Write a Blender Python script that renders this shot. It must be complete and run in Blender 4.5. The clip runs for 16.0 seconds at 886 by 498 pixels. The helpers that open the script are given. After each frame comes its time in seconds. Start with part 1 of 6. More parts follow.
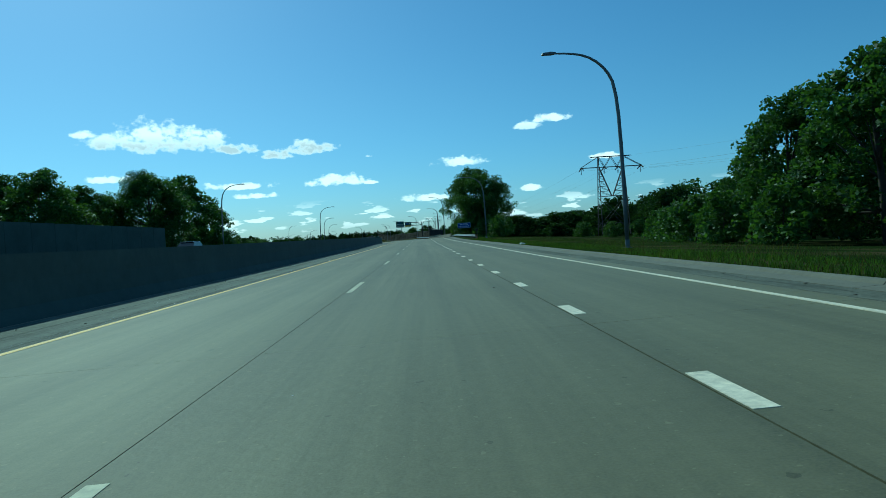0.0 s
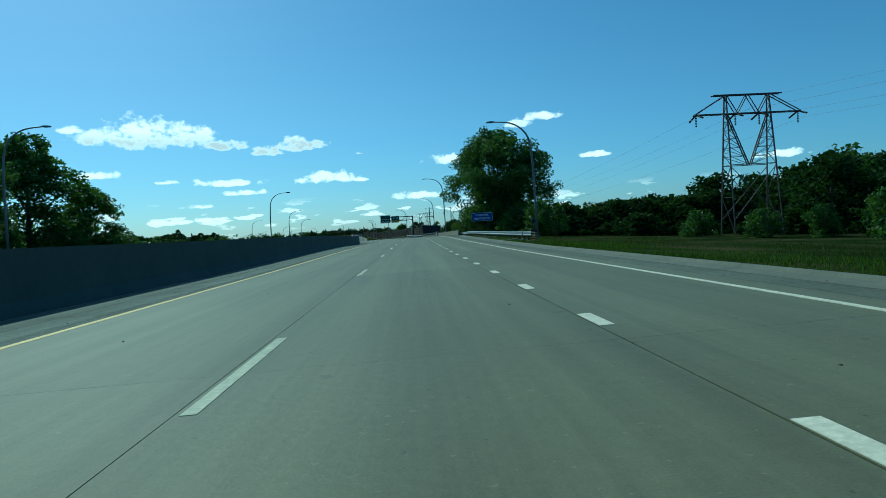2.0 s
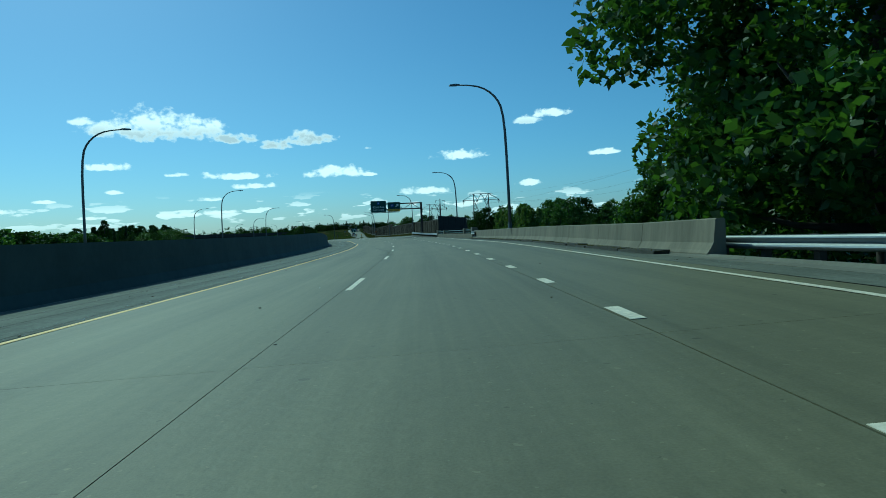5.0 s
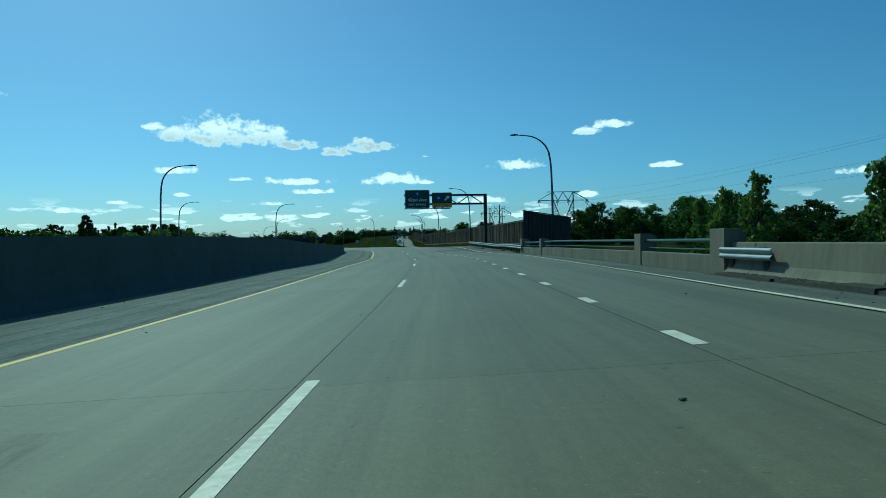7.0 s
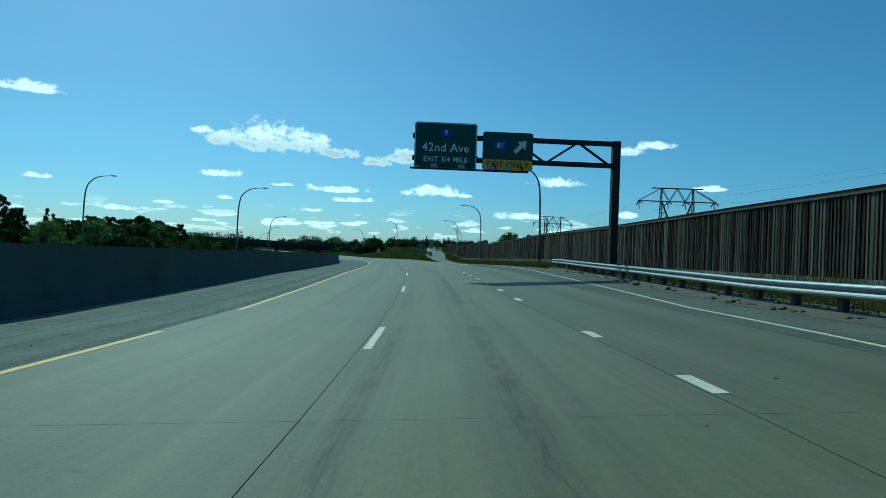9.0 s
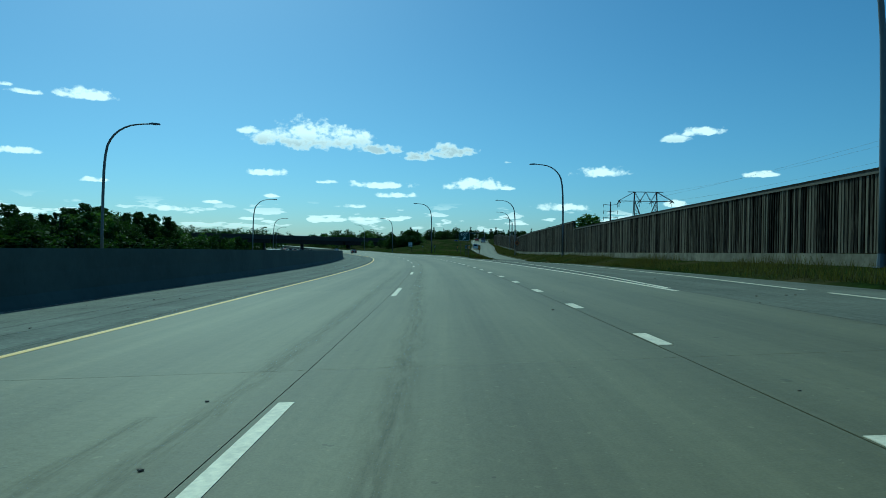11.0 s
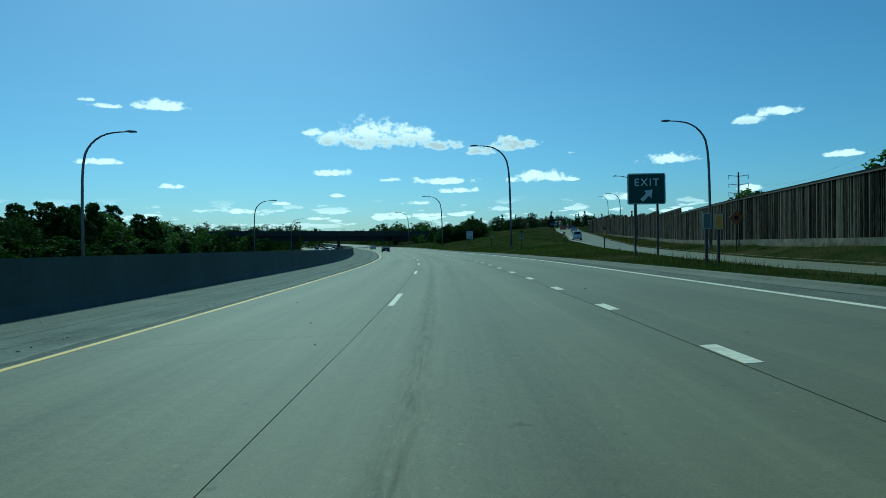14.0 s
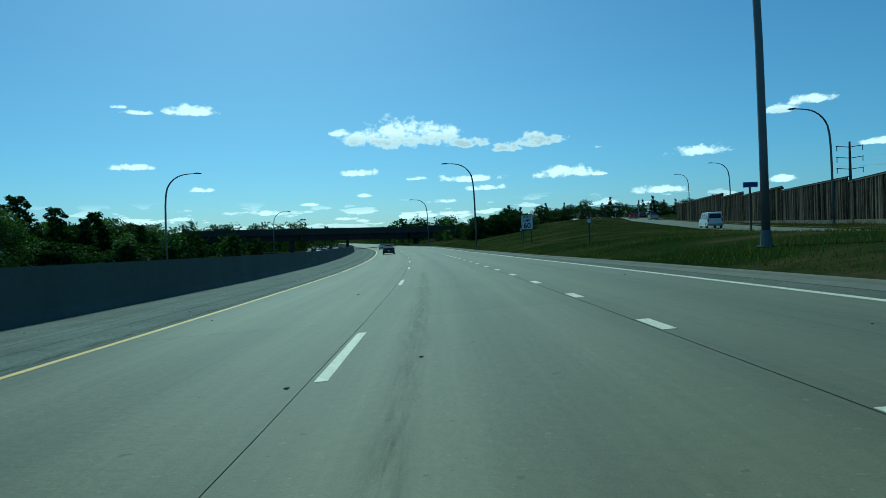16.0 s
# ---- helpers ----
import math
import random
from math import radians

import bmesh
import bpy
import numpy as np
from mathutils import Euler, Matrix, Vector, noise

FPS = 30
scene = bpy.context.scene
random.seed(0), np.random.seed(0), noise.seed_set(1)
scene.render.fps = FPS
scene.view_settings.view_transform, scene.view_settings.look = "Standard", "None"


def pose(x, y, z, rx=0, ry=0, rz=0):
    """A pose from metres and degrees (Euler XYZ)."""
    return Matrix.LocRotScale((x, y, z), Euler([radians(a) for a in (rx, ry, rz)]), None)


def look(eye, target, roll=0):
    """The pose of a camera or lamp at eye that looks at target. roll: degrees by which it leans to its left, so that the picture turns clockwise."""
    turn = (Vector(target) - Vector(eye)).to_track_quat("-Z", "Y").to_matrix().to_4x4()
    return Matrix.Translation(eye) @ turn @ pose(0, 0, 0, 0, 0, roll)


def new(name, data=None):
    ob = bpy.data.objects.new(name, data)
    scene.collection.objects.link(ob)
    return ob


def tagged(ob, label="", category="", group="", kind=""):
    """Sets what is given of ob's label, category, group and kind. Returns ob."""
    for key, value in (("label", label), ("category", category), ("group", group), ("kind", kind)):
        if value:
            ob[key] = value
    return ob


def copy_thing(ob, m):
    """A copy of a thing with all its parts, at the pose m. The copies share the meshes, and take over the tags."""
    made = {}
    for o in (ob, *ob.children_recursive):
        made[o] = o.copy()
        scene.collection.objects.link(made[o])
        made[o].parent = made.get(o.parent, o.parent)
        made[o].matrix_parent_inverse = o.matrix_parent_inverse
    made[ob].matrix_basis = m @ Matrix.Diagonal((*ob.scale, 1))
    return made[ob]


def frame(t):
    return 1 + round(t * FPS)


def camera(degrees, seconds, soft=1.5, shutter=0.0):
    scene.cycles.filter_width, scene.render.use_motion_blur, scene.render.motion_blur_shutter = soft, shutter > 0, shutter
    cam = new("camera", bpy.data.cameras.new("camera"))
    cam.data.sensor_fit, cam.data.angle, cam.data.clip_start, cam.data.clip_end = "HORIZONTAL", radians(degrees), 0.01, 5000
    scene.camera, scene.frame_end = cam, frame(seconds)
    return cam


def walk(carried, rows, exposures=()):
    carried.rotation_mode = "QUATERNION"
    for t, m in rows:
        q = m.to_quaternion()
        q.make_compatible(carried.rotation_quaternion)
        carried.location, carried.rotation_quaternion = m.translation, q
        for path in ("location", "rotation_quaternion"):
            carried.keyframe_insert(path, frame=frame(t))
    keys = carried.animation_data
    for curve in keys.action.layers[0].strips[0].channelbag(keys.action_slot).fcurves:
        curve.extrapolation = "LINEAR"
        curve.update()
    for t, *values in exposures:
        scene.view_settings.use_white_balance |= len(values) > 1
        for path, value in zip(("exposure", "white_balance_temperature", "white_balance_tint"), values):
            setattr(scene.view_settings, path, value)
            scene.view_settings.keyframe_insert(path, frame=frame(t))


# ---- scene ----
# The camera rides in a car along a freeway; the road is described by arc length s and offset d to the right.
cam = camera(68.9, 16.0, soft=0.8)
PATH = [
    (0, (1.860, 3.628, 1.873), (2.086, 13.622, 1.626), -3.52),
    (0.5, (1.697, 17.761, 1.834), (2.011, 27.754, 1.604), -3.41),
    (1, (1.521, 31.794, 1.800), (1.864, 41.783, 1.497), -3.21),
    (1.5, (1.381, 45.820, 1.792), (1.745, 55.808, 1.457), -3.11),
    (2, (1.228, 59.900, 1.783), (1.602, 69.889, 1.491), -3.30),
    (2.5, (1.093, 73.743, 1.765), (1.398, 83.734, 1.469), -3.63),
    (3, (0.937, 87.466, 1.747), (1.213, 97.458, 1.462), -3.77),
    (5.5, (0.231, 156.457, 1.766), (0.388, 166.450, 1.409), -1.85),
    (6, (-0.119, 170.205, 1.662), (-0.257, 180.201, 1.405), -0.55),
    (6.5, (-0.553, 183.876, 1.550), (-0.926, 193.866, 1.296), -0.80),
    (7, (-1.104, 197.809, 1.409), (-1.683, 207.791, 1.222), -0.92),
    (7.5, (-2.033, 212.059, 1.264), (-2.864, 222.024, 1.155), -2.00),
    (8, (-2.937, 225.683, 1.172), (-4.069, 235.617, 1.381), -3.98),
    (8.5, (-4.245, 239.308, 1.072), (-5.129, 249.268, 1.166), 0.96),
    (11, (-13.551, 306.188, 0.495), (-15.345, 316.025, 0.396), 0.81),
    (11.5, (-15.948, 319.360, 0.356), (-17.904, 329.166, 0.319), 0.31),
    (12, (-18.511, 332.546, 0.206), (-20.659, 342.312, 0.093), 0.13),
    (12.5, (-21.254, 345.534, 0.024), (-23.553, 355.265, -0.071), 0.22),
    (13, (-24.272, 358.402, -0.162), (-26.747, 368.091, -0.244), -0.05),
    (13.5, (-27.482, 371.308, -0.346), (-30.168, 380.938, -0.567), -0.38),
    (14, (-30.901, 384.026, -0.531), (-33.667, 393.634, -0.713), -1.01),
    (14.5, (-34.523, 396.812, -0.706), (-37.387, 406.392, -0.860), -0.31),
    (15, (-38.352, 409.743, -0.878), (-41.335, 419.286, -1.032), -0.96),
    (15.5, (-42.316, 422.314, -1.064), (-45.437, 431.814, -1.204), -2.22),
    (16, (-46.455, 434.871, -1.266), (-49.629, 444.351, -1.469), -2.15),
]
walk(cam, [(t, look(eye, target, roll)) for t, eye, target, roll in PATH],
     exposures=[(0, -0.14, 4490, -33), (3, -0.14, 4490, -33), (5.5, -0.32, 4490, -33), (16, -0.32, 4490, -33)])

# ---- world and sun ----
SUN_AZ, SUN_EL = radians(33), radians(43)   # azimuth to the left of +y
CLOUDS = [  # azimuth, elevation, half width, half height in degrees
    (22.33, 8.7, 3.08, 1.74), (25.31, 8.52, 2.36, 0.97), (27.15, 9.13, 1.07, 0.43), (18.84, 8.68, 2.6, 1.31), (15.96, 7.99, 2.19, 0.58), (9.93, 7.83, 2.34, 0.67), (10.16, 8.33, 1.17, 0.62), (12.75, 7.45, 1.68, 0.54),
    (39.46, 10.89, 2.26, 0.62), (43.48, 10.64, 1.72, 0.26), (44.76, 11.01, 0.64, 0.21), (44.0, 6.31, 1.71, 0.36), (38.87, 4.48, 1.23, 0.27), (25.42, 5.7, 2.06, 0.44), (25.25, 3.77, 0.84, 0.25),
    (15.88, 4.88, 3.29, 0.44), (14.41, 4.08, 1.89, 0.34), (20.58, 5.11, 0.95, 0.24), (7.59, 5.03, 2.98, 0.68), (4.73, 4.82, 0.66, 0.24), (-3.46, 6.12, 2.5, 0.59), (-11.3, 9.25, 2.07, 0.47), (-9.37, 8.77, 1.25, 0.47),
    (-0.07, 3.15, 2.33, 0.47), (-9.36, 3.41, 1.49, 0.35), (18.55, 3.05, 1.3, 0.25), (17.59, 1.96, 1.6, 0.3), (33.27, 2.43, 1.59, 0.29), (4.66, 7.11, 0.42, 0.19), (-15.82, 5.71, 1.38, 0.33), (-30.15, 4.4, 2.03, 0.42), (29.92, 3.11, 0.87, 0.2), (26.96, 1.79, 1.28, 0.19),
]
world = bpy.data.worlds.new("sky")
scene.world = world
world.use_nodes = True
wn, wl = world.node_tree.nodes, world.node_tree.links
wn.clear()


def wmath(op, a, b=None, c=None, clamp=False):
    n = wn.new("ShaderNodeMath")
    n.operation, n.use_clamp = op, clamp
    for i, v in enumerate((a, b, c)):
        if v is None:
            continue
        if isinstance(v, (int, float)):
            n.inputs[i].default_value = v
        else:
            wl.new(v, n.inputs[i])
    return n.outputs[0]


def build_sky():
    sky = wn.new("ShaderNodeTexSky")
    sky.sky_type, sky.sun_disc = "NISHITA", False
    sky.sun_elevation, sky.sun_rotation = SUN_EL, -SUN_AZ
    sky.altitude, sky.air_density, sky.dust_density, sky.ozone_density = 250, 1.0, 0.85, 5.2
    co = wn.new("ShaderNodeTexCoord")
    sep = wn.new("ShaderNodeSeparateXYZ")
    wl.new(co.outputs["Generated"], sep.inputs[0])
    x, y, z = sep.outputs
    az = wmath("MULTIPLY", wmath("ARCTAN2", wmath("MULTIPLY", x, -1.0), y), 180 / math.pi)
    el = wmath("MULTIPLY", wmath("ARCSINE", z), 180 / math.pi)
    flat = wn.new("ShaderNodeCombineXYZ")
    wl.new(az, flat.inputs[0])
    wl.new(wmath("MULTIPLY", el, 1.3), flat.inputs[1])

    def fbm(scale, detail, rough):
        n = wn.new("ShaderNodeTexNoise")
        n.inputs["Scale"].default_value, n.inputs["Detail"].default_value, n.inputs["Roughness"].default_value = scale, detail, rough
        wl.new(flat.outputs[0], n.inputs["Vector"])
        return n.outputs["Fac"]

    puff, fine = fbm(0.9, 5, 0.5), fbm(2.4, 4, 0.5)
    body = None
    for a, e, w, h in CLOUDS:
        u = wmath("MULTIPLY", wmath("SUBTRACT", az, a), 1 / (1.02 * w))
        v = wmath("MULTIPLY", wmath("SUBTRACT", el, e), 1 / (1.05 * h))
        low = wmath("MULTIPLY", wmath("MINIMUM", v, 0.0), 0.9)     # flatter, firmer base
        r2 = wmath("ADD", wmath("MULTIPLY", u, u), wmath("MULTIPLY", wmath("ADD", v, low), wmath("ADD", v, low)))
        one = wmath("SUBTRACT", 1.0, r2)
        body = one if body is None else wmath("MAXIMUM", body, one)
    body = wmath("MAXIMUM", body, -1.5)
    dens = wmath("ADD", body, wmath("MULTIPLY", wmath("SUBTRACT", puff, 0.5), 3.3))
    dens = wmath("ADD", dens, wmath("MULTIPLY", wmath("SUBTRACT", fine, 0.5), 1.35))
    mask = wn.new("ShaderNodeMapRange")
    mask.interpolation_type = "SMOOTHSTEP"
    mask.inputs["From Min"].default_value, mask.inputs["From Max"].default_value = -0.02, 0.95
    wl.new(dens, mask.inputs["Value"])
    # a scatter of tiny clouds low over the horizon
    tiny_map = wn.new("ShaderNodeCombineXYZ")
    wl.new(az, tiny_map.inputs[0])
    wl.new(wmath("MULTIPLY", el, 4.0), tiny_map.inputs[1])
    tn = wn.new("ShaderNodeTexNoise")
    tn.inputs["Scale"].default_value, tn.inputs["Detail"].default_value = 0.33, 5
    wl.new(tiny_map.outputs[0], tn.inputs["Vector"])
    band = wmath("MULTIPLY", wmath("SUBTRACT", 1.0, wmath("ABSOLUTE", wmath("MULTIPLY", wmath("SUBTRACT", el, 1.9), 0.62)), clamp=True), 1.0)
    tiny = wn.new("ShaderNodeMapRange")
    tiny.interpolation_type = "SMOOTHSTEP"
    tiny.inputs["From Min"].default_value, tiny.inputs["From Max"].default_value = 0.585, 0.635
    wl.new(wmath("ADD", wmath("MULTIPLY", tn.outputs["Fac"], 1.0), wmath("MULTIPLY", band, 0.06)), tiny.inputs["Value"])
    tmask = wmath("MULTIPLY", wmath("MULTIPLY", tiny.outputs[0], band), 0.9)
    full = wmath("MAXIMUM", mask.outputs[0], tmask)
    # grey hearts in the thick parts
    thick = wn.new("ShaderNodeMapRange")
    thick.inputs["From Min"].default_value, thick.inputs["From Max"].default_value = 0.30, 1.05
    wl.new(dens, thick.inputs["Value"])
    shade = wn.new("ShaderNodeMixRGB")
    shade.inputs[1].default_value, shade.inputs[2].default_value = (16.5, 14.6, 13.6, 1), (7.4, 7.0, 7.2, 1)
    # the big cloud's flat underside is in its own shade
    under = wmath("MULTIPLY", wmath("MULTIPLY", wmath("SUBTRACT", 9.25, el), 0.95, clamp=True), wmath("GREATER_THAN", el, 6.8))
    heart = wmath("MULTIPLY", thick.outputs[0], wmath("ADD", wmath("MULTIPLY", under, 0.75), 0.05))
    wl.new(heart, shade.inputs[0])
    # bluish haze low over the horizon
    haze = wn.new("ShaderNodeMixRGB")
    haze.blend_type = "MULTIPLY"
    haze.inputs[2].default_value = (0.86, 0.95, 1.06, 1)
    low_sky = wn.new("ShaderNodeMapRange")
    low_sky.interpolation_type = "SMOOTHSTEP"
    low_sky.inputs["From Min"].default_value, low_sky.inputs["From Max"].default_value = 13.0, 0.0
    wl.new(el, low_sky.inputs["Value"])
    wl.new(low_sky.outputs[0], haze.inputs[0])
    wl.new(sky.outputs[0], haze.inputs[1])
    mix = wn.new("ShaderNodeMixRGB")
    wl.new(full, mix.inputs[0])
    wl.new(haze.outputs[0], mix.inputs[1])
    wl.new(shade.outputs[0], mix.inputs[2])
    bg, out = wn.new("ShaderNodeBackground"), wn.new("ShaderNodeOutputWorld")
    bg.inputs["Strength"].default_value = 0.085
    wl.new(mix.outputs[0], bg.inputs["Color"])
    wl.new(bg.outputs[0], out.inputs["Surface"])


build_sky()
sun = new("sun", bpy.data.lights.new("sun", "SUN"))
sun.data.energy, sun.data.angle, sun.data.color = 2.8, radians(0.5), (1.0, 0.90, 0.70)
sun.matrix_world = look((0, 0, 0), (math.sin(SUN_AZ) * math.cos(SUN_EL), -math.cos(SUN_AZ) * math.cos(SUN_EL), -math.sin(SUN_EL)))


# ---- materials ----
def material(name, colour, rough=0.8, metal=0.0, grain=0.12, scale=6.0, blotch=0.15, blotch_scale=0.4, bump=0.3, vary=0.0, island=0.0, stretch=None, spec=0.5, streaks=0.0, dry=None, skew=1.0):
    """A node material: base colour, fine grain, broad stains, relief, and variation from piece to piece."""
    m = bpy.data.materials.new(name)
    m.use_nodes = True
    nt = m.node_tree
    n, l = nt.nodes, nt.links
    b = n["Principled BSDF"]
    b.inputs["Roughness"].default_value, b.inputs["Metallic"].default_value = rough, metal
    b.inputs["Specular IOR Level"].default_value = spec
    co = n.new("ShaderNodeTexCoord")
    vec = co.outputs["Object"]
    if stretch:
        mp = n.new("ShaderNodeMapping")
        mp.inputs["Scale"].default_value = stretch
        l.new(vec, mp.inputs[0])
        vec = mp.outputs[0]

    if vary:
        # every piece shows its own stretch of the grain
        own = n.new("ShaderNodeObjectInfo")
        shift = n.new("ShaderNodeVectorMath")
        shift.operation = "MULTIPLY_ADD"
        l.new(own.outputs["Random"], shift.inputs[0])
        shift.inputs[1].default_value = (37.0, 23.0, 51.0)
        l.new(vec, shift.inputs[2])
        vec = shift.outputs[0]

    def tex(sc, det):
        t = n.new("ShaderNodeTexNoise")
        t.inputs["Scale"].default_value, t.inputs["Detail"].default_value, t.inputs["Roughness"].default_value = sc, det, 0.6
        l.new(vec, t.inputs["Vector"])
        return t.outputs["Fac"]

    def mth(op, a, bb):
        t = n.new("ShaderNodeMath")
        t.operation = op
        for i, v in enumerate((a, bb)):
            if isinstance(v, (int, float)):
                t.inputs[i].default_value = v
            else:
                l.new(v, t.inputs[i])
        return t.outputs[0]

    g, s = tex(scale, 6), tex(blotch_scale, 4)
    k = mth("ADD", mth("MULTIPLY", mth("SUBTRACT", g, 0.5), 2.4 * grain), mth("MULTIPLY", mth("SUBTRACT", s, 0.5), 2.4 * blotch))
    if streaks:
        # wear drawn out along the lanes: x across, y along
        uv = n.new("ShaderNodeMapping")
        uv.inputs["Scale"].default_value = (1.0, 0.018, 1.0)
        l.new(co.outputs["UV"], uv.inputs[0])
        for sc, part_of in ((0.9, 1.3), (3.5, 1.1), (14.0, 0.5)):
            t = n.new("ShaderNodeTexNoise")
            t.inputs["Scale"].default_value, t.inputs["Detail"].default_value = sc, 3
            l.new(uv.outputs[0], t.inputs["Vector"])
            k = mth("ADD", k, mth("MULTIPLY", mth("SUBTRACT", t.outputs["Fac"], 0.5), streaks * part_of))
        # polished wheel tracks and the darker drip line between them
        sx = n.new("ShaderNodeSeparateXYZ")
        l.new(co.outputs["UV"], sx.inputs[0])
        wave = mth("COSINE", mth("MULTIPLY", mth("SUBTRACT", sx.outputs[0], 1.83), 2 * math.pi / 1.92), 0.0)
        k = mth("SUBTRACT", k, mth("MULTIPLY", wave, 0.085))
        # small dark spots and spalls
        vo = n.new("ShaderNodeTexNoise")
        vo.inputs["Scale"].default_value, vo.inputs["Detail"].default_value = 2.6, 2
        l.new(co.outputs["UV"], vo.inputs["Vector"])
        k = mth("SUBTRACT", k, mth("MULTIPLY", mth("GREATER_THAN", vo.outputs["Fac"], 0.745), 0.30))
        # aggregate: fine speckle and pale flecks
        for sc, limit, size in ((55.0, 0.0, 0.55), (13.0, 0.70, 0.35), (6.0, 0.735, -0.35)):
            t = n.new("ShaderNodeTexNoise")
            t.inputs["Scale"].default_value, t.inputs["Detail"].default_value = sc, 2
            l.new(co.outputs["UV"], t.inputs["Vector"])
            f = mth("GREATER_THAN", t.outputs["Fac"], limit) if limit else mth("SUBTRACT", t.outputs["Fac"], 0.5)
            k = mth("ADD", k, mth("MULTIPLY", f, size))
    if vary:
        oi = n.new("ShaderNodeObjectInfo")
        k = mth("ADD", k, mth("MULTIPLY", mth("SUBTRACT", mth("POWER", oi.outputs["Random"], skew), 1 / (skew + 1)), vary))
    if island:
        ge = n.new("ShaderNodeNewGeometry")
        k = mth("ADD", k, mth("MULTIPLY", mth("SUBTRACT", mth("POWER", ge.outputs["Random Per Island"], skew), 1 / (skew + 1)), island))
    hv = n.new("ShaderNodeHueSaturation")
    hv.inputs["Color"].default_value = (*colour, 1)
    l.new(mth("ADD", k, 1.0), hv.inputs["Value"])
    if dry:
        pm = n.new("ShaderNodeMixRGB")
        pm.inputs[1].default_value, pm.inputs[2].default_value = (*colour, 1), (*dry, 1)
        mr = n.new("ShaderNodeMapRange")
        mr.inputs["From Min"].default_value, mr.inputs["From Max"].default_value = 0.46, 0.66
        l.new(tex(0.16, 7), mr.inputs["Value"])
        l.new(mr.outputs[0], pm.inputs[0])
        l.new(pm.outputs[0], hv.inputs["Color"])
    l.new(hv.outputs[0], b.inputs["Base Color"])
    if bump:
        bp = n.new("ShaderNodeBump")
        bp.inputs["Strength"].default_value, bp.inputs["Distance"].default_value = bump, 0.02
        l.new(g, bp.inputs["Height"])
        l.new(bp.outputs[0], b.inputs["Normal"])
    return m


def leaf_material(name, colour, back=0.35, spec=0.05, rough=0.7):
    m = material(name, colour, rough=rough, grain=0.2, scale=0.9, blotch=0.35, blotch_scale=0.25, bump=0, island=0.7, spec=spec)
    nt = m.node_tree
    n, l = nt.nodes, nt.links
    b, out = n["Principled BSDF"], n["Material Output"]
    tr = n.new("ShaderNodeBsdfTranslucent")
    src = b.inputs["Base Color"].links[0].from_socket
    tint = n.new("ShaderNodeMixRGB")
    tint.blend_type = "MULTIPLY"
    tint.inputs[0].default_value, tint.inputs[2].default_value = 1.0, (1.5, 1.6, 0.5, 1)
    l.new(src, tint.inputs[1])
    l.new(tint.outputs[0], tr.inputs["Color"])
    mx = n.new("ShaderNodeMixShader")
    mx.inputs[0].default_value = back
    l.new(b.outputs[0], mx.inputs[1])
    l.new(tr.outputs[0], mx.inputs[2])
    l.new(mx.outputs[0], out.inputs["Surface"])
    return m


def wear_material(name, colour, film=0.42):
    """A worn film on the paving that thins out to its edges: u runs across from -1 to 1, v along."""
    m = material(name, colour, 0.7, spec=0.3, grain=0.3, scale=9, blotch=0.3, blotch_scale=0.9, bump=0.2)
    n, l = m.node_tree.nodes, m.node_tree.links
    co, sep, st = n.new("ShaderNodeTexCoord"), n.new("ShaderNodeSeparateXYZ"), n.new("ShaderNodeMapping")
    l.new(co.outputs["UV"], sep.inputs[0])
    st.inputs["Scale"].default_value = (1.6, 0.55, 1.0)
    l.new(co.outputs["UV"], st.inputs[0])
    noise_tex = n.new("ShaderNodeTexNoise")
    noise_tex.inputs["Scale"].default_value, noise_tex.inputs["Detail"].default_value, noise_tex.inputs["Roughness"].default_value = 2.2, 9, 0.72
    l.new(st.outputs[0], noise_tex.inputs["Vector"])

    def mth(op, a, b, clamp=False):
        t = n.new("ShaderNodeMath")
        t.operation, t.use_clamp = op, clamp
        for i, v in enumerate((a, b)):
            if isinstance(v, (int, float)):
                t.inputs[i].default_value = v
            else:
                l.new(v, t.inputs[i])
        return t.outputs[0]

    edge = mth("SUBTRACT", 1.0, mth("ABSOLUTE", sep.outputs[0], 0.0))
    cover = mth("MULTIPLY", mth("SUBTRACT", noise_tex.outputs["Fac"], 0.40), 3.2, True)
    mix, clear = n.new("ShaderNodeMixShader"), n.new("ShaderNodeBsdfTransparent")
    l.new(mth("MULTIPLY", mth("MULTIPLY", edge, cover), film), mix.inputs[0])
    l.new(clear.outputs[0], mix.inputs[1])
    l.new(n["Principled BSDF"].outputs[0], mix.inputs[2])
    l.new(mix.outputs[0], n["Material Output"].inputs["Surface"])
    return m


CONCRETE_ROAD = material("road_concrete", (0.150, 0.139, 0.078), 0.64, spec=0.34, grain=0.16, scale=9, blotch=0.14, blotch_scale=0.22, bump=0.3, vary=0.12, streaks=0.42)
SHOULDER = material("shoulder_concrete", (0.136, 0.137, 0.104), 0.9, spec=0.25, grain=0.5, scale=11, blotch=0.40, blotch_scale=0.5, bump=0.6, streaks=0.35)
INNER_SHOULDER = material("inner_shoulder_concrete", (0.160, 0.168, 0.136), 0.9, spec=0.25, grain=0.6, scale=11, blotch=0.45, blotch_scale=0.6, bump=0.7, streaks=0.4)
JOINT = material("joint_sealant", (0.035, 0.035, 0.035), 0.9, grain=0.2, blotch=0.2)
WHITE_LINE = material("white_road_paint", (0.79, 0.70, 0.52), 0.6, grain=0.4, scale=14, blotch=0.22, blotch_scale=2.0, bump=0.2)
WORN_LINE = material("worn_road_paint", (0.50, 0.465, 0.32), 0.7, grain=0.5, scale=14, blotch=0.45, blotch_scale=1.6, bump=0.2)
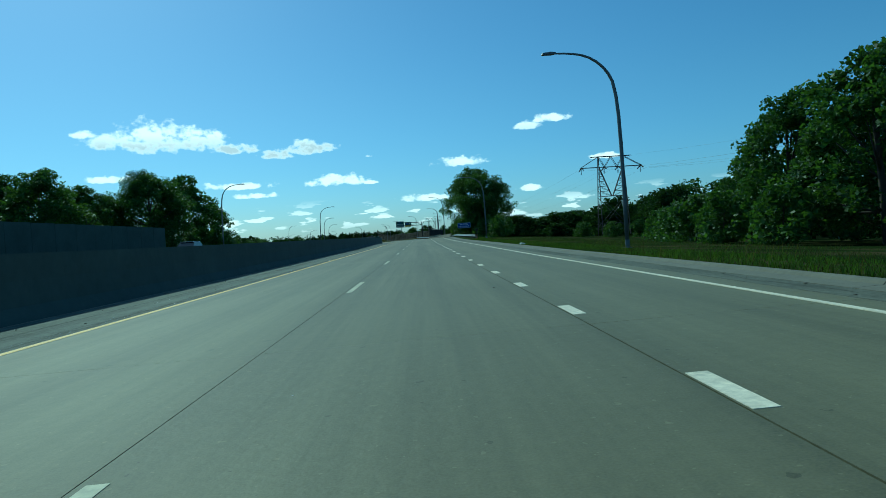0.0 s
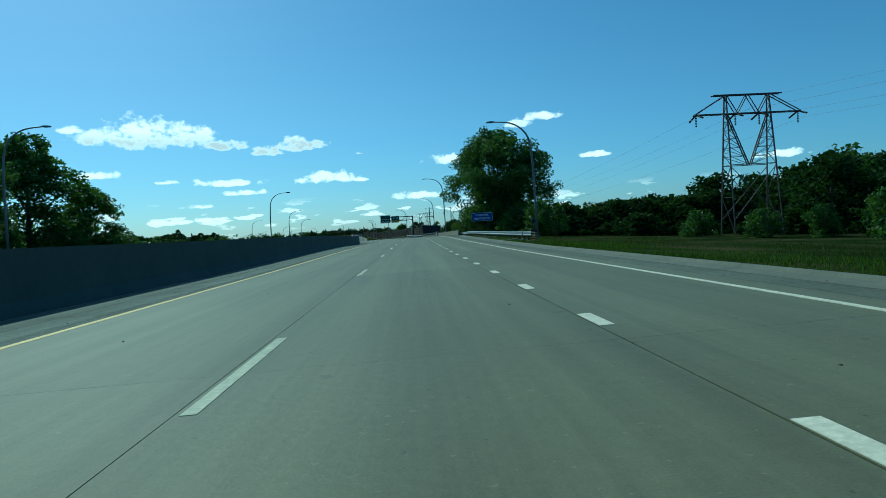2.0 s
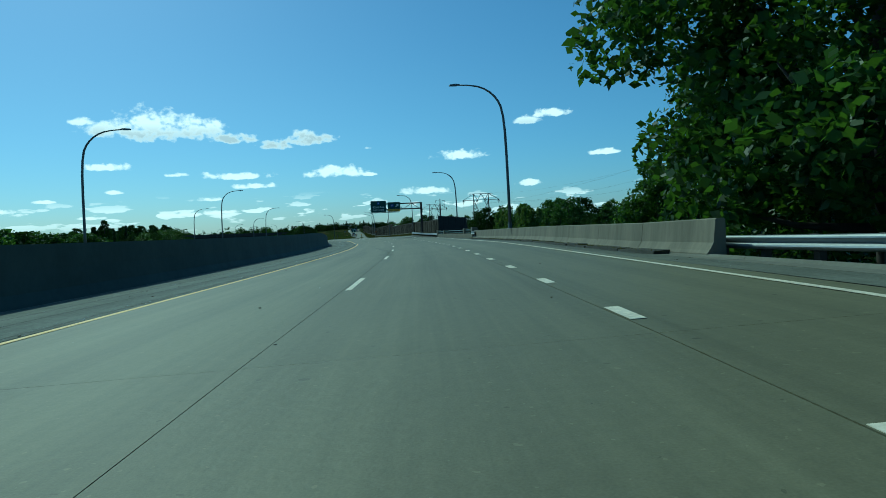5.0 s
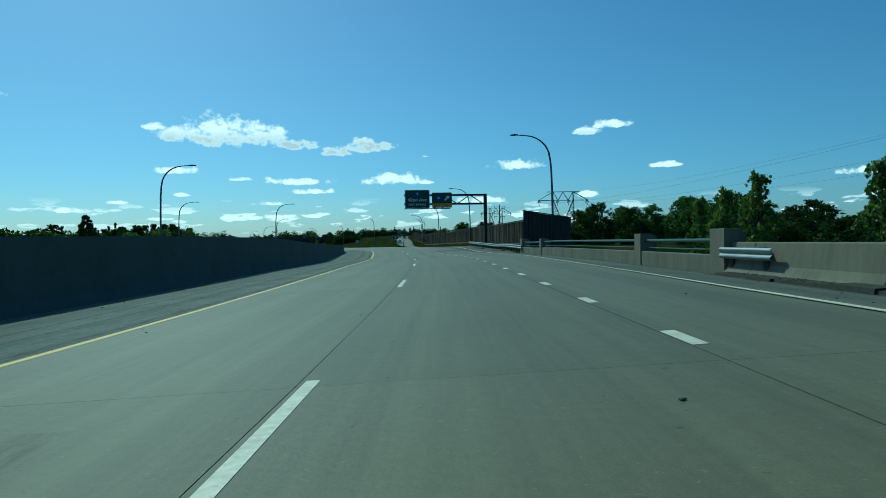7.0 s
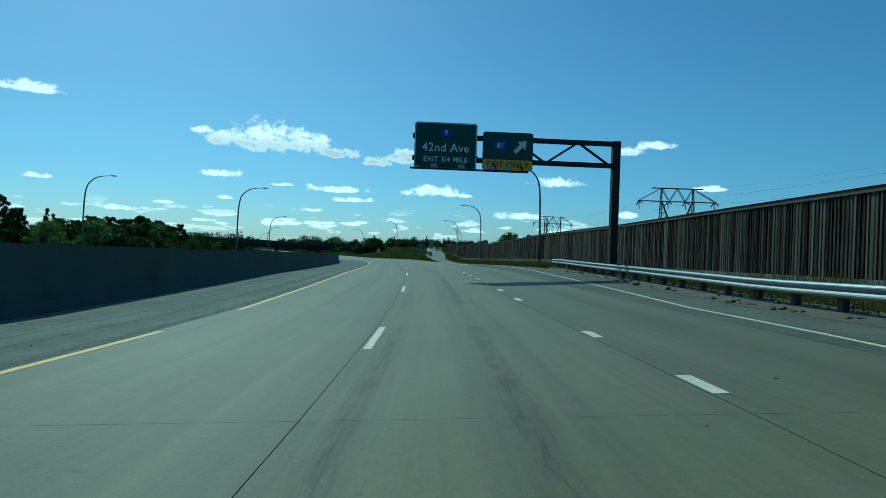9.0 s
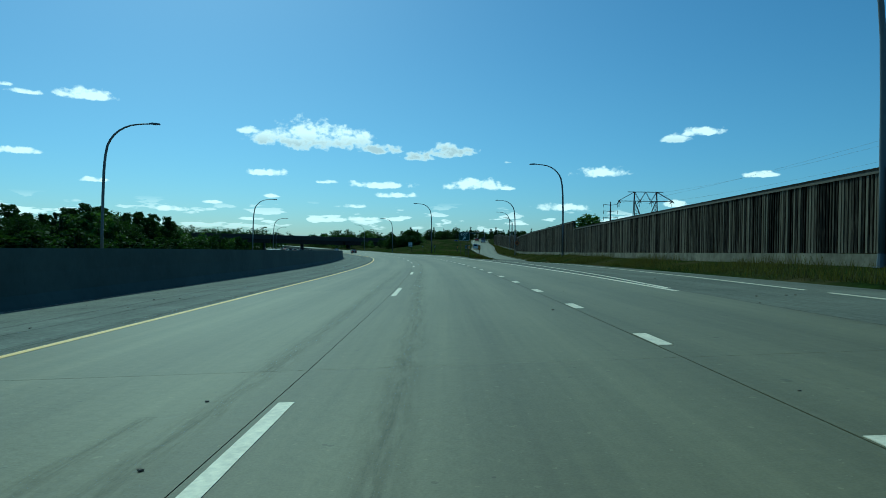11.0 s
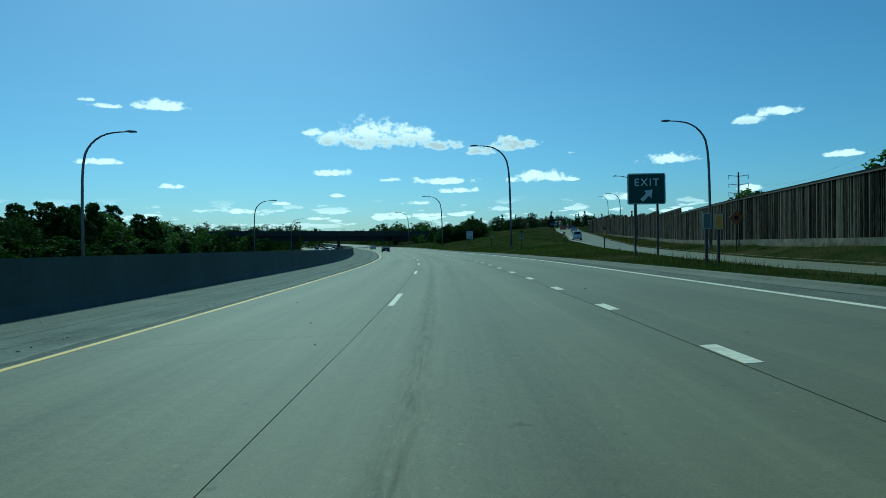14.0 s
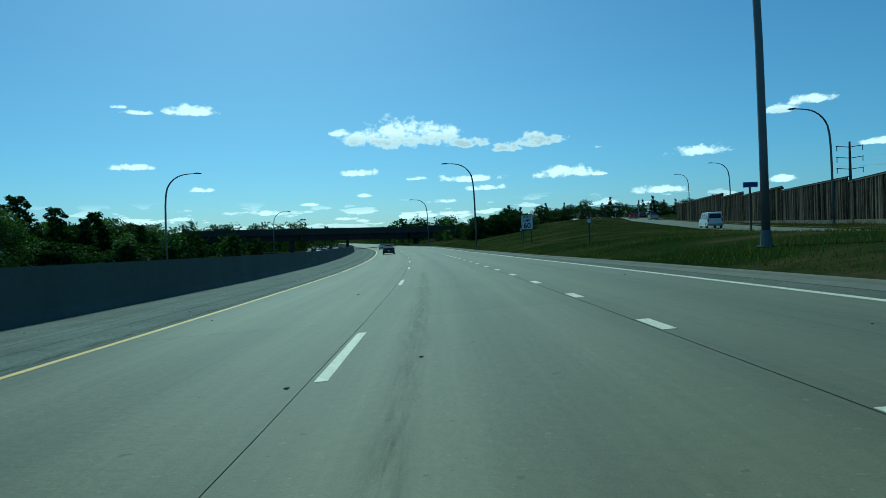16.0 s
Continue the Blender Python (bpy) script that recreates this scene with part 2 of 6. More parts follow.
YELLOW_LINE = material("yellow_road_paint", (0.86, 0.56, 0.15), 0.65, grain=0.16, scale=16, blotch=0.2, blotch_scale=1.5, bump=0.2)
BARRIER = material("weathered_concrete", (0.192, 0.168, 0.115), 0.9, grain=0.25, scale=5, blotch=0.55, blotch_scale=0.9, bump=0.5, stretch=(1, 1, 0.22))
# grey concrete, its colour darkened for the barrier's shaded side; far wall shares it
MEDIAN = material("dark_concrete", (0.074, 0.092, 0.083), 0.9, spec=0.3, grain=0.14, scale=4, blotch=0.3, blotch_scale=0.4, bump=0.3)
# rough gutter concrete; the shadow gap under the barrier is in this dark colour
LEDGE = material("gutter_ledge", (0.042, 0.038, 0.027), 0.95, grain=0.5, scale=6, blotch=0.7, blotch_scale=2.0, bump=0.8)
KERB = material("kerb_concrete", (0.165, 0.155, 0.115), 0.9, grain=0.2, scale=8, blotch=0.3, blotch_scale=0.9, bump=0.5)
DIRT = material("roadside_dirt", (0.13, 0.11, 0.08), 0.95, grain=0.4, scale=6, blotch=0.4, blotch_scale=0.8, bump=0.8)
GROUND = material("mown_grass", (0.025, 0.038, 0.010), 1.0, dry=(0.058, 0.046, 0.024), grain=0.6, scale=3.0, blotch=0.8, blotch_scale=0.16, bump=0.6, spec=0.0)
GRASS = leaf_material("grass_blades", (0.041, 0.047, 0.015), 0.38)
GRASS_LUSH = leaf_material("lush_grass_blades", (0.066, 0.100, 0.020), 0.42)
WEED = leaf_material("dry_weeds", (0.078, 0.072, 0.030), 0.36)
BARK = material("bark", (0.075, 0.06, 0.045), 0.95, grain=0.4, scale=5, blotch=0.3, bump=0.8, stretch=(1, 1, 0.25))
LEAF = leaf_material("broadleaf_foliage", (0.066, 0.110, 0.024), 0.42, 0.28, 0.5)
LEAF_DARK = leaf_material("dark_foliage", (0.034, 0.058, 0.016), 0.28)
LEAF_LIGHT = leaf_material("light_foliage", (0.115, 0.155, 0.045), 0.48, 0.35, 0.45)
NEEDLE = leaf_material("conifer_needles", (0.022, 0.040, 0.018), 0.12)
WOOD_WALL = material("weathered_timber", (0.092, 0.078, 0.056), 0.95, spec=0.1, grain=1.3, scale=14.0, blotch=1.0, blotch_scale=1.2, bump=0.7, vary=2.0, island=2.0, skew=1.9, stretch=(1, 1, 0.10))
# same timber coloured near black: shade between the front planks is painted in
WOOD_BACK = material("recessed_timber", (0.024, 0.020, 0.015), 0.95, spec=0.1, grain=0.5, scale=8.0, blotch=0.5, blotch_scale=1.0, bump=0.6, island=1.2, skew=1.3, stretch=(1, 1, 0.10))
WOOD_CAP = material("timber_cap", (0.125, 0.108, 0.082), 0.9, grain=0.3, scale=5, blotch=0.2, bump=0.4)
GALV = material("galvanised_steel", (0.30, 0.31, 0.31), 0.42, 0.6, grain=0.1, scale=8, blotch=0.15, blotch_scale=1.2, bump=0.1)
POLE = material("pole_steel", (0.15, 0.155, 0.16), 0.5, 0.3, grain=0.1, scale=6, blotch=0.12, bump=0.05)
RUST = material("weathering_steel", (0.034, 0.028, 0.024), 0.9, 0.0, grain=0.25, scale=5, blotch=0.3, bump=0.3)
LATTICE = material("lattice_steel", (0.10, 0.078, 0.07), 0.7, 0.3, grain=0.2, scale=4, blotch=0.3, bump=0.1)
WIRE = material("conductor", (0.10, 0.10, 0.11), 0.6, 0.3, grain=0.05, bump=0)
SIGN_GREEN = material("sign_green", (0.006, 0.050, 0.040), 0.45, grain=0.05, scale=4, blotch=0.12, bump=0)
SIGN_YELLOW = material("sign_yellow", (0.70, 0.42, 0.03), 0.5, grain=0.05, scale=4, blotch=0.12, bump=0)
SIGN_BLUE = material("sign_blue", (0.015, 0.055, 0.30), 0.5, grain=0.05, scale=4, blotch=0.1, bump=0)
SIGN_WHITE = material("sign_white", (0.75, 0.76, 0.74), 0.5, grain=0.04, scale=4, blotch=0.08, bump=0)
SIGN_BLACK = material("sign_black", (0.015, 0.015, 0.016), 0.5, grain=0.05, bump=0)
SIGN_ORANGE = material("sign_amber", (0.75, 0.34, 0.03), 0.5, grain=0.06, blotch=0.12, bump=0)
# darker copy of the sign amber, for a face turned from the sun
AMBER_SHADED = material("faded_amber", (0.30, 0.12, 0.03), 0.6, grain=0.1, blotch=0.2, bump=0)
ALU = material("sign_back", (0.17, 0.17, 0.155), 0.7, 0.1, grain=0.08, blotch=0.15, bump=0)
RAIL_GREEN = material("painted_rail", (0.05, 0.10, 0.085), 0.5, 0.3, grain=0.12, blotch=0.25, bump=0.1)
# grey concrete coloured near black for the bridge's backlit side
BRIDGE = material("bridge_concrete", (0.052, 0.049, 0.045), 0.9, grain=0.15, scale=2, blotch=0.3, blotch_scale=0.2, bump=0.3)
PAINT_DARK = material("dark_car_paint", (0.018, 0.020, 0.024), 0.28, 0.3, grain=0.03, blotch=0.05, bump=0)
PAINT_SILVER = material("silver_car_paint", (0.42, 0.43, 0.44), 0.32, 0.5, grain=0.03, blotch=0.05, bump=0)
PAINT_WHITE = material("white_car_paint", (0.70, 0.71, 0.72), 0.35, 0.0, grain=0.03, blotch=0.05, bump=0)
PAINT_RED = material("red_car_paint", (0.25, 0.02, 0.02), 0.3, 0.1, grain=0.03, blotch=0.05, bump=0)
CAR_GLASS = material("car_glass", (0.012, 0.014, 0.016), 0.08, 0.0, grain=0.02, blotch=0.02, bump=0)
TYRE = material("tyre_rubber", (0.02, 0.02, 0.02), 0.85, grain=0.1, blotch=0.1, bump=0.2)
TAIL = material("tail_lamp_red", (0.35, 0.01, 0.01), 0.3, grain=0.03, blotch=0.03, bump=0)

SIGN_POST = material("weathered_post", (0.075, 0.066, 0.054), 0.9, grain=0.3, scale=6, blotch=0.3, bump=0.3)

# ---- the road's line ----
KNOT = 30.0
BEND = [1.315, 0.708, -0.05, 0.051, -0.056, -0.238, 0.259, 1.358, 0.813, 1.53, 1.28, 0.717, 1.138, 1.309, 1.139, 1.065, 1.148, 0.839, 0.68, 0.597, 0.548, 0.512, 0.483, 0.46, 0.441, 0.425]
RISE = [0.6, 0.61, 0.53, 0.51, 0.47, 0.52, 0.55, 0.35, 0.04, -0.17, -0.71, -0.68, -0.99, -1.41, -1.82, -2.21, -2.67, -3.14, -3.48, -3.67, -3.85, -4.1, -4.4, -4.6, -4.7, -4.75]
BANK = 0.049
_s = np.arange(-330.0, 1400.0, 2.0)
_k = np.interp(_s, -30 + KNOT * np.arange(26), BEND) / 1000
_k[_s < -34] = 0.0
_hd = np.concatenate([[0], np.cumsum((_k[1:] + _k[:-1]))])
_i0 = int(np.argmin(abs(_s)))
_hd = _hd - _hd[_i0]
_x = np.concatenate([[0], np.cumsum(-(np.sin(_hd[1:]) + np.sin(_hd[:-1])))])
_y = np.concatenate([[0], np.cumsum((np.cos(_hd[1:]) + np.cos(_hd[:-1])))])
_x, _y = _x - _x[_i0], _y - _y[_i0]


def zc(s):
    return np.interp(s, -30 + KNOT * np.arange(26), RISE)


def heading(s):
    return float(np.interp(s, _s, _hd))


def plan(s, d):
    h = np.interp(s, _s, _hd)
    return np.interp(s, _s, _x) + np.cos(h) * d, np.interp(s, _s, _y) + np.sin(h) * d


def exit_fall(s, d):
    """How far the outer paving falls below the banked carriageway: on the bridge and along the exit lane."""
    if 148 < s < 264 and d > 6.75:
        # the bridge shoulder drains outwards
        return -0.095 * (d - 6.75) * float(np.interp(s, [148, 163, 250, 264], [0, 1, 1, 0]))
    if not 305 < s < 397 or d < 7:
        return 0.0
    fall = float(np.interp(s, [305, 322, 349, 369, 391, 397], [0, -0.15, -0.42, -0.62, -0.98, 0]))
    return fall * min(1.0, (d - 7) / (float(np.interp(s, [300, 330, 388], [10.6, 12.2, 17.0])) - 7))


def runoff(s, d):
    """How far the straight before the bridge lies from the full bank of the curve: its cross-fall is nearly level."""
    t = min(1.0, max(0.0, (s - 110.0) / 80.0))
    return -0.0236 * (min(60.0, max(-75.0, d)) - 1.6) * (1 - t * t * (3 - 2 * t))


def on_road(s, d, up=0.0):
    """A place on the banked roadway."""
    x, y = plan(s, d)
    return float(x), float(y), float(zc(s) + BANK * d + up) + exit_fall(s, d) + runoff(s, d)


def sd_of(x, y):
    i = int(np.argmin((_x - x) ** 2 + (_y - y) ** 2))
    dx, dy = x - _x[i], y - _y[i]
    h = _hd[i]
    return float(_s[i] - math.sin(h) * dx + math.cos(h) * dy), float(math.cos(h) * dx + math.sin(h) * dy)


def median_d(s):
    return float(np.interp(s, [-60, 105, 190, 460, 700], [-7.65, -7.7, -9.7, -10.1, -10.1]))


def edge_d(s):
    """The right edge of the paving."""
    return float(np.interp(s, [-60, 105, 160, 218, 252, 300, 330, 388, 391, 396, 420, 900], [7.9, 8.0, 8.4, 9.22, 9.32, 10.6, 12.2, 17.0, 9.0, 8.0, 7.9, 7.9]))


# the exit ramp: its centre and height by s
RAMP_S = [392, 405, 427, 453, 471, 506, 543, 580, 607, 650]
RAMP_D = [13.6, 15.7, 19.3, 23.8, 27.0, 35.5, 46.8, 57.0, 66.0, 84.0]
RAMP_Z = [-1.85, -1.98, -2.25, -2.3, -2.2, -1.65, -0.75, 0.5, 1.7, 2.8]
WALL = [(7.5, 262.5), (-12.1, 389.8), (-22.0, 450.0), (-24.4, 470.6), (-28.1, 509.9), (-31.3, 527.1), (-36.0, 554.7), (-42.5, 588.7)]
WALL_S = [sd_of(*p)[0] for p in WALL]
WALL_D = [sd_of(*p)[1] for p in WALL]


def ramp_at(s):
    return float(np.interp(s, RAMP_S, RAMP_D)), float(np.interp(s, RAMP_S, RAMP_Z))


def wall_foot(s):
    """Height of the turf along the foot of the timber wall."""
    return float(np.interp(s, [262, 300, 330, 365, 389, 452, 471, 505, 535, 578], [0.62, 0.30, 0.35, -0.15, -0.5, -1.25, -1.4, -1.15, -0.7, 0.1])) - float(np.interp(s, [412, 445, 480, 560], [0.22, 0.44, 0.42, 0.25]))


def far_z(s, d):
    """Height of the carriageway for oncoming traffic."""
    return float(zc(s)) + float(np.interp(s, [120, 320, 470], [-0.25, -0.35, -1.0])) + runoff(s, d)


def ground_z(s, d):
    """Height of the land, a little under every paved sheet."""
    c = float(zc(s))
    left, right = median_d(s), edge_d(s)
    if left - 0.3 <= d <= right:
        return c + BANK * d - (0.48 if 300 < s < 396 or 140 < s < 270 else 0.30) + exit_fall(s, d)
    if d < left:
        base = far_z(s, d) - runoff(s, d)
        far = np.interp(-d, [9, 11, 26, 30, 60, 160, 400], [-0.3, -0.1, 0.0, 0.25, 0.4, 1.0, 2.0])
        return base + float(far) - 0.12
    kerb = c + BANK * right + 0.065 + exit_fall(s, right)
    off = d - right
    if s < 150:
        a = kerb + float(np.interp(off, [0, 2.5, 6, 28, 80, 400], [0.0, -0.12, -0.35, -1.1, -1.4, 3.0]))
    elif s < 258:
        a = kerb + float(np.interp(off, [0, 1.5, 12, 80, 400], [-0.1, -0.6, -5.0, -5.5, 0.0]))
    else:
        wd = float(np.interp(s, WALL_S, WALL_D))
        if s < 392:
            rise = wall_foot(s) - kerb
            a = kerb + float(np.interp(off, [0, 0.6, max(1.2, wd - right), wd - right + 30, 400], [0.0, 0.05, rise, rise - 0.6, 3.0]))
        else:
            rd, rz = ramp_at(s)
            half = float(np.interp(s, [394, 470, 510], [1.4, 2.3, 4.4]))
            if d < rd - half:
                t = off / max(0.5, rd - half - right)
                hump = float(np.interp(s, [392, 425, 450, 480, 540, 620, 700, 760], [0.0, 0.38, 0.70, 0.74, 0.95, 1.2, 0.4, 0.0])) * math.sin(math.pi * min(1, t))
                a = kerb + (rz - kerb - 0.05) * (t * t * (3 - 2 * t)) + hump
            elif d < rd + 4.4:
                a = rz - 0.15
            else:
                rise = wall_foot(s) - rz if s < 580 else 0.3
                a = rz - 0.02 + float(np.interp(d - rd - 4.4, [0, max(0.8, wd - rd - 4.4), 60, 400], [0.0, rise, rise + 0.3, 3.0]))
    # ease from zone to zone
    return a


def blended_ground(s, d):
    w = 0.0
    total = 0.0
    for ds, k in ((-6, 1), (-3, 2), (0, 3), (3, 2), (6, 1)):
        total += k * ground_z(s + ds, d)
        w += k
    return total / w + runoff(s, d)


def ground_at(x, y):
    s, d = sd_of(x, y)
    return blended_ground(s, d)


# ---- mesh tools ----
class Shape:
    """Collects vertices and faces of one mesh."""

    def __init__(self):
        self.v, self.f, self.n, self.uv = [], [], 0, []

    def add(self, verts, faces):
        o = self.n
        self.v.extend(tuple(p) for p in verts)
        self.f.extend(tuple(i + o for i in f) for f in faces)
        self.n += len(verts)
        return self

    def box(self, sx, sy, sz, m=None, bevel=0.0):
        """A box centred on its base, its upper and side edges broken by bevel."""
        m = m or Matrix()
        b = min(bevel, sx * 0.45, sy * 0.45, sz * 0.45)
        rings = [(0, 0)] if not b else [(b, 0), (0, b)]
        rings += [(0, sz)] if not b else [(0, sz - b), (b, sz)]
        vs = []
        for inset, z in rings:
            x, y = sx / 2 - inset, sy / 2 - inset
            vs += [m @ Vector(p) for p in ((-x, -y, z), (x, -y, z), (x, y, z), (-x, y, z))]
        k = len(rings)
        fs = [(3, 2, 1, 0), tuple(range(4 * k - 4, 4 * k))]
        for r in range(k - 1):
            for i in range(4):
                j = (i + 1) % 4
                fs.append((4 * r + i, 4 * r + j, 4 * r + 4 + j, 4 * r + 4 + i))
        return self.add(vs, fs)

    def tube(self, pts, radii, sides=8, cap=True):
        pts = [Vector(p) for p in pts]
        vs, fs = [], []
        for i, p in enumerate(pts):
            a = pts[min(i + 1, len(pts) - 1)] - pts[max(i - 1, 0)]
            q = a.normalized().to_track_quat("Z", "Y")
            r = radii[i] if hasattr(radii, "__len__") else radii
            for k in range(sides):
                t = 2 * math.pi * k / sides
                vs.append(p + q @ Vector((r * math.cos(t), r * math.sin(t), 0)))
        for i in range(len(pts) - 1):
            for k in range(sides):
                j = (k + 1) % sides
                fs.append((i * sides + k, i * sides + j, (i + 1) * sides + j, (i + 1) * sides + k))
        if cap:
            fs += [tuple(reversed(range(sides))), tuple(range((len(pts) - 1) * sides, len(pts) * sides))]
        return self.add(vs, fs)

    def bar(self, a, b, w, h=None):
        """A straight bar of square section."""
        a, b = Vector(a), Vector(b)
        q = (b - a).normalized().to_track_quat("Z", "Y").to_matrix().to_4x4()
        return self.box(w, h or w, (b - a).length, Matrix.Translation(a) @ q)

    def prism(self, outline, depth, m=None):
        """An outline in x and z, given depth along y."""
        m = m or Matrix()
        k = len(outline)
        vs = [m @ Vector((x, -depth / 2, z)) for x, z in outline] + [m @ Vector((x, depth / 2, z)) for x, z in outline]
        fs = [tuple(range(k)), tuple(reversed(range(k, 2 * k)))]
        fs += [(i, i + k, (i + 1) % k + k, (i + 1) % k) for i in range(k)]
        return self.add(vs, fs)

    def mesh(self, name, mat, smooth=False):
        me = bpy.data.meshes.new(name)
        me.from_pydata([tuple(p) for p in self.v], [], self.f)
        me.materials.append(mat)
        if len(self.uv) == len(self.v):
            lay = me.uv_layers.new(name="plan")
            lay.data.foreach_set("uv", [c for f in self.f for i in f for c in self.uv[i]])
        if smooth:
            me.polygons.foreach_set("use_smooth", [True] * len(me.polygons))
        me.update()
        return me


def quad_cloud(name, verts, mat):
    """A mesh of loose quads from an (n, 4, 3) array."""
    v = np.asarray(verts, dtype=np.float32).reshape(-1, 3)
    n = len(v) // 4
    me = bpy.data.meshes.new(name)
    me.vertices.add(len(v))
    me.vertices.foreach_set("co", v.ravel())
    me.loops.add(len(v))
    me.loops.foreach_set("vertex_index", np.arange(len(v), dtype=np.int32))
    me.polygons.add(n)
    me.polygons.foreach_set("loop_start", np.arange(0, 4 * n, 4, dtype=np.int32))
    me.materials.append(mat)
    me.update(calc_edges=True)
    return me


def part(name, shape, mat, parent, label="", smooth=False):
    data = shape.mesh(name, mat, smooth) if isinstance(shape, Shape) else shape
    ob = new(name, data)
    ob.parent = parent
    return tagged(ob, label) if label else ob


def thing(name, place, label, category, group="", kind="", rz=0.0):
    """An empty at a thing's base."""
    ob = new(name)
    ob.empty_display_size = 0.3
    ob.matrix_basis = Matrix.Translation(place) @ Matrix.Rotation(rz, 4, "Z")
    return tagged(ob, label, category, group, kind)


def single(name, shape, mat, label, category, kind="", smooth=False, group=""):
    data = shape.mesh(name, mat, smooth) if isinstance(shape, Shape) else shape
    return tagged(new(name, data), label, category, group, kind)


def sweep(shape, ss, section, closed=False):
    """A section of (d, up) points carried along the road; d may depend on s."""
    ss = list(ss)
    rows = [[on_road(s, d, u) for d, u in section(s)] for s in ss]
    k = len(rows[0])
    vs = [p for r in rows for p in r]
    shape.uv.extend((d, s) for s in ss for d, _ in section(s))
    fs = []
    for i in range(len(rows) - 1):
        for j in range(k if closed else k - 1):
            a, b = i * k + j, i * k + (j + 1) % k
            fs.append((a, b, b + k, a + k))
    if closed:
        fs += [tuple(range(k)), tuple(reversed(range((len(rows) - 1) * k, len(rows) * k)))]
    return shape.add(vs, fs)




def lettering(name, text, size, mat, parent, m, spread=1.0, label=""):
    """Raised letters in the built-in font, centred, in the x-z plane facing -y."""
    cu = bpy.data.curves.new(name, "FONT")
    cu.body, cu.size, cu.align_x, cu.align_y, cu.extrude, cu.space_character, cu.offset = text, size, "CENTER", "CENTER", 0.004, spread, size * 0.012
    cu.resolution_u = 3
    tmp = bpy.data.objects.new(name, cu)
    scene.collection.objects.link(tmp)
    me = bpy.data.meshes.new_from_object(tmp.evaluated_get(bpy.context.evaluated_depsgraph_get()))
    bpy.data.objects.remove(tmp)
    me.transform(m @ Matrix.Rotation(math.pi / 2, 4, "X"))
    me.materials.clear()
    me.materials.append(mat)
    return part(name, me, mat, parent, label)


def rounded(w, h, r, n=4):
    pts = []
    for cx, cz, a0 in ((w / 2 - r, h / 2 - r, 0), (-w / 2 + r, h / 2 - r, 90), (-w / 2 + r, -h / 2 + r, 180), (w / 2 - r, -h / 2 + r, 270)):
        for i in range(n + 1):
            a = radians(a0 + 90 * i / n)
            pts.append((cx + r * math.cos(a), cz + r * math.sin(a)))
    return pts


# ---- ground, road and markings ----
def build_ground():
    ss = sorted(set(list(np.arange(-320, -40, 40.0)) + list(np.arange(-40, 720, 6.0)) + list(np.arange(720, 1390, 45.0))))
    ds = [-900, -500, -300, -200, -140, -100, -75, -58, -45, -34, -27, -20, -15, -12, -10.6, -9, -7, -4, 0, 4, 6.5, 7.7, 8.15, 8.6, 9.2, 10, 11, 12.2, 13.5, 15, 17, 19, 21, 23, 25.5, 28, 31, 34, 37, 41, 45, 50, 56, 64, 75, 90, 110, 150, 220, 340, 600, 900]
    vs, fs = [], []
    k = len(ds)
    for s in ss:
        for d in ds:
            x, y = plan(s, d)
            vs.append((float(x), float(y), blended_ground(s, d)))
    for i in range(len(ss) - 1):
        for j in range(k - 1):
            a = i * k + j
            fs.append((a, a + 1, a + 1 + k, a + k))
    sh = Shape().add(vs, fs)
    # skirt out to the horizon
    rim = [i * k for i in range(len(ss))] + [(len(ss) - 1) * k + j for j in range(k)] + [i * k + k - 1 for i in reversed(range(len(ss)))] + list(reversed(range(k)))
    cx, cy = -30.0, 400.0
    far = []
    for i in rim:
        x, y, z = vs[i]
        a = math.atan2(y - cy, x - cx)
        far.append((cx + 4300 * math.cos(a), cy + 4300 * math.sin(a), 6.0))
    o = sh.n
    sh.v.extend(far)
    sh.n += len(far)
    for i in range(len(rim)):
        j = (i + 1) % len(rim)
        if rim[i] != rim[j]:
            sh.f.append((rim[i], o + i, o + j, rim[j]))
    single("ground", sh, GROUND, "rough green roadside grass land under the freeway", "ground", "structure", True)


build_ground()
LANES = [(-4.52, -0.103), (-0.094, 3.700), (3.718, 6.982)]
road = thing("road", (0, 0, 0), "grey jointed concrete freeway carriageway with painted lane lines", "road", kind="structure")
SLAB0, SLAB = 162.2 - 13.74 * 13, 13.74


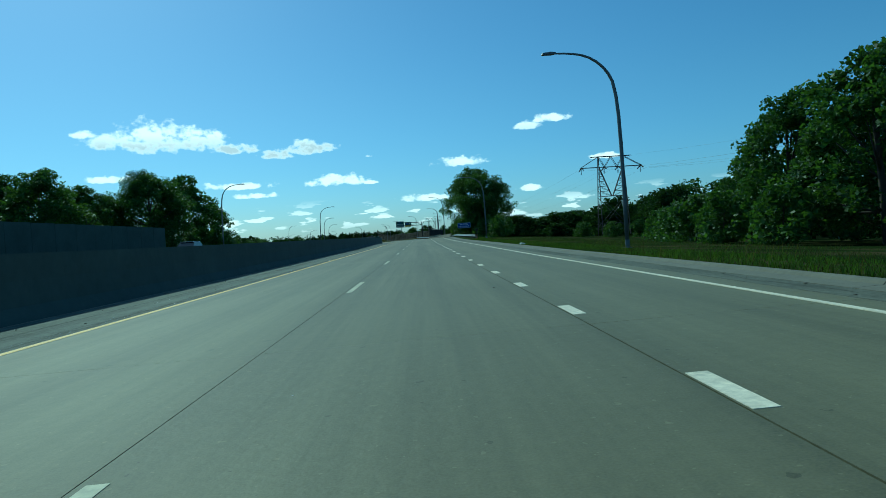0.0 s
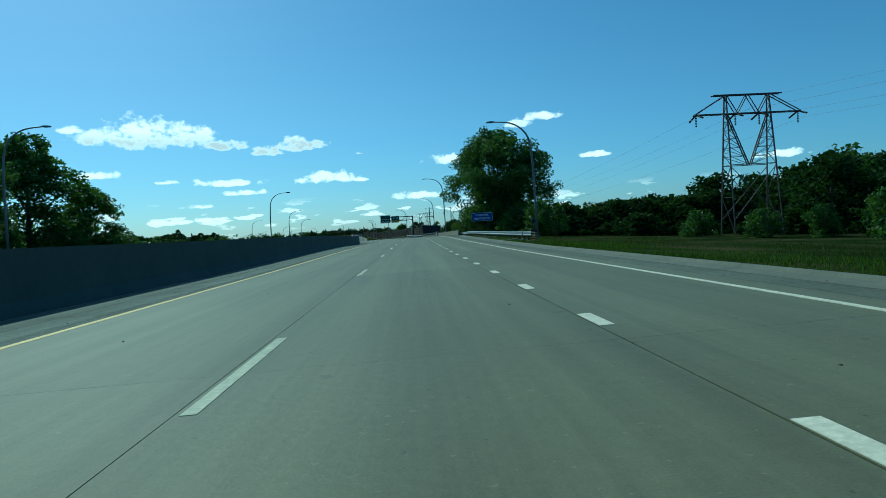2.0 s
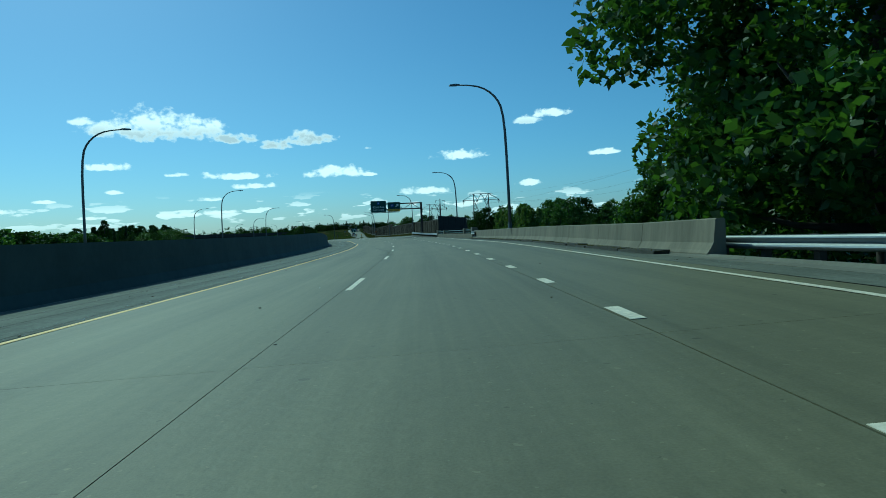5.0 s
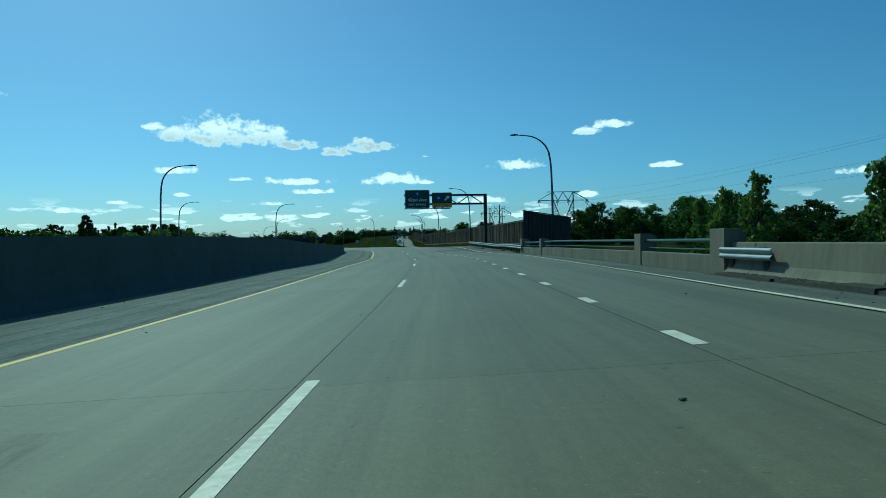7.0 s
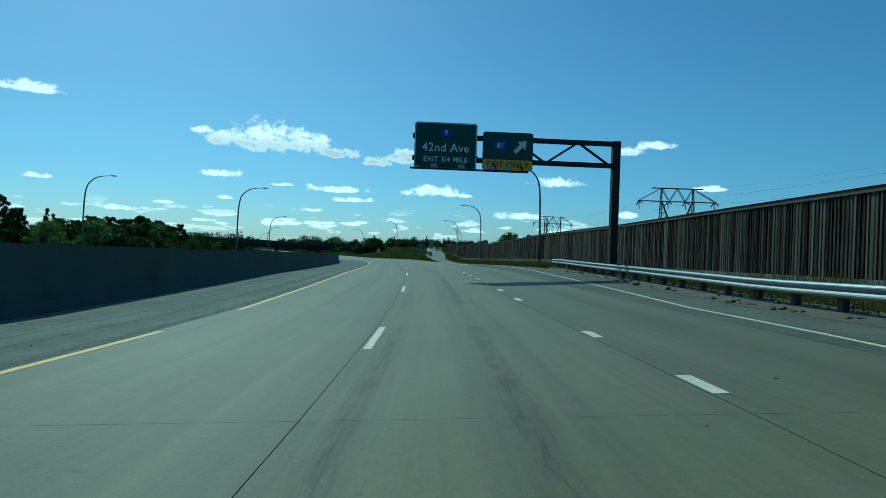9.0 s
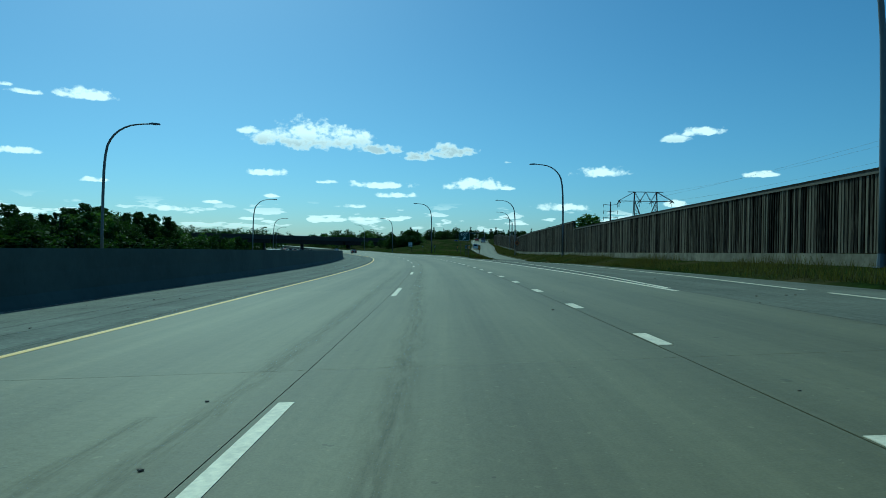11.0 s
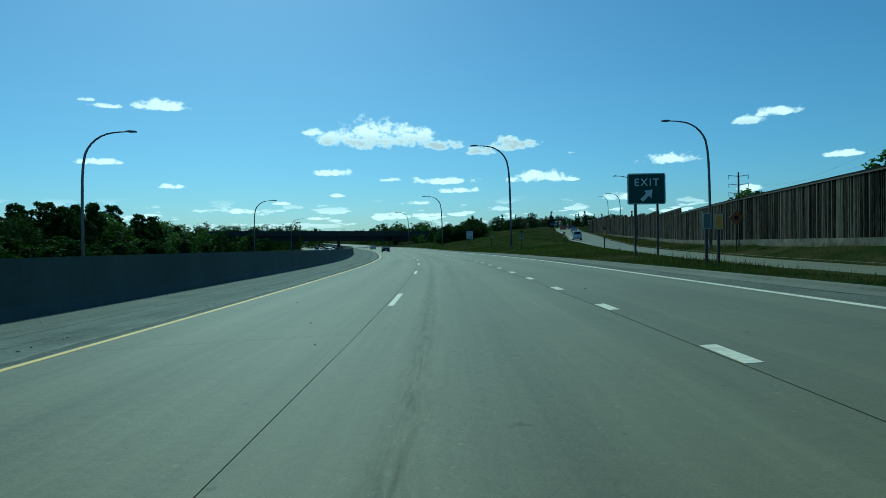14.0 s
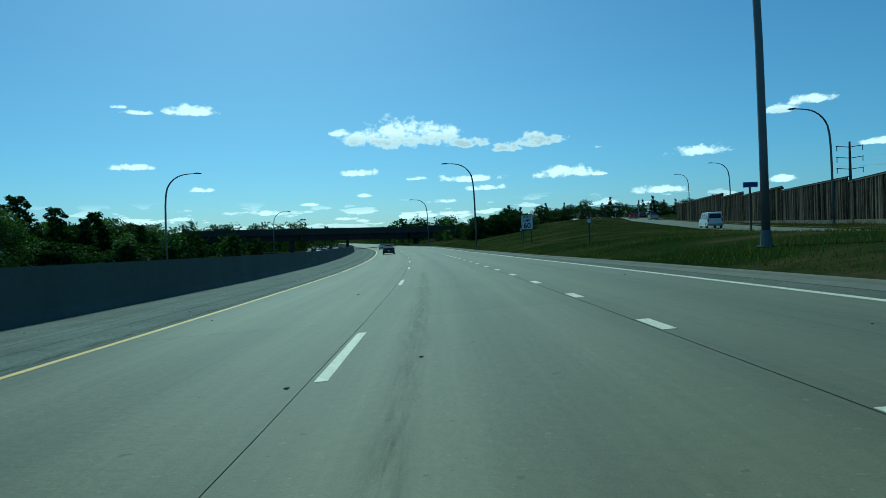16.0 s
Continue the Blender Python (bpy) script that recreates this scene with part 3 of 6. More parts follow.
def build_road():
    bed = Shape()
    sweep(bed, np.arange(-60, 1000, 3.0), lambda s: [(-4.7, -0.03), (edge_d(s) + 0.02 if s < 391 else 7.3, -0.03)])
    part("joint_bed", bed, JOINT, road, "dark sealant in the joints")
    for n in range(36):
        s0 = SLAB0 + n * SLAB
        for a, b in LANES:
            sh = Shape()
            g = 0.004
            cut = [s0 + g, s0 + SLAB / 2, s0 + SLAB - g]
            top = [[on_road(s, d, 0.0) for d in (a, b)] for s in cut]
            low = [[on_road(s, d, -0.05) for d in (a, b)] for s in cut]
            vs = [p for r in top for p in r] + [p for r in low for p in r]
            fs = [(0, 1, 3, 2), (2, 3, 5, 4), (0, 2, 8, 6), (2, 4, 10, 8), (1, 7, 9, 3), (3, 9, 11, 5), (0, 6, 7, 1), (4, 5, 11, 10)]
            sh.add(vs, fs)
            sh.uv = [(d, s) for s in cut for d in (a, b)] * 2
            part("slab", sh, CONCRETE_ROAD, road)
    end = SLAB0 + 36 * SLAB
    rest = Shape()
    for a, b in LANES:
        sweep(rest, list(np.arange(end + 0.01, 1000, 6.0)), lambda s: [(a, 0), (b, 0)])
        sweep(rest, list(np.arange(-60, SLAB0 - 0.01, 6.0)) + [SLAB0], lambda s: [(a, 0), (b, 0)])
    tagged(part("far_slabs", rest, CONCRETE_ROAD, road), kind="stuff")
    # shoulders
    sh = Shape()
    sweep(sh, np.arange(-60, 1000, 5.0), lambda s: [(median_d(s) - 0.2, 0.0), (-6.5, -0.004), (-4.54, 0.0)])
    part("left_shoulder", sh, INNER_SHOULDER, road, "stained darker concrete shoulder")
    sh = Shape()
    sweep(sh, list(np.arange(-60, 391, 1.5)) + [391.0], lambda s: [(6.99, 0.0), (0.5 * (6.99 + edge_d(s)), 0.0), (edge_d(s), 0.0)])
    sweep(sh, list(np.arange(391, 1000, 5.0)), lambda s: [(6.99, 0.0), (edge_d(s), 0.0)])
    part("right_shoulder", sh, SHOULDER, road, "stained darker concrete shoulder")


build_road()


def line(name, ss, centre, width, mat, up=0.004, label=""):
    sh = Shape()
    sweep(sh, ss, lambda s: [(centre(s) - width / 2, 0.0), (centre(s) - width / 2, up), (centre(s) + width / 2, up), (centre(s) + width / 2, 0.0)])
    return part(name, sh, mat, road, label)


def build_markings():
    line("yellow_edge_line", np.arange(-60, 1000, 4.0), lambda s: -4.37, 0.15, YELLOW_LINE, label="worn yellow edge line")
    line("white_edge_line", np.arange(-60, 322.5, 1.5), lambda s: float(np.interp(s, [-60, 160, 200, 255, 300, 322], [6.5, 6.5, 6.6, 7.3, 8.95, 9.9])), 0.09, WHITE_LINE, 0.009)
    line("ramp_edge_line", np.arange(322, 386.5, 1.5), lambda s: float(np.interp(s, [322, 334, 349, 386], [9.9, 10.8, 12.2, 15.0])), 0.10, WHITE_LINE, 0.009)
    line("gore_line", np.arange(322, 1000, 4.0), lambda s: 6.84, 0.125, WHITE_LINE)
    line("ramp_gore_line", np.arange(323, 390, 3.0), lambda s: float(np.interp(s, [323, 336, 343, 359, 371, 390], [7.0, 7.65, 7.95, 8.8, 9.0, 9.2])), 0.13, WHITE_LINE)
    for kind, first, cyc, length, width, d, n in (("lane_dash", 5.4, 15.24, 3.45, 0.13, 0.02, 38), ("dotted_dash", 7.85, 4.579, 1.0, 0.17, 3.815, 122)):
        for i in range(n):
            s0 = first + cyc * (i - 1)
            if kind == "lane_dash":
                s0 += float(np.interp(s0, [175, 188, 203, 218, 240], [0, -1.8, -1.6, -0.9, 0]))   # re-striped on the bridge
            sh = Shape()
            a, b = s0 - length / 2, s0 + length / 2
            vs = [on_road(s, x, u) for u in (0.0, 0.005) for s, x in ((a, d - width / 2), (a, d + width / 2), (b, d + width / 2), (b, d - width / 2))]
            sh.add(vs, [(4, 5, 6, 7), (0, 1, 5, 4), (1, 2, 6, 5), (2, 3, 7, 6), (3, 0, 4, 7)])
            part(kind, sh, WORN_LINE if kind == "lane_dash" and s0 < 110 else WHITE_LINE, road)
    # expansion joints of the bridge deck
    for s in (224.4, 246.9, 247.6, 253.7):
        sh = Shape()
        dd = np.linspace(median_d(s) + 0.1, edge_d(s) - 0.1, 7)
        vs = [on_road(s - 0.24 * (d - 1.3) + e, float(d), 0.005) for d in dd for e in (-0.03, 0.03)]
        sh.add(vs, [(2 * i, 2 * i + 2, 2 * i + 3, 2 * i + 1) for i in range(6)])
        part("expansion_joint", sh, JOINT, road, "dark expansion joint across the deck")


build_markings()


def build_wear():
    """Tyre marks, tar repairs and small litter on the paving."""
    soot = wear_material("tyre_mark", (0.050, 0.046, 0.032))
    marks = [([(176, 0.1), (185, -0.35), (194, -1.0), (203, -1.7)], 0.16), ([(247, 1.72), (256, 1.78), (270, 1.9), (289, 2.0)], 0.15), ([(249, 0.28), (259, 0.3), (270, 0.42)], 0.13),
             ([(308, 0.95), (318, 0.8), (331, 0.5), (350, 0.55), (372, 0.7)], 0.16), ([(306, -0.45), (316, -0.55), (330, -0.75), (346, -0.7)], 0.14), ([(372, 0.8), (392, 0.9), (415, 0.75), (440, 0.85), (470, 0.8)], 0.15),
             ([(306, -0.9), (312, -0.95)], 0.13)]
    rnd = random.Random(77)
    for pts, w in marks:
        mid = lambda s: float(np.interp(s, [a for a, _ in pts], [b for _, b in pts]))
        sh = Shape()
        rows = np.arange(pts[0][0], pts[-1][0], 0.8)
        wide = [w * rnd.uniform(1.1, 1.9) for _ in rows]
        sh.add([on_road(q, mid(q) + k * h, 0.0035) for q, h in zip(rows, wide) for k in (-1, 0, 1)],
               [(i * 3 + j, i * 3 + j + 1, i * 3 + j + 4, i * 3 + j + 3) for i in range(len(rows) - 1) for j in (0, 1)])
        sh.uv = [(k, float(q)) for q in rows for k in (-1, 0, 1)]
        part("tyre_mark", sh, soot, road, "faint worn tyre scuffs")
    crumbs, pale = Shape(), Shape()
    for i in range(1700):
        s = rnd.uniform(5, 520)
        side = rnd.random()
        d = rnd.uniform(median_d(s) + 0.4, -4.6) if side < 0.55 else rnd.uniform(-4.2, 6.8) if side < 0.72 else rnd.uniform(7.0, min(edge_d(s) - 0.1, 9.5))
        r = rnd.uniform(0.005, 0.022) if rnd.random() < 0.97 else rnd.uniform(0.02, 0.03)
        x, y, z = on_road(s, d, 0.002)
        m = Matrix.Translation((x, y, z)) @ Matrix.Rotation(rnd.uniform(0, 6.28), 4, "Z")
        (crumbs if rnd.random() < 0.6 or r > 0.012 else pale).box(r * 2, r * rnd.uniform(1, 2.6), r * 0.7, m, r * 0.3)
    tagged(new("road_grit", crumbs.mesh("road_grit", DIRT)), "dark grit and rubber crumbs on the paving", "litter", kind="stuff")
    tagged(new("road_litter", pale.mesh("road_litter", SIGN_WHITE)), "small pale scraps lying on the paving", "litter", kind="stuff")
    # fine cracks, most of them in the shoulders
    crack = material("crack", (0.06, 0.055, 0.045), 0.95, grain=0.3, scale=9, blotch=0.3, bump=0.2)
    for i in range(110):
        s = rnd.uniform(4, 480)
        kind = rnd.random()
        d = rnd.uniform(median_d(s) + 0.5, -4.8) if kind < 0.55 else rnd.uniform(-4.0, 6.0) if kind < 0.62 else rnd.uniform(7.1, min(edge_d(s) - 0.6, 9.0))
        along = rnd.random() < 0.45
        pts = []
        for k in range(rnd.randint(4, 9)):
            pts.append((s, d))
            s += rnd.uniform(0.25, 0.7) if along else rnd.uniform(-0.12, 0.16)
            d += rnd.uniform(-0.09, 0.09) if along else rnd.uniform(0.12, 0.34)
        lim = -4.6 if kind < 0.55 else 6.4 if kind < 0.62 else edge_d(s) - 0.5
        pts = [(a, b) for a, b in pts if b < lim]
        if len(pts) < 3:
            continue
        w = rnd.uniform(0.004, 0.011)
        vs = []
        for a, b in pts:
            e = (0.0, w) if along else (w, 0.0)
            vs += [on_road(a - e[0], b - e[1], 0.004), on_road(a + e[0], b + e[1], 0.004)]
        fs = [(2 * k, 2 * k + 1, 2 * k + 3, 2 * k + 2) for k in range(len(pts) - 1)]
        part("crack", Shape().add(vs, fs), crack, road, "thin dark crack")
    # a strip of pale bare concrete beside the yellow line
    sh = Shape()
    sweep(sh, np.arange(388, 421, 1.5), lambda s: [(-4.86 - 0.08 * abs(math.sin(s * 0.7)), 0.003), (-4.74 - 0.04 * math.sin(s * 1.3), 0.003)])
    part("bare_strip", sh, material("bare_concrete", (0.25, 0.235, 0.185), 0.9, grain=0.5, scale=5, blotch=0.5, blotch_scale=0.8, bump=0.3), road, "pale bare concrete strip")
    # the worn seam beside the yellow line, and long cracks in the inner shoulder
    seam = wear_material("shoulder_seam", (0.030, 0.030, 0.026), 0.95)
    rows = np.arange(-20.0, 620.0, 1.5)
    for mid, half in ((-4.74, 0.27), (-5.95, 0.09), (-6.9, 0.10)):
        sh = Shape()
        track = [mid + 0.10 * math.sin(q * 0.11 + mid) + rnd.uniform(-0.02, 0.02) if mid < -5 else mid for q in rows]
        sh.add([on_road(float(q), c + k * half, 0.0035) for q, c in zip(rows, track) for k in (-1, 0, 1)],
               [(i * 3 + j, i * 3 + j + 1, i * 3 + j + 4, i * 3 + j + 3) for i in range(len(rows) - 1) for j in (0, 1)])
        sh.uv = [(k, float(q)) for q in rows for k in (-1, 0, 1)]
        part("seam", sh, seam, road, "dark worn seam in the shoulder")
    # pale grit gathered along the foot of the median
    sh = Shape()
    sweep(sh, np.arange(-20, 620, 2.0), lambda s: [(median_d(s) + 0.33, 0.006), (median_d(s) + 0.44 + 0.03 * math.sin(s * 0.9), 0.003)])
    part("foot_grit", sh, material("pale_grit", (0.27, 0.24, 0.19), 0.95, grain=0.6, scale=6, blotch=0.6, blotch_scale=0.7, bump=0.5), road, "pale grit along the median's foot")
    # a crumpled bag on the verge
    bag = Shape()
    x, y, z = on_road(46.2, 8.45, 0.02)
    for i in range(7):
        a, r = i * 0.9, rnd.uniform(0.05, 0.1)
        bag.box(r * 2, r * 1.4, r, Matrix.Translation((x + 0.12 * math.cos(a), y + 0.13 * math.sin(a), z + 0.02)) @ Matrix.Rotation(a, 4, "Z") @ Matrix.Rotation(rnd.uniform(-0.4, 0.4), 4, "X"), r * 0.4)
    single("plastic_bag", bag, SIGN_WHITE, "crumpled white plastic bag on the verge", "litter")


build_wear()


def build_median():
    """The tall solid median barrier, with a safety-shape foot."""
    prof = [(0.34, 0.0), (0.30, 0.10), (0.16, 0.36), (0.09, 0.95), (0.075, None), (-0.075, None), (-0.10, 0.95), (-0.34, -0.9)]
    # taller across the bridge
    high = lambda s: float(np.interp(s, [150, 175, 200, 225, 246, 271, 290, 305], [1.60, 1.72, 1.92, 2.16, 2.20, 1.93, 1.70, 1.60]))
    home = thing("median_barrier", (0, 0, 0), "tall concrete median barrier with its shade put into the dark colour", "barrier", kind="structure")
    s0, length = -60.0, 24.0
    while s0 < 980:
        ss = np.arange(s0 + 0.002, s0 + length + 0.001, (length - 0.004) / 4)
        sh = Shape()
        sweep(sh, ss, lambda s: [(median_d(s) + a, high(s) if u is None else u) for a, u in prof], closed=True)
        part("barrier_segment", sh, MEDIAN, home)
        s0 += length


build_median()


def build_kerbs():
    home = thing("kerb", (0, 0, 0), "low weathered concrete kerb beside the grass", "kerb", kind="structure")
    prof = [(0.0, -0.1), (0.0, 0.008), (0.42, 0.012), (0.455, 0.055), (0.49, 0.07), (0.59, 0.07), (0.61, -0.2)]
    for a, b in ((-60, 160), (394, 640)):
        s = a
        while s < b:
            sh = Shape()
            sweep(sh, [s + 0.01, s + 3.0, s + 5.99], lambda q: [(edge_d(q) - 0.45 + x, u) for x, u in prof], closed=True)
            part("kerb_length", sh, KERB, home)
            s += 6.0
    # paving round the nose, from the shoulder across to the start of the ramp
    qs = list(np.arange(386.0, 401.5, 1.5))
    cols, vs = 6, []
    for q in qs:
        near = Vector(on_road(q, 7.0, -0.012))
        if q < 388.1:
            far = Vector(on_road(q, edge_d(q) - 0.02, -0.012))
        else:
            dr, zr = ramp_at(q)
            x, y = plan(q, dr + float(np.interp(q, [388, 394], [3.2, 2.6])))
            far = Vector((float(x), float(y), zr - 0.012))
        vs += [tuple(near.lerp(far, j / (cols - 1))) for j in range(cols)]
    fs = [(i * cols + j, i * cols + j + 1, (i + 1) * cols + j + 1, (i + 1) * cols + j) for i in range(len(qs) - 1) for j in range(cols - 1)]
    part("nose_paving", Shape().add(vs, fs), SHOULDER, home, "stained concrete round the gore nose")
    # rough turf of the gore island, rounded down to the paving along its rim
    rows_s = [388.6, 389.4, 390.4, 391.6, 393.0, 395.0, 397.5, 400, 403, 406]
    vs = []
    for q in rows_s:
        t = min(1.0, (q - 388.6) / 4.4)
        lo = Vector(on_road(q, float(np.interp(q, [388.6, 391, 396, 420], [9.5, 8.75, 8.12, 8.02])), -0.03))
        dr, zr = ramp_at(q)
        x, y = plan(q, dr - 1.3)
        hi = lo.lerp(Vector((float(x), float(y), zr - 0.03)), 0.12 + 0.88 * t)
        for k, up in ((0.0, 0.0), (0.10, 0.10), (0.35, 0.17), (0.65, 0.17), (0.90, 0.10), (1.0, 0.0)):
            vs.append(tuple(lo.lerp(hi, k) + Vector((0, 0, up * (0.25 + 0.75 * t) * (1.0 + 0.2 * math.sin(q * 2.1 + k * 5))))))
    fs = [(i * 6 + j, i * 6 + j + 1, i * 6 + j + 7, i * 6 + j + 6) for i in range(len(rows_s) - 1) for j in range(5)]
    part("island_turf", Shape().add(vs, fs), GROUND, home, "rough brown-green turf on the gore island", True)
    # scraps of tyre rubber on the gore
    rub = random.Random(5)
    for q, d, r in ((386.2, 8.5, 0.20), (388.4, 8.6, 0.16), (384.8, 9.8, 0.10), (386.9, 10.3, 0.09)):
        tread = Shape()
        for k in range(4):
            tread.box(r, r * 0.5, 0.03, Matrix.Translation(on_road(q + k * r * 0.5, d + rub.uniform(-0.1, 0.1), 0.02)) @ Matrix.Rotation(rub.uniform(-0.7, 0.7), 4, "Z") @ Matrix.Rotation(rub.uniform(-0.3, 0.3), 4, "X"), 0.008)
        single("tyre_scrap", tread, TYRE, "torn black tyre rubber lying on the gore", "litter", group="tyre scraps")


build_kerbs()


def build_ramp():
    home = thing("exit_ramp", (0, 0, 0), "pale concrete exit ramp climbing to the crossing road", "ramp", kind="structure")
    ss = list(np.arange(384, 650, 5.0))

    def rows(off, up):
        out = []
        for s in ss:
            d, z = ramp_at(s)
            x, y = plan(s, d + off * float(np.interp(s, [394, 470, 510], [0.70, 0.76, 1.0] if off > 0 else [0.30, 0.52, 1.0])))
            out.append((float(x), float(y), z + up + (0 if s > 394 else 0.0)))
        return out

    def strip(offs, up):
        sh = Shape()
        cols = [rows(o, up) for o in offs]
        vs = [c[i] for i in range(len(ss)) for c in cols]
        k = len(cols)
        fs = [(i * k + j, i * k + j + 1, (i + 1) * k + j + 1, (i + 1) * k + j) for i in range(len(ss) - 1) for j in range(k - 1)]
        sh.uv = [(o, s) for s in ss for o in offs]
        return sh.add(vs, fs)

    ss = [s for s in ss if s >= 394]
    part("ramp_paving", strip([-3.9, 0, 3.9], 0.0), CONCRETE_ROAD, home)
    part("ramp_kerb", strip([-4.15, -4.14, -3.9, -3.89], 0.12), KERB, home)
    part("ramp_kerb", strip([3.89, 3.9, 4.14, 4.15], 0.12), KERB, home)
    part("ramp_line", strip([-3.2, -3.08], 0.006), WHITE_LINE, home)


build_ramp()


# ---- far carriageway ----
def build_opposite():
    home = thing("far_carriageway", (0, 0, 0), "concrete carriageway for oncoming traffic behind the median barrier", "road", kind="structure")
    sh = Shape()
    ss = np.arange(-60, 1000, 10.0)
    vs, fs = [], []
    for s in ss:
        for off in (-0.4, -6, -18.5):
            x, y = plan(s, median_d(s) + off)
            vs.append((float(x), float(y), far_z(s, median_d(s) + off)))
    for i in range(len(ss) - 1):
        for j in range(2):
            fs.append((i * 3 + j, i * 3 + j + 1, i * 3 + 4 + j, i * 3 + 3 + j))
    sh.uv = [(o, s) for s in ss for o in (-0.4, -6, -18.5)]
    part("paving", sh.add(vs, fs), CONCRETE_ROAD, home)


build_opposite()


# ---- lamps ----
def lamp_master():
    """A davit street lamp, 12 m high, whose arm reaches along -x."""
    home = thing("street_lamp", (0, 0, -500), "tall grey steel davit street lamp with a flat cobra head", "street lamp", "freeway lamps")
    pts = [(0, 0, 0.25), (-0.02, 0, 3), (-0.06, 0, 6), (-0.12, 0, 8.0), (-0.22, 0, 9.2)]
    for i in range(1, 8):
        a = math.radians(8 + i * 11)
        pts.append((-0.22 - 2.7 * (1 - math.cos(a)) - 0.02, 0, 9.2 + 2.6 * math.sin(a)))
    pts += [(-3.2, 0, 11.84), (-3.75, 0, 11.86)]
    rad = list(np.linspace(0.125, 0.05, len(pts)))
    part("mast", Shape().tube(pts, rad, 10), POLE, home, smooth=True)
    base = Shape().box(0.46, 0.46, 0.04).tube([(0, 0, 0.02), (0, 0, 0.5)], [0.17, 0.14], 10)
    part("base_plate", base, POLE, home)
    head = Shape().add([(-3.7, -0.09, 11.84), (-3.7, 0.09, 11.84), (-4.0, 0.17, 11.80), (-4.55, 0.14, 11.80), (-4.6, 0, 11.80), (-4.55, -0.14, 11.80), (-4.0, -0.17, 11.80),
                        (-3.7, -0.06, 11.94), (-3.7, 0.06, 11.94), (-4.0, 0.11, 11.97), (-4.5, 0.08, 11.92), (-4.55, 0, 11.90), (-4.5, -0.08, 11.92), (-4.0, -0.11, 11.97)],
                       [(0, 1, 2, 3, 4, 5, 6), (13, 12, 11, 10, 9, 8, 7)] + [(i, i + 7, (i + 1) % 7 + 7, (i + 1) % 7) for i in range(7)])
    part("lamp_head", head, POLE, home, "flat grey luminaire")
    return home


LAMP = lamp_master()
RIGHT_LAMPS = [(13.4, 40.8), (12.6, 121.1), (6.95, 192.0), (6.7, 267.6), (-3.1, 329.8), (-13.3, 389.3), (-23.5, 449.4), (-43.52, 455.5), (-29.4, 510.5), (-69.8, 518.9), (-100.0, 584.0), (-33.0, 572.0), (-38.0, 630.0)]
LEFT_LAMPS = [(-33.2, 115.5), (-30.9, 203.0), (-41.6, 277.6), (-51.4, 354.3), (-74.8, 427.6), (-104.0, 499.5), (-138.0, 575.0), (-70.5, 343.0)]


LAMP_TOPS = [None, 12.0, 12.4, 12.15, 11.2, 10.55, 10.0, 9.6, 10.35, 8.42, None, None, None, 11.6, 12.0, 11.05, 10.15, 8.8, 7.6, None, 10.4]


def build_lamps():
    first = True
    for spots, flip in ((RIGHT_LAMPS, 0.0), (LEFT_LAMPS, math.pi)):
        for x, y in spots:
            s, d = sd_of(x, y)
            z = ground_at(x, y)
            if 9.9 > d > 5 and 160 < s < 260:
                z = on_road(s, d)[2] + 0.92    # stands on the barrier
            m = Matrix.Translation((x, y, z)) @ Matrix.Rotation(heading(s) + flip, 4, "Z")
            tip = dict(zip(RIGHT_LAMPS + LEFT_LAMPS, LAMP_TOPS))[(x, y)]
            k = (tip + runoff(s, d) - z) / 11.9 if tip is not None else 0.96
            if first:
                LAMP.matrix_basis = m @ Matrix.Diagonal((k, k, k, 1))
                first = False
            else:
                copy_thing(LAMP, m).scale = (k, k, k)


build_lamps()


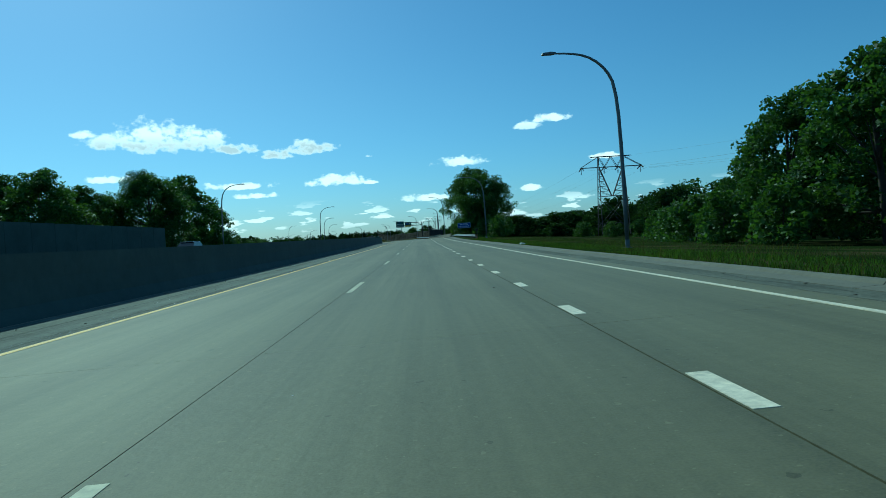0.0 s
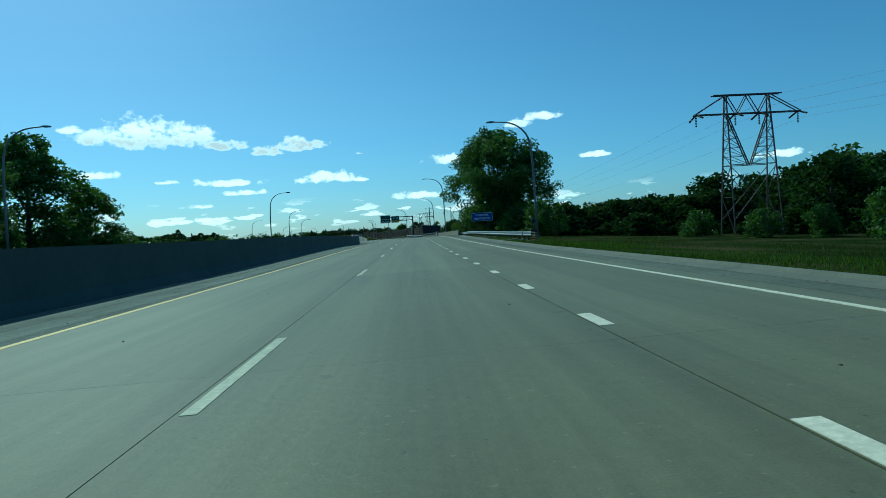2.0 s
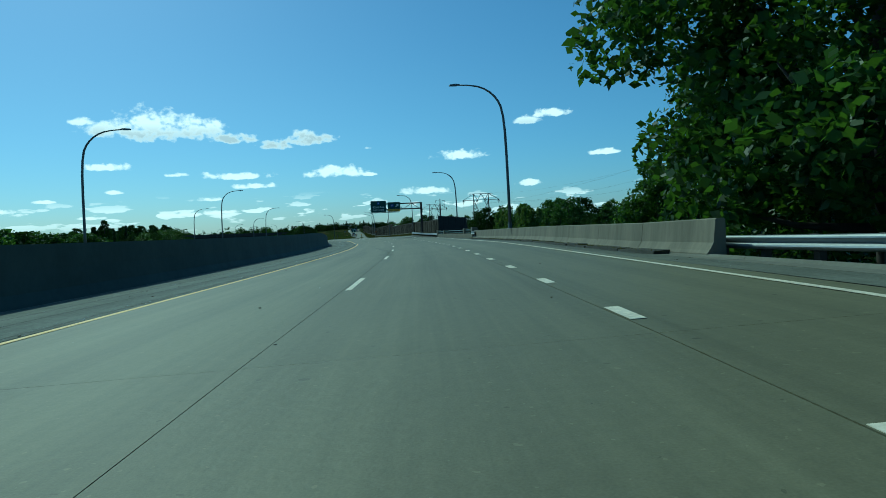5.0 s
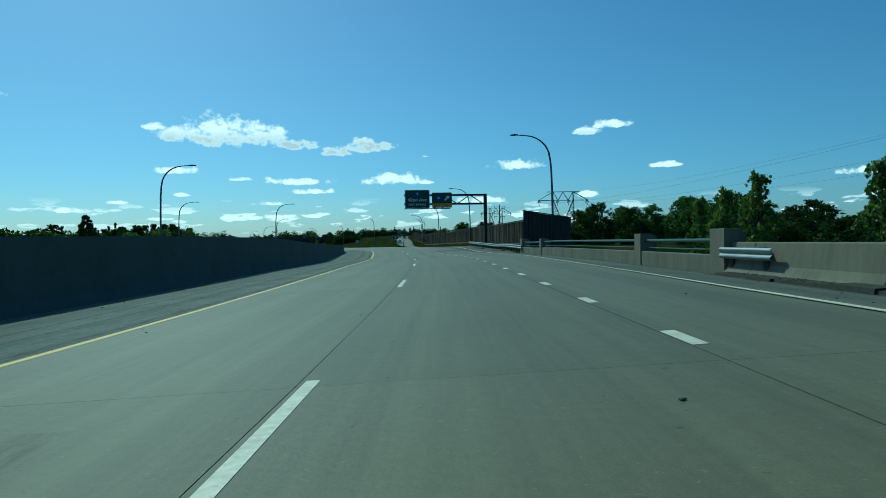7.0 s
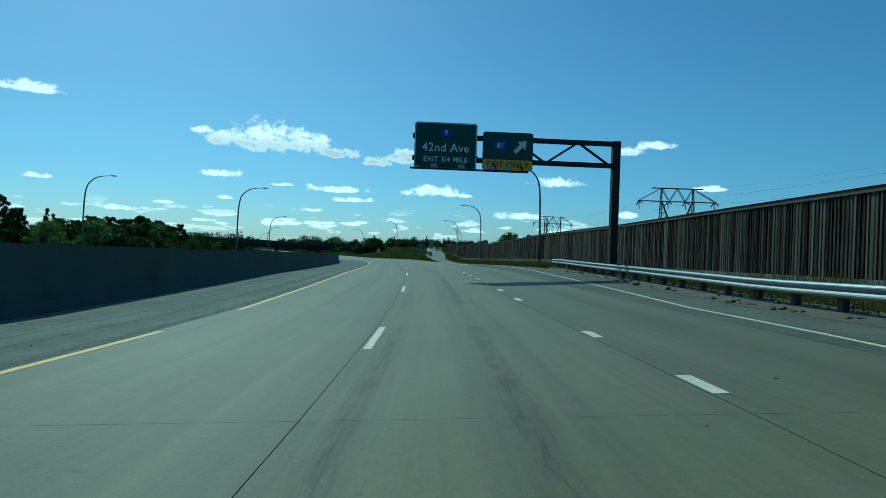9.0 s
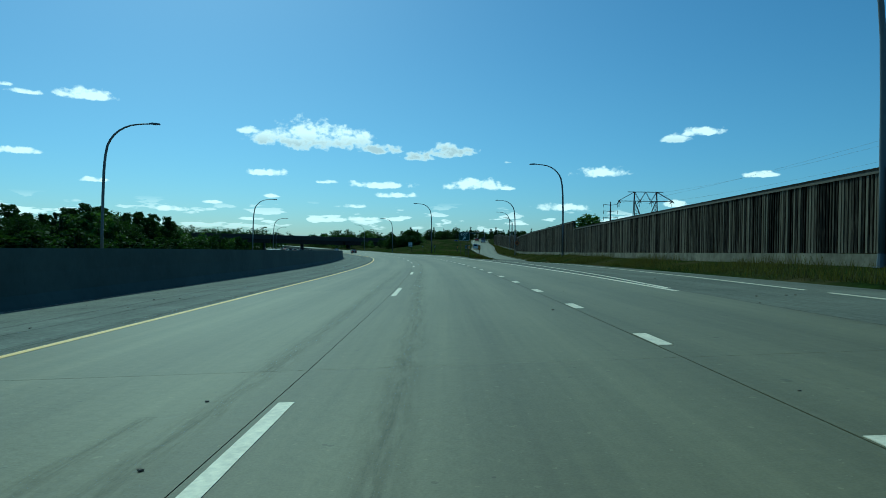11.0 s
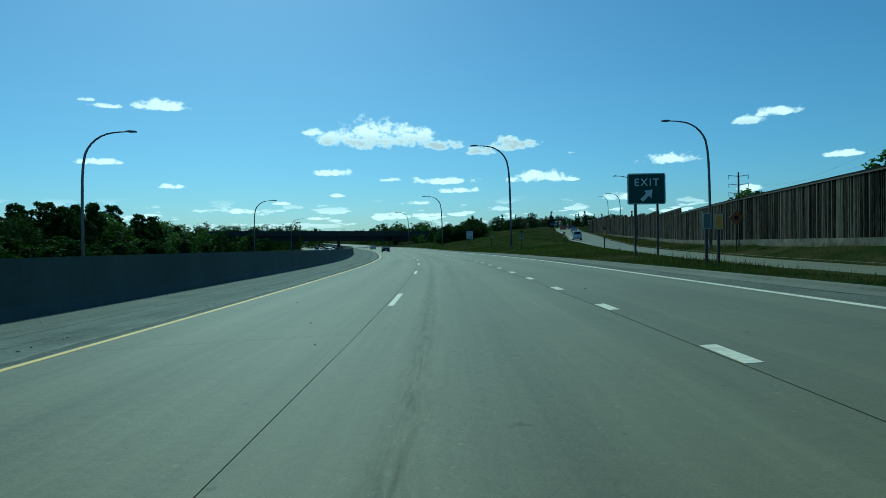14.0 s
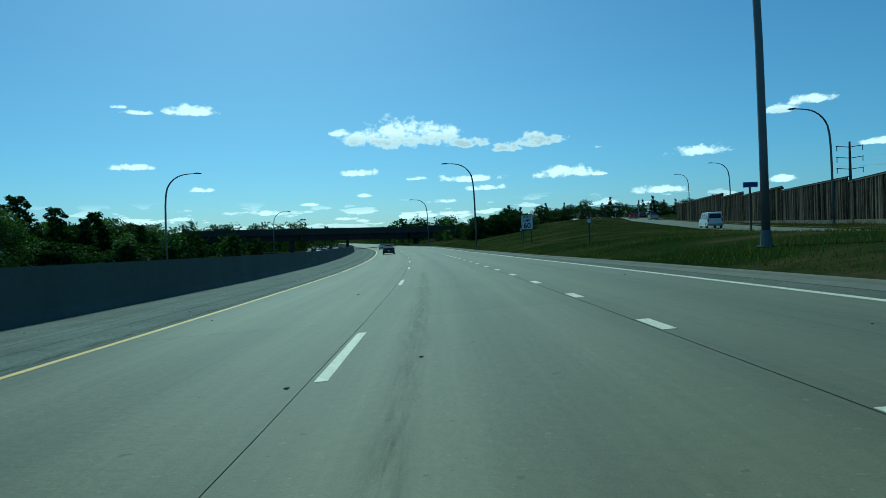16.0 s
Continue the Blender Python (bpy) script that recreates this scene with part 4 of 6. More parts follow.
# ---- bridge parapet and rails ----
def build_right_barrier():
    prof = [(0.0, -0.1), (0.0, 0.08), (0.06, 0.16), (0.16, 0.34), (0.22, 0.90), (0.26, 0.93), (0.42, 0.93), (0.46, 0.90), (0.48, -1.2)]
    home = thing("concrete_barrier", (0, 0, 0), "stained tan concrete safety barrier with cracked joints", "barrier", kind="structure")
    s = 157.8
    while s < 215.5:
        sh = Shape()
        sweep(sh, np.linspace(s + 0.015, min(s + 5.15, 215.9) - 0.015, 4), lambda q: [(edge_d(q) + a, u) for a, u in prof], closed=True)
        part("barrier_segment", sh, BARRIER, home)
        s += 5.15
    # a broken gutter ledge along its foot, coloured darker for the shadow gap
    rnd = random.Random(12)
    s = 160.2
    while s < 215.0:
        e = s + rnd.uniform(1.2, 3.4)
        w, u = rnd.uniform(0.38, 0.52), rnd.uniform(0.07, 0.13)
        sh = Shape()
        sweep(sh, np.linspace(s, e - rnd.uniform(0.0, 0.03), 3), lambda q: [(edge_d(q) - w, -0.05), (edge_d(q) - w + 0.04, u * 0.8), (edge_d(q) - 0.2, u), (edge_d(q) + 0.02, u + 0.02), (edge_d(q) + 0.02, -0.05)], closed=True)
        part("gutter_ledge", sh, LEDGE, home, "crumbling dark gutter ledge with the shadow gap in its colour")
        s = e
    # dirt caught along the gutter
    gutter = wear_material("gutter_dirt", (0.022, 0.022, 0.016), 0.97)
    rows = np.arange(160.5, 252.0, 0.9)
    sh = Shape()
    sh.add([on_road(float(q), edge_d(q) - 0.52 + (0.38 if q > 216 else 0.0) + k * 0.26, 0.0035) for q in rows for k in (-1, 0, 1)],
           [(i * 3 + j, i * 3 + j + 1, i * 3 + j + 4, i * 3 + j + 3) for i in range(len(rows) - 1) for j in (0, 1)])
    sh.uv = [(k, float(q)) for q in rows for k in (-1, 0, 1)]
    part("gutter_dirt", sh, gutter, road, "dark dirt caught in the gutter")
    para = thing("bridge_parapet", (0, 0, 0), "low concrete bridge parapet with posts and steel rail", "parapet", kind="structure")
    sh = Shape()
    sweep(sh, np.linspace(216.9, 253.2, 9), lambda q: [(edge_d(q) + 0.05, -0.1), (edge_d(q) + 0.05, 0.53), (edge_d(q) + 0.08, 0.56), (edge_d(q) + 0.38, 0.56), (edge_d(q) + 0.41, 0.53), (edge_d(q) + 0.41, -1.5)], closed=True)
    part("parapet_wall", sh, BARRIER, para)
    for s, w, h in ((216.35, 0.95, 1.32), (223.7, 0.75, 1.26), (245.3, 0.75, 1.22), (253.7, 0.95, 1.28)):
        x, y, z = on_road(s, edge_d(s) + 0.24, -0.1)
        part("post", Shape().box(0.46, w, h + 0.1, Matrix.Translation((x, y, z)) @ Matrix.Rotation(heading(s), 4, "Z"), 0.02), BARRIER, para)
        for k in (1, 2, 3):
            m = Matrix.Translation((x, y, z)) @ Matrix.Rotation(heading(s), 4, "Z") @ Matrix.Translation((0.23 + 0.09 * k, 0.05 * k, 0))
            part("step", Shape().box(0.09, w - 0.12 * k, h + 0.1 - 0.05 * k, m, 0.01), BARRIER, para)
    for up in (0.98, 0.70):
        pts = [on_road(s, edge_d(s) + 0.26, up) for s in np.linspace(216.6, 253.4, 12)]
        part("rail", Shape().tube(pts, 0.06 if up > 0.8 else 0.025, 8), RAIL_GREEN, para, "grey-green painted steel rail")


build_right_barrier()


def rubble_strip(label, s0, s1, near, far, count, seed):
    """Bare dirt with stones and broken concrete at the foot of a rail."""
    rnd = random.Random(seed)
    sh = Shape()

    def on_land(s, d, up):
        x, y = plan(s, d)
        z = blended_ground(s, d)
        return float(x), float(y), (max(z, on_road(s, d)[2]) if d < edge_d(s) else z) + up

    rows = np.arange(s0, s1, 1.0)
    sh.add([on_land(float(q), near(q) + (far(q) - near(q)) * k, u) for q in rows for k, u in ((0, 0.006), (0.2, 0.03), (0.5, 0.04), (0.8, 0.03), (1, -0.02))],
           [(i * 5 + j, i * 5 + j + 1, i * 5 + j + 6, i * 5 + j + 5) for i in range(len(rows) - 1) for j in range(4)])
    home = single("dirt_strip", sh, DIRT, label, "ground", "structure")
    stones = Shape()
    for i in range(count):
        s = rnd.uniform(s0, s1)
        d = near(s) + (far(s) - near(s)) * rnd.random() ** 0.8
        r = rnd.uniform(0.015, 0.07) if rnd.random() < 0.9 else rnd.uniform(0.07, 0.14)
        x, y, z = on_land(s, d, 0.02)
        m = Matrix.Translation((x, y, z)) @ Matrix.Rotation(rnd.uniform(0, 6.28), 4, "Z") @ Matrix.Rotation(rnd.uniform(-0.5, 0.5), 4, "X")
        stones.box(r * 2, r * rnd.uniform(1.2, 2.4), r * rnd.uniform(0.6, 1.2), m, r * 0.35)
    tagged(part("stone", stones, KERB, home), kind="stuff")


rubble_strip("bare dark dirt with broken concrete under the guardrail", 253.8, 303.0, lambda s: float(np.interp(s, [252, 290, 303], [8.75, 10.0, 10.9])), lambda s: float(np.interp(s, [252, 290, 303], [10.3, 11.6, 12.2])), 520, 3)
rubble_strip("bare dark dirt with gravel under the guardrail", 106.0, 160.0, lambda s: edge_d(s) + 0.25, lambda s: float(np.interp(s, [106, 160], [11.2, 9.4])), 380, 4)

RAIL_POST = material("treated_post", (0.07, 0.058, 0.042), 0.95, grain=0.3, scale=6, blotch=0.3, bump=0.3)


def guardrail(label, ss, dist, blunt, drop=0.0):
    """A W-beam guardrail on posts."""
    ss = list(ss)
    x0, y0, z0 = on_road(ss[0], dist(ss[0]))
    home = thing("guardrail", (x0, y0, z0), label, "guardrail", "guardrails")
    inv = home.matrix_basis.inverted()
    wave = [(0.0, 0.44), (-0.045, 0.455), (-0.075, 0.485), (-0.082, 0.51), (-0.07, 0.54), (-0.03, 0.575), (0.0, 0.60), (-0.03, 0.625), (-0.07, 0.66), (-0.082, 0.69), (-0.075, 0.715), (-0.045, 0.745), (0.0, 0.76)]
    prof = wave + [(a + 0.012, u) for a, u in reversed(wave)]
    sh = Shape()
    sweep(sh, ss, lambda s: [(dist(s) + a, u + 0.02 - drop) for a, u in prof], closed=True)
    sh.v = [tuple(inv @ Vector(p)) for p in sh.v]
    part("beam", sh, GALV, home, "corrugated galvanised beam")
    for s in np.arange(ss[0] + 0.6, ss[-1], 1.905):
        x, y, z = on_road(s, dist(s) + 0.19, -0.25 - drop)
        m = inv @ Matrix.Translation((x, y, z)) @ Matrix.Rotation(heading(s), 4, "Z")
        part("post", Shape().box(0.15, 0.2, 0.95, m, 0.01), RAIL_POST, home)
        x, y, z = on_road(s, dist(s) + 0.075, 0.45 - drop)
        m = inv @ Matrix.Translation((x, y, z)) @ Matrix.Rotation(heading(s), 4, "Z")
        part("block", Shape().box(0.13, 0.15, 0.34, m), RAIL_POST, home)
    if blunt:
        s = ss[0]
        # terminal frame, delineator and a leaning marker post
        for u in (0.50, 0.74):
            a, b = (inv @ Vector(on_road(s - e, dist(s) - 0.12, u - drop)) for e in (0.1, 1.5))
            part("terminal_bar", Shape().bar(a, b, 0.045), GALV, home)
        for e in (0.25, 1.4):
            a, b = (inv @ Vector(on_road(s - e, dist(s) - 0.12, u - drop)) for u in (0.30, 0.78))
            part("terminal_bar", Shape().bar(a, b, 0.05), GALV, home)
        x, y, z = on_road(s + 2.2, dist(s) - 0.4, -0.25)
        mark = thing("delineator_post", (x, y, z), "thin pale delineator post in front of the guardrail", "post")
        part("post", Shape().box(0.06, 0.03, 0.95, None, 0.01), ALU, mark)
        part("reflector", Shape().box(0.05, 0.01, 0.10, Matrix.Translation((0, -0.021, 0.80))), SIGN_ORANGE, mark)
        x, y, z = on_road(s + 0.6, dist(s) + 0.35, -0.35)
        mark = thing("leaning_marker", (x, y, z), "weathered marker plate on a leaning wooden post", "road sign", "roadside signs", rz=heading(s))
        lean = Matrix.Rotation(radians(-5), 4, "Y")
        part("post", Shape().box(0.08, 0.06, 1.65, lean, 0.01), SIGN_POST, mark)
        part("plate", Shape().prism(rounded(0.30, 0.30, 0.03), 0.02, lean @ Matrix.Translation((0, -0.05, 1.62)) @ Matrix.Rotation(radians(45), 4, "Y")), RUST, mark, "rusty diamond plate")
        x, y, z = on_road(s - 0.5, dist(s), 0.1 - drop)
        m = inv @ Matrix.Translation((x, y, z)) @ Matrix.Rotation(heading(s), 4, "Z")
        part("end_board", Shape().box(0.42, 0.05, 0.80, m, 0.01), SIGN_BLACK, home, "black end board with yellow stripes")
        for i in range(4):
            part("stripe", Shape().prism([(-0.2, 0.22 + 0.18 * i - 0.15), (0.2, 0.0 + 0.18 * i), (0.2, 0.08 + 0.18 * i), (-0.2, 0.30 + 0.18 * i - 0.15)], 0.01, m @ Matrix.Translation((0, -0.032, 0))), SIGN_ORANGE, home)
    return home


guardrail("galvanised steel guardrail leading to the bridge barrier", np.arange(107.0, 164.5, 2.0), lambda s: float(np.interp(s, [107, 163], [10.6, 9.1])), True, 0.28)
guardrail("galvanised steel guardrail beyond the bridge end", np.arange(252.9, 303.0, 2.0), lambda s: float(np.interp(s, [252, 290, 303], [9.25, 10.6, 11.4])), False, 0.05)
guardrail("short galvanised guardrail stub on the barrier end", np.arange(213.1, 216.1, 0.72), lambda s: edge_d(s) - 0.02, False)


# ---- timber noise wall ----
FOOT = material("stained_foot_concrete", (0.20, 0.178, 0.128), 0.95, spec=0.1, grain=0.5, scale=3, blotch=0.95, blotch_scale=0.7, bump=0.6)
# near-black, so the plank gaps look shaded; the dark caps share it
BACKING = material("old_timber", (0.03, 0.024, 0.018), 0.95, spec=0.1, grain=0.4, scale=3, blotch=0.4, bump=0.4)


def build_noise_wall():
    home = thing("noise_wall", (0, 0, 0), "tall weathered timber plank noise wall on a concrete base", "wall", kind="structure")
    cum = [0.0]
    for a, b in zip(WALL, WALL[1:]):
        cum.append(cum[-1] + math.dist(a, b))

    def spot(q):
        return float(np.interp(q, cum, [p[0] for p in WALL])), float(np.interp(q, cum, [p[1] for p in WALL]))

    def turn(q):
        (xa, ya), (xb, yb) = spot(max(0, q - 0.5)), spot(min(cum[-1], q + 0.5))
        return math.atan2(-(xb - xa), yb - ya)

    tops = [(0, 2.98), (6.0, 2.9), (6.01, 3.52), (38, 3.2), (68, 3.19), (103, 2.8), (127.6, 2.48), (127.7, 3.40), (165, 2.80), (211, 2.0), (211.1, 2.65), (232, 2.40), (232.1, 3.05), (250, 2.74), (250.1, 3.18), (267.5, 2.92), (267.6, 3.45), (284, 3.2), (284.1, 3.75), (295.5, 3.6), (295.6, 4.2), (330.1, 3.8)]
    feet = [(0, 0.62), (38, 0.30), (68, 0.35), (103, -0.15), (127, -0.5), (190, -1.25), (211, -1.4), (250, -1.15), (283, -0.7), (330, 0.1)]
    top = lambda q: float(np.interp(q, [a for a, _ in tops], [b for _, b in tops]))
    foot = lambda q: float(np.interp(q, [a for a, _ in feet], [b for _, b in feet]))
    rnd = random.Random(5)
    pitch = 0.205
    # one shared plank, one metre high, scaled to its place
    plank = Shape().box(0.125, 0.05, 1.0, None, 0.0).mesh("plank", WOOD_WALL)
    rest, behind = Shape(), Shape()
    q, count = 3.0, 0
    while q < cum[-1]:
        x, y = spot(q)
        h = top(q) - foot(q) - 0.02
        a = turn(q) + math.pi / 2
        here = Matrix.Translation((x, y, foot(q))) @ Matrix.Rotation(a, 4, "Z")
        m = here @ Matrix.Rotation(rnd.uniform(-0.03, 0.03), 4, "Z") @ Matrix.Translation((rnd.uniform(-0.015, 0.015), rnd.uniform(0.035, 0.06), 0)) @ Matrix.Rotation(rnd.uniform(-0.004, 0.004), 4, "Y")
        wide = rnd.choice((0.7, 0.85, 1.0, 1.0, 1.15, 1.3))
        if count < 300:
            ob = new("plank", plank)
            ob.matrix_basis = m @ Matrix.Diagonal((wide, 1, h, 1))
            ob.parent = home
        else:
            rest.box(0.125 * wide, 0.05, h, m)
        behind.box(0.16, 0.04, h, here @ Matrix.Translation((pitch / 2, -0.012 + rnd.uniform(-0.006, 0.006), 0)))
        q += pitch
        count += 1
    tagged(part("far_planks", rest, WOOD_WALL, home), kind="stuff")
    tagged(part("back_planks", behind, WOOD_BACK, home, "recessed boards with the gap shade in their colour"), kind="stuff")
    # posts, cap rails, concrete foot, panel by panel
    q = 3.0
    while q < cum[-1] - 1:
        x, y = spot(q)
        m = Matrix.Translation((x, y, foot(q) - 1.0)) @ Matrix.Rotation(turn(q) + math.pi / 2, 4, "Z")
        part("post", Shape().box(0.30, 0.22, top(q + 0.02) - foot(q) + 1.04, m @ Matrix.Translation((0, -0.14, 0)), 0.02), WOOD_WALL, home)
        e = min(q + 4.88, cum[-1] - 0.01)
        cuts = [q] + [c for c, _ in tops if q < c < e] + [e]
        for ca, cb in zip(cuts, cuts[1:]):
            if cb - ca < 0.1:
                continue
            (xa, ya), (xb, yb) = spot(ca), spot(cb)
            part("cap", Shape().bar((xa, ya, top(ca + 0.02) + 0.03), (xb, yb, top(cb - 0.02) + 0.03), 0.30, 0.05), BACKING, home)
            n = Vector((-(yb - ya), xb - xa, 0)).normalized() * 0.105
            part("fascia", Shape().bar((xa + n.x, ya + n.y, top(ca + 0.02) - 0.07), (xb + n.x, yb + n.y, top(cb - 0.02) - 0.07), 0.04, 0.14), WOOD_CAP, home, "pale weathered fascia board")
        (xa, ya), (xb, yb) = spot(q), spot(e)
        za, zb = foot(q), foot(e)
        n = Vector((yb - ya, -(xb - xa), 0)).normalized() * 0.12
        vs = []
        for px, py, pz in ((xa, ya, za), (xb, yb, zb)):
            for sg in (-1, 1):
                vs += [(px + sg * n.x, py + sg * n.y, pz - 1.3), (px + sg * n.x, py + sg * n.y, pz - 0.01)]
        bk = Vector((yb - ya, -(xb - xa), 0)).normalized() * 0.06
        ta, tb = min(top(q + 0.02), top(e - 0.02)), min(top(q + 0.02), top(e - 0.02))
        bs = [(px + bk.x * k, py + bk.y * k, pz) for px, py, z0, z1 in ((xa, ya, za, ta), (xb, yb, zb, tb)) for k in (1, 1.6) for pz in (z0, z1 - 0.05)]
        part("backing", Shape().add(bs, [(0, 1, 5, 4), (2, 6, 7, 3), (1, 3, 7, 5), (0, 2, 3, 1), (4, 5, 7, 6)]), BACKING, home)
        part("foot_panel", Shape().add(vs, [(0, 1, 5, 4), (2, 6, 7, 3), (1, 3, 7, 5), (0, 2, 3, 1), (4, 5, 7, 6)]), FOOT, home, "stained concrete foot")
        q += 4.88
    # the wing that closes the wall towards the bridge, sweeping down at its outer end
    (xa, ya), (xb, yb) = (2.75, 255.4), (8.35, 265.8)
    L = math.dist((xa, ya), (xb, yb))
    m = Matrix.Translation((xa, ya, 0)) @ Matrix.Rotation(math.atan2(yb - ya, xb - xa), 4, "Z")
    for i in range(24):
        u0, u1 = L * i / 24 + 0.006, L * (i + 1) / 24 - 0.006
        z0, z1 = (float(np.interp(u, [0, L * 0.25, L * 0.55, L], [3.58, 3.47, 3.35, 3.2])) for u in (u0, u1))
        part("plank", Shape().prism([(u0, -4.0), (u1, -4.0), (u1, z1), (u0, z0)], 0.07, m @ Matrix.Translation((0, 0.03 * (i % 2), 0))), RUST, home)
    part("cap", Shape().prism([(0, 3.59), (L, 3.21), (L, 3.27), (0, 3.66)], 0.2, m), RUST, home)


build_noise_wall()


# ---- signs ----
def board(parent, w, h, mat, m, border=0.05, rim=SIGN_WHITE, r=0.12, name="panel"):
    """A sign panel facing -y: metal back, painted face, thin border."""
    part("backing", Shape().prism(rounded(w, h, r), 0.03, m), ALU, parent)
    if border:
        part("border", Shape().prism(rounded(w - 0.04, h - 0.04, r), 0.006, m @ Matrix.Translation((0, -0.019, 0))), rim, parent)
    part(name, Shape().prism(rounded(w - 0.04 - 2 * border, h - 0.04 - 2 * border, max(0.02, r - border)), 0.006, m @ Matrix.Translation((0, -0.024, 0))), mat, parent)


def arrow(parent, size, mat, m):
    """An arrow that points up and to the right."""
    s = size
    pts = [(-0.12 * s, -0.5 * s), (0.12 * s, -0.5 * s), (0.12 * s, 0.05 * s), (0.34 * s, 0.05 * s), (0, 0.5 * s), (-0.34 * s, 0.05 * s), (-0.12 * s, 0.05 * s)]
    part("arrow", Shape().prism(pts, 0.008, m @ Matrix.Rotation(radians(45), 4, "Y")), mat, parent)


def build_gantry():
    x, y, z = on_road(289.3, 11.7)
    home = thing("sign_gantry", (x, y, z - 0.3), "brown steel cantilever gantry carrying two overhead signs", "sign gantry", rz=heading(289.3))
    zt = 7.35 - z + 0.3
    col = Shape().box(0.42, 0.42, zt + 0.15, None, 0.03)
    part("column", col, RUST, home)
    part("base", Shape().box(0.9, 0.9, 0.35, None, 0.03), BARRIER, home)
    part("upper_chord", Shape().bar((0, 0, zt), (-11.6, 0, zt), 0.26), RUST, home)
    part("lower_chord", Shape().bar((0, 0, zt - 1.25), (-11.6, 0, zt - 1.25), 0.26), RUST, home)
    n = 6
    for i in range(n):
        a, b = -0.35 - 11.1 * i / n, -0.35 - 11.1 * (i + 1) / n
        part("brace", Shape().bar((a, 0, zt if i % 2 else zt - 1.25), (b, 0, zt - 1.25 if i % 2 else zt), 0.12), RUST, home)
    # walkway rail with lamps under the signs
    part("lamp_rail", Shape().bar((-5.2, -1.1, zt - 1.95), (-11.7, -1.1, zt - 1.95), 0.10), RUST, home)
    for i in range(5):
        u = -5.5 - 1.45 * i
        part("bracket", Shape().bar((u, 0, zt - 1.35), (u, -1.1, zt - 1.95), 0.07), RUST, home)
    for u in (-6.3, -7.4, -8.9, -10.4):
        part("sign_lamp", Shape().box(0.36, 0.22, 0.2, Matrix.Translation((u, -1.1, zt - 1.88)), 0.03), GALV, home)
    m1 = Matrix.Translation((-9.75, -0.26, zt - 0.55))
    g1 = part("guide_sign", Shape().prism(rounded(3.5, 2.6, 0.15), 0.04, m1), ALU, home, "green guide sign reading 42nd Ave")
    part("border", Shape().prism(rounded(3.46, 2.56, 0.15), 0.006, m1 @ Matrix.Translation((0, -0.026, 0))), SIGN_WHITE, g1)
    part("face", Shape().prism(rounded(3.36, 2.46, 0.12), 0.006, m1 @ Matrix.Translation((0, -0.031, 0))), SIGN_GREEN, g1)
    f1 = m1 @ Matrix.Translation((0, -0.04, 0))
    part("shield", Shape().prism(rounded(0.56, 0.56, 0.14), 0.008, f1 @ Matrix.Translation((0, 0, 0.72))), SIGN_BLUE, g1)
    lettering("number", "9", 0.42, SIGN_WHITE, g1, f1 @ Matrix.Translation((0, -0.008, 0.72)))
    lettering("lettering", "42nd Ave", 0.66, SIGN_WHITE, g1, f1 @ Matrix.Translation((0, 0, -0.12)), 1.04)
    lettering("lettering", "EXIT 3/4 MILE", 0.40, SIGN_WHITE, g1, f1 @ Matrix.Translation((0, 0, -0.78)), 1.05)
    m2 = Matrix.Translation((-6.25, -0.26, zt - 0.72))
    g2 = part("guide_sign", Shape().prism(rounded(2.85, 2.15, 0.15), 0.04, m2), ALU, home, "green guide sign with a yellow exit only strip")
    part("face", Shape().prism(rounded(2.81, 2.11, 0.12), 0.006, m2 @ Matrix.Translation((0, -0.026, 0))), SIGN_GREEN, g2)
    f2 = m2 @ Matrix.Translation((0, -0.036, 0))
    part("strip", Shape().prism(rounded(2.81, 0.58, 0.1), 0.008, f2 @ Matrix.Translation((0, 0, -0.765))), SIGN_YELLOW, g2)
    lettering("lettering", "EXIT ONLY", 0.46, SIGN_BLACK, g2, f2 @ Matrix.Translation((0, -0.01, -0.765)), 1.05)
    part("shield", Shape().prism(rounded(0.72, 0.66, 0.16), 0.008, f2 @ Matrix.Translation((-0.42, 0, 0.3))), SIGN_BLUE, g2)
    lettering("number", "81", 0.44, SIGN_WHITE, g2, f2 @ Matrix.Translation((-0.42, -0.008, 0.3)))
    arrow(g2, 0.95, SIGN_WHITE, f2 @ Matrix.Translation((0.72, 0, 0.3)))


build_gantry()




def post_sign(name, label, x, y, z, rz, w, h, lift, mat, posts, ground=None):
    home = thing(name, (x, y, z), label, "road sign", "roadside signs", rz=rz)
    for u in posts:
        part("post", Shape().box(0.09, 0.07, lift + h * 0.9 + 0.6, Matrix.Translation((u, 0.06, -0.6))), SIGN_POST, home)
    m = Matrix.Translation((0, 0, lift + h / 2))
    board(home, w, h, mat, m, 0.03 if w > 0.9 else 0.015, SIGN_BLACK if mat in (SIGN_WHITE, SIGN_BLACK) else SIGN_WHITE, 0.10 if w > 0.9 else 0.04)
    return home, m @ Matrix.Translation((0, -0.032, 0))


